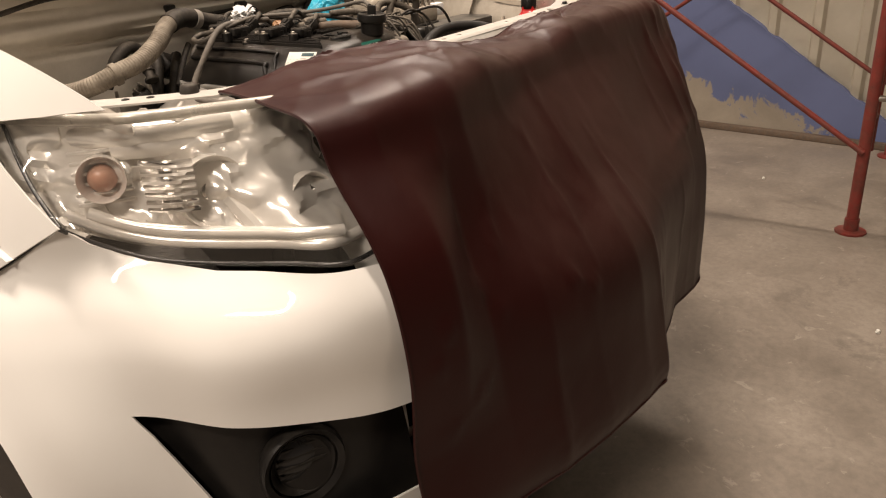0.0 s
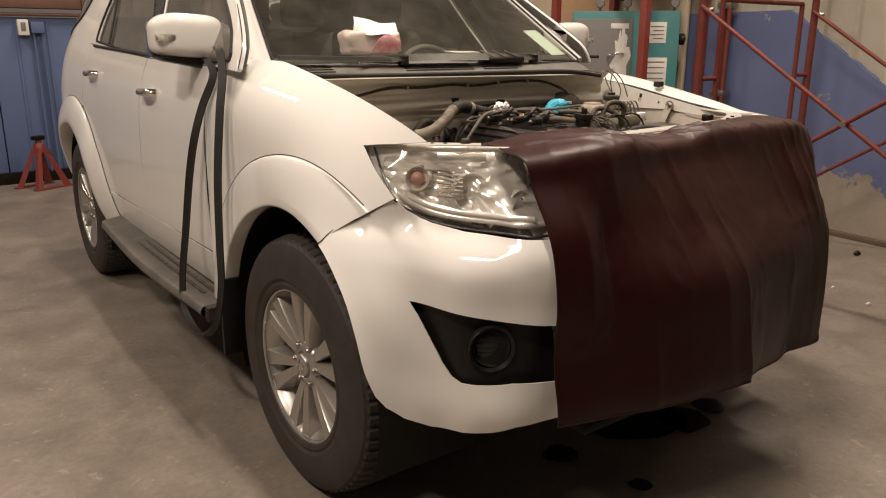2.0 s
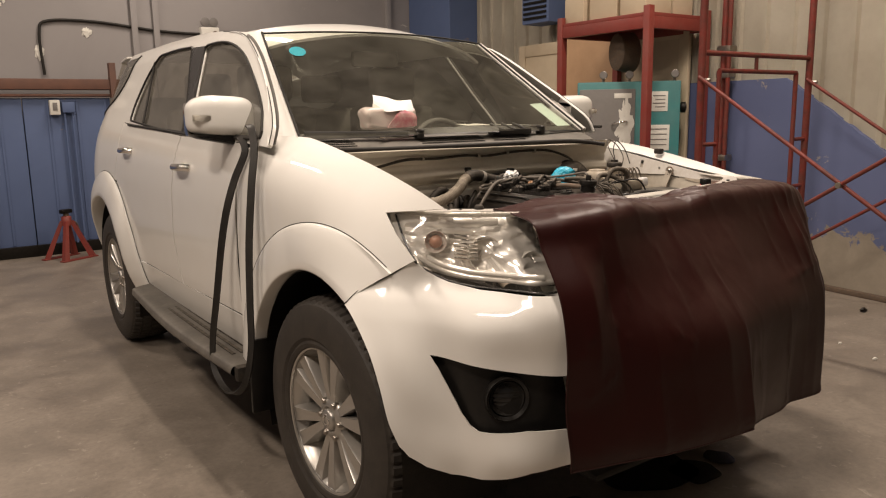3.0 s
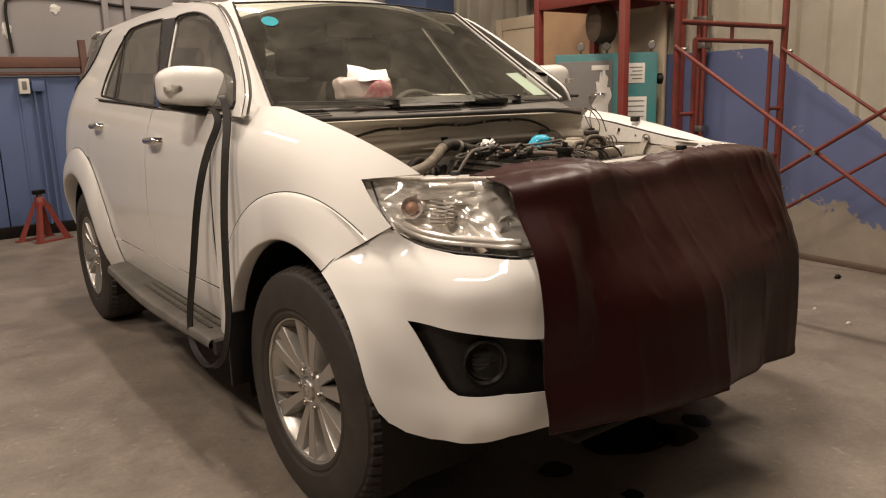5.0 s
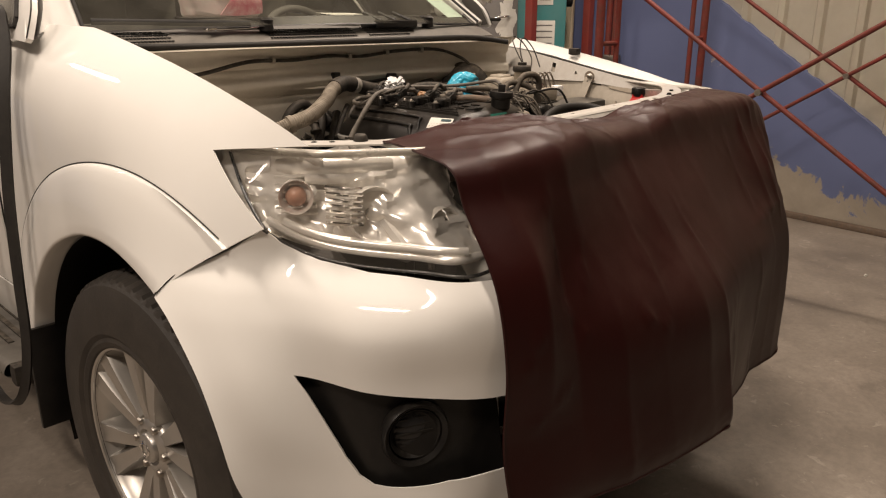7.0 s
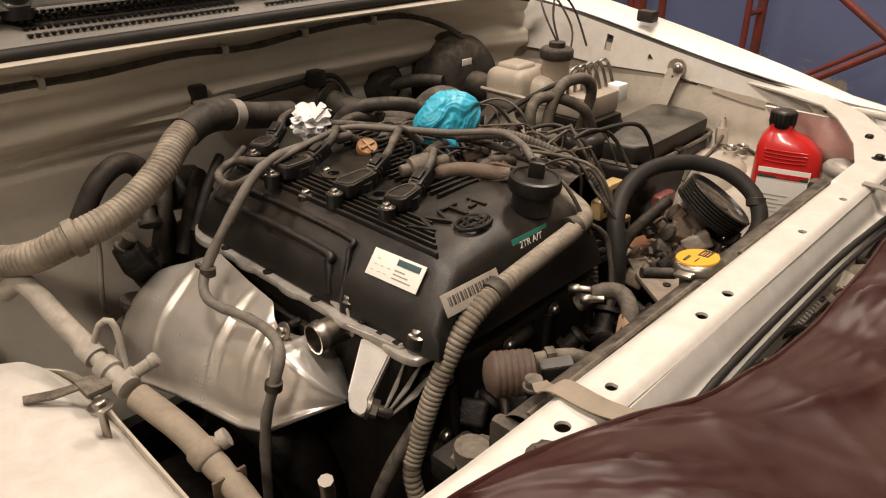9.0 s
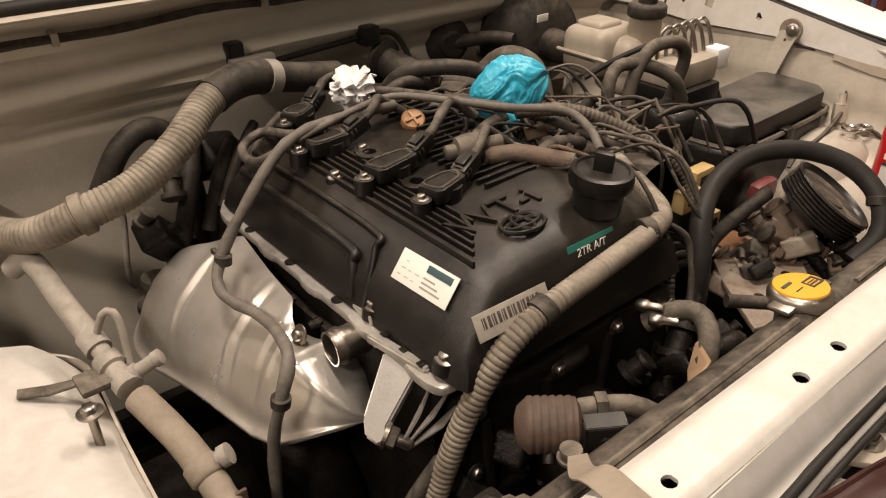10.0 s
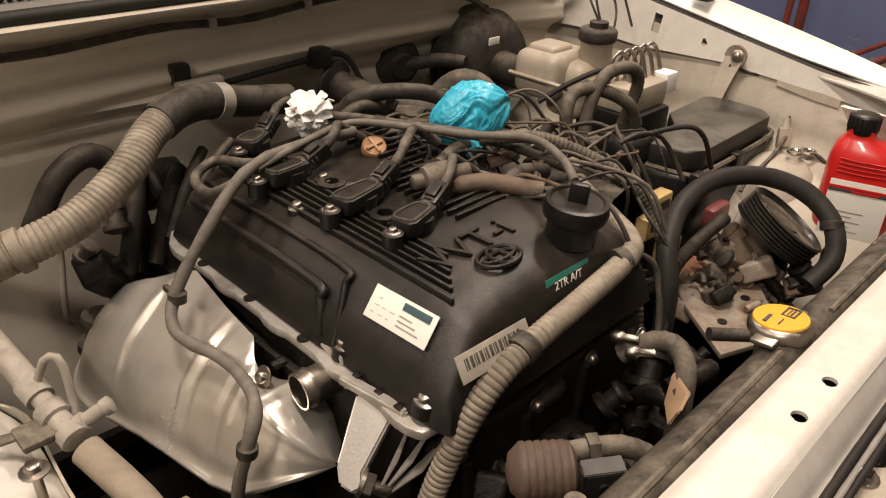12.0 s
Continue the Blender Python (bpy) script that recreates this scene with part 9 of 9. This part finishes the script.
    edge = [[grid[0][j].co.copy() for j in range(0, nv + 1, 6)], [grid[i][nv].co.copy() for i in range(0, nx + 1, 5)], [grid[i][0].co.copy() for i in range(0, nx + 1, 5)]]
    for a, b in zip(grid, grid[1:]):
        for j in range(nv):
            bm.faces.new((a[j], a[j + 1], b[j + 1], b[j]))
    bmesh.ops.recalc_face_normals(bm, faces=bm.faces[:])
    bmesh.ops.solidify(bm, geom=bm.faces[:], thickness=0.0018)
    t = thing("wing_cover", (0.1, 0.3, 0.4), "creased maroon vinyl sheet draped over the car's front", "cover")
    sheet = part("sheet", bm, "vinyl", t, smooth=70)
    part("side_hem", tube(edge[0], 0.0024, 6, step=0.01), "vinyl", t, "rolled hem along the sheet's side")
    part("bottom_hem", tube(edge[1], 0.0022, 6, step=0.01), "vinyl", t)
    part("inner_hem", tube(edge[2], 0.0022, 6, step=0.01), "vinyl", t)
    return t


drape()


def oil_bottle():
    t = thing("oil_bottle", (0.68, 0.715, 0.87), "red plastic oil bottle with a white label", "bottle")
    m = Matrix.Translation((0.675, 0.715, 0.86)) @ Matrix.Rotation(radians(-72), 4, "Z") @ Matrix.Scale(1.03, 4)
    bm = bmesh.new()
    rings = []
    for h, wx, wy, off in ((0.0, 0.046, 0.030, 0), (0.006, 0.050, 0.033, 0), (0.10, 0.050, 0.033, 0), (0.125, 0.048, 0.032, 0.002), (0.143, 0.036, 0.026, 0.010), (0.152, 0.022, 0.019, 0.018), (0.158, 0.017, 0.017, 0.020), (0.166, 0.017, 0.017, 0.020)):
        ring = []
        for i in range(28):
            a = 2 * math.pi * i / 28
            ring.append(bm.verts.new(m @ Vector((math.copysign(abs(math.cos(a)) ** 0.6, math.cos(a)) * wx - off, math.copysign(abs(math.sin(a)) ** 0.6, math.sin(a)) * wy, h))))
        rings.append(ring)
    for a, b in zip(rings, rings[1:]):
        for i in range(28):
            bm.faces.new((a[i], a[(i + 1) % 28], b[(i + 1) % 28], b[i]))
    bm.faces.new(rings[0]), bm.faces.new(rings[-1])
    part("bottle_body", bm, "red_plastic", t)
    prof = [(0.0185, 0.160), (0.0192, 0.163), (0.0192, 0.182), (0.017, 0.185), (0.003, 0.186)]
    cap = part("cap", lathe(prof, 24, m @ Matrix.Translation((-0.020, 0, 0))), "black", t, "black ribbed screw cap")
    for k in range(18):
        a = 2 * math.pi * k / 18
        part("cap_rib", box(0.0188, 0.0200, -0.0013, 0.0013, 0.165, 0.183, 0.0004, m=m @ Matrix.Translation((-0.020, 0, 0)) @ Matrix.Rotation(a, 4, "Z")), "black", cap)
    lab = part("bottle_label", box(-0.040, 0.036, -0.0350, -0.0335, 0.020, 0.102, 0.0005, m=m), "paper", t, "white label with unreadable print")
    part("label_band", box(-0.040, 0.034, -0.0358, -0.0348, 0.086, 0.090, 0.0002, m=m), "ink", lab)
    part("label_band", box(-0.040, 0.034, -0.0358, -0.0348, 0.0905, 0.0945, 0.0002, m=m), "red_plastic", lab)
    part("label_mark", box(-0.012, 0.022, -0.0362, -0.0355, 0.0865, 0.0895, 0.0002, m=m), "red_plastic", lab)
    for k in range(5):
        part("print_line", box(-0.030, 0.010 - 0.012 * (k % 2), -0.0358, -0.0348, 0.030 + 0.007 * k, 0.0308 + 0.007 * k, 0.0002, m=m), "tape", lab)
    for k in range(4):
        pts = [m @ Vector((x, -0.0322 * (1 - (abs(x) / 0.055) ** 4) ** 0.5 - 0.0006, 0.112 + 0.006 * k + 0.25 * (x + 0.01) ** 2 * (4 - k))) for x in (-0.036, -0.02, -0.005, 0.01, 0.026)]
        part("grip_rib", tube(pts, 0.0014, 6, flat=0.6), "red_plastic", t)


oil_bottle()


def blue_bag():
    """A thin bag pulled into streaks from its knotted end."""
    bm = bmesh.new()
    bmesh.ops.create_icosphere(bm, subdivisions=6, radius=1.0)
    for v in bm.verts:
        n = v.co.normalized()
        a = math.atan2(n.y, n.x)
        w = 0.5 * noise.noise(n * 1.6)
        ring = Vector((math.cos(a + w), math.sin(a + w), 0))
        fine = 1 - abs(noise.noise(Vector((ring.x * 6, ring.y * 6, n.z * 0.9)))) * 2
        big = noise.noise(Vector((ring.x * 2.2, ring.y * 2.2, n.z * 1.1 + 4)))
        cross = 1 - abs(noise.noise(Vector((n.x * 2, n.y * 2, n.z * 5 + 9)))) * 2
        d = 1 + 0.16 * big + 0.075 * fine * (1 - abs(n.z) ** 4) + 0.04 * max(0.0, cross) ** 3
        v.co = Vector((n.x * 0.040 * d, n.y * 0.034 * d, n.z * 0.052 * (1 + 0.10 * big)))
    bmesh.ops.transform(bm, matrix=Matrix.Translation((0.228, 1.062, 1.060)) @ Euler((0.5, 1.05, -0.25)).to_matrix().to_4x4(), verts=bm.verts[:])
    t = thing("plastic_bag", (0.237, 1.066, 1.03), "crinkled turquoise plastic bag stuffed in the engine", "bag")
    part("bag_body", bm, "bag", t, smooth=75)
    part("bag_tail", blob(0.020, 0.010, 0.012, 0.35, 1.6, Matrix.Translation((0.196, 1.030, 1.036)), 3), "bag", t, smooth=50)


blue_bag()


def crumpled_tissue():
    """Folded corners of a sheet bunched together like petals."""
    m = Matrix.Translation((0.066, 1.180, 1.062)) @ Euler((0.15, 0.1, -0.5)).to_matrix().to_4x4()
    rnd = random.Random(8)
    t = thing("crumpled_tissue", (0.066, 1.180, 1.045), "crumpled white tissue plugging an engine opening", "tissue")
    part("wad", blob(0.024, 0.020, 0.020, 0.35, 2.2, m, 4), "tissue", t, smooth=60)
    for k in range(8):
        turn = 2 * math.pi * k / 8 * 2.62
        lean, w, h = (0.85, 0.7, 0.55, 0.3)[k % 4] + rnd.uniform(-0.1, 0.1), rnd.uniform(0.015, 0.022), rnd.uniform(0.026, 0.036) * (1.3 if k == 3 else 1)
        q = m @ Matrix.Rotation(turn, 4, "Z") @ Matrix.Rotation(lean, 4, "Y")
        rows = []
        for j in range(5):
            f = j / 4
            rows.append([q @ Vector((0.005 * math.sin(i * 1.9 + k) * f + 0.010 * f * f, (i / 5 - 0.5) * 2 * w * (0.55 + 0.65 * f - 0.45 * f * f), h * f + rnd.uniform(-0.0025, 0.0025) * f)) for i in range(6)])
        part("fold", loft(rows, 14, 10, 0.0012), "tissue", t, smooth=65)


crumpled_tissue()


def tissue_pack():
    t = thing("tissue_pack", (-0.30, 1.55, 1.26), "white and pink tissue pack on the dashboard", "tissue pack")
    m = Matrix.Translation((-0.262, 1.545, 1.302)) @ Matrix.Rotation(-0.15, 4, "Z")
    bm = box(-0.105, 0.105, -0.055, 0.055, -0.045, 0.038, 0.022, 4)
    bmesh.ops.subdivide_edges(bm, edges=bm.edges[:], cuts=2, use_grid_fill=True)
    for v in bm.verts:
        v.co += Vector((0.8, 0.5, 0.7)) * (0.014 * noise.noise(v.co * 22))
    bmesh.ops.transform(bm, matrix=m, verts=bm.verts[:])
    part("pack", bm, "pack", t, smooth=60)
    part("pack_print", loft([[m @ Vector((x, -0.0635, z)) for x, z in ((-0.025, -0.038), (0.03, -0.040), (0.098, -0.034))], [m @ Vector((x, -0.066, z)) for x, z in ((0.0, -0.006), (0.04, 0.006), (0.098, -0.004))], [m @ Vector((x, -0.060, z)) for x, z in ((0.02, 0.012), (0.045, 0.026), (0.090, 0.010))]], 10, 8, 0.004), "pink", t, "crimson printed front")
    tuft = loft([[m @ Vector((-0.07, -0.02, 0.030)), m @ Vector((-0.02, -0.066, 0.022)), m @ Vector((0.04, -0.066, 0.026)), m @ Vector((0.10, -0.05, 0.010))], [m @ Vector((-0.06, -0.01, 0.066)), m @ Vector((-0.01, -0.03, 0.060)), m @ Vector((0.04, -0.03, 0.052)), m @ Vector((0.10, -0.02, 0.058))], [m @ Vector((-0.05, 0.02, 0.088)), m @ Vector((0.0, 0.0, 0.078)), m @ Vector((0.05, 0.01, 0.066)), m @ Vector((0.105, 0.0, 0.068))]], 16, 12, 0.001)
    part("tissue_tuft", tuft, "tissue", t, smooth=60)


tissue_pack()


def spanner():
    t = thing("spanner", (-0.30, 1.385, 1.226), "chrome spanner lying on the scuttle panel", "spanner")
    a, b = Vector((-0.385, 1.375, 1.229)), Vector((-0.205, 1.395, 1.229))
    part("shank", tube([a, b], 0.006, 8, flat=0.6, step=0.02), "chrome", t)
    part("ring_end", lathe([(0.007, -0.004), (0.013, -0.004), (0.013, 0.004), (0.007, 0.004)], 18, Matrix.Translation(b), False), "chrome", t)
    part("open_end", prism([(-0.014, -0.012), (0.012, -0.007), (0.012, 0.007), (-0.014, 0.012), (-0.010, 0.005), (-0.002, 0.004), (-0.002, -0.004), (-0.010, -0.005)], 0.007, 0.0015, Matrix.Translation(a + Vector((-0.004, 0, -0.0035)))), "chrome", t)


spanner()
c_paper = loft([[(0.10, 1.50, 1.262), (0.24, 1.50, 1.262)], [(0.10, 1.58, 1.268), (0.25, 1.585, 1.266)]], 6, 4, 0.001)
solid("paper_slip", c_paper, "paper", "white paper slip on the dashboard", "paper")


def hanging_strip():
    """A long rubber strip hung in a loop over the mirror arm."""
    pts = [(-0.862, 1.560, 1.245), (-0.868, 1.500, 1.196), (-0.905, 1.518, 1.10), (-0.935, 1.53, 1.0), (-0.950, 1.568, 0.872), (-0.960, 1.629, 0.675), (-0.97, 1.684, 0.492), (-0.98, 1.658, 0.388), (-0.985, 1.538, 0.344), (-0.985, 1.42, 0.362), (-0.98, 1.324, 0.436), (-0.965, 1.298, 0.556), (-0.955, 1.31, 0.704), (-0.940, 1.325, 0.896), (-0.912, 1.345, 1.086), (-0.880, 1.385, 1.198), (-0.862, 1.440, 1.268), (-0.850, 1.50, 1.285)]
    t = thing("rubber_strip", (-0.98, 1.58, 0.30), "long black rubber strip hanging in a loop from the mirror", "rubber strip")
    wide, thin = Vector((0.62, -0.78, 0.0)), 0.0035
    bm, rings, n = bmesh.new(), [], 90
    for i in range(n + 1):
        f = i / n
        p = spline(pts, f)
        tan = (spline(pts, min(1.0, f + 0.01)) - spline(pts, max(0.0, f - 0.01))).normalized()
        w = (wide - tan * wide.dot(tan)).normalized() * (0.0115 + 0.0012 * math.sin(f * 9))
        out = tan.cross(w).normalized() * thin
        rings.append([bm.verts.new(p + w * c + out * d) for c, d in ((-1, -1), (0, -0.55), (1, -1), (1, 1), (0, 0.55), (-1, 1))])
    for a, b in zip(rings, rings[1:]):
        for k in range(6):
            bm.faces.new((a[k], a[(k + 1) % 6], b[(k + 1) % 6], b[k]))
    bm.faces.new(rings[0]), bm.faces.new(rings[-1])
    part("strip", bm, "strip", t, smooth=40)


hanging_strip()
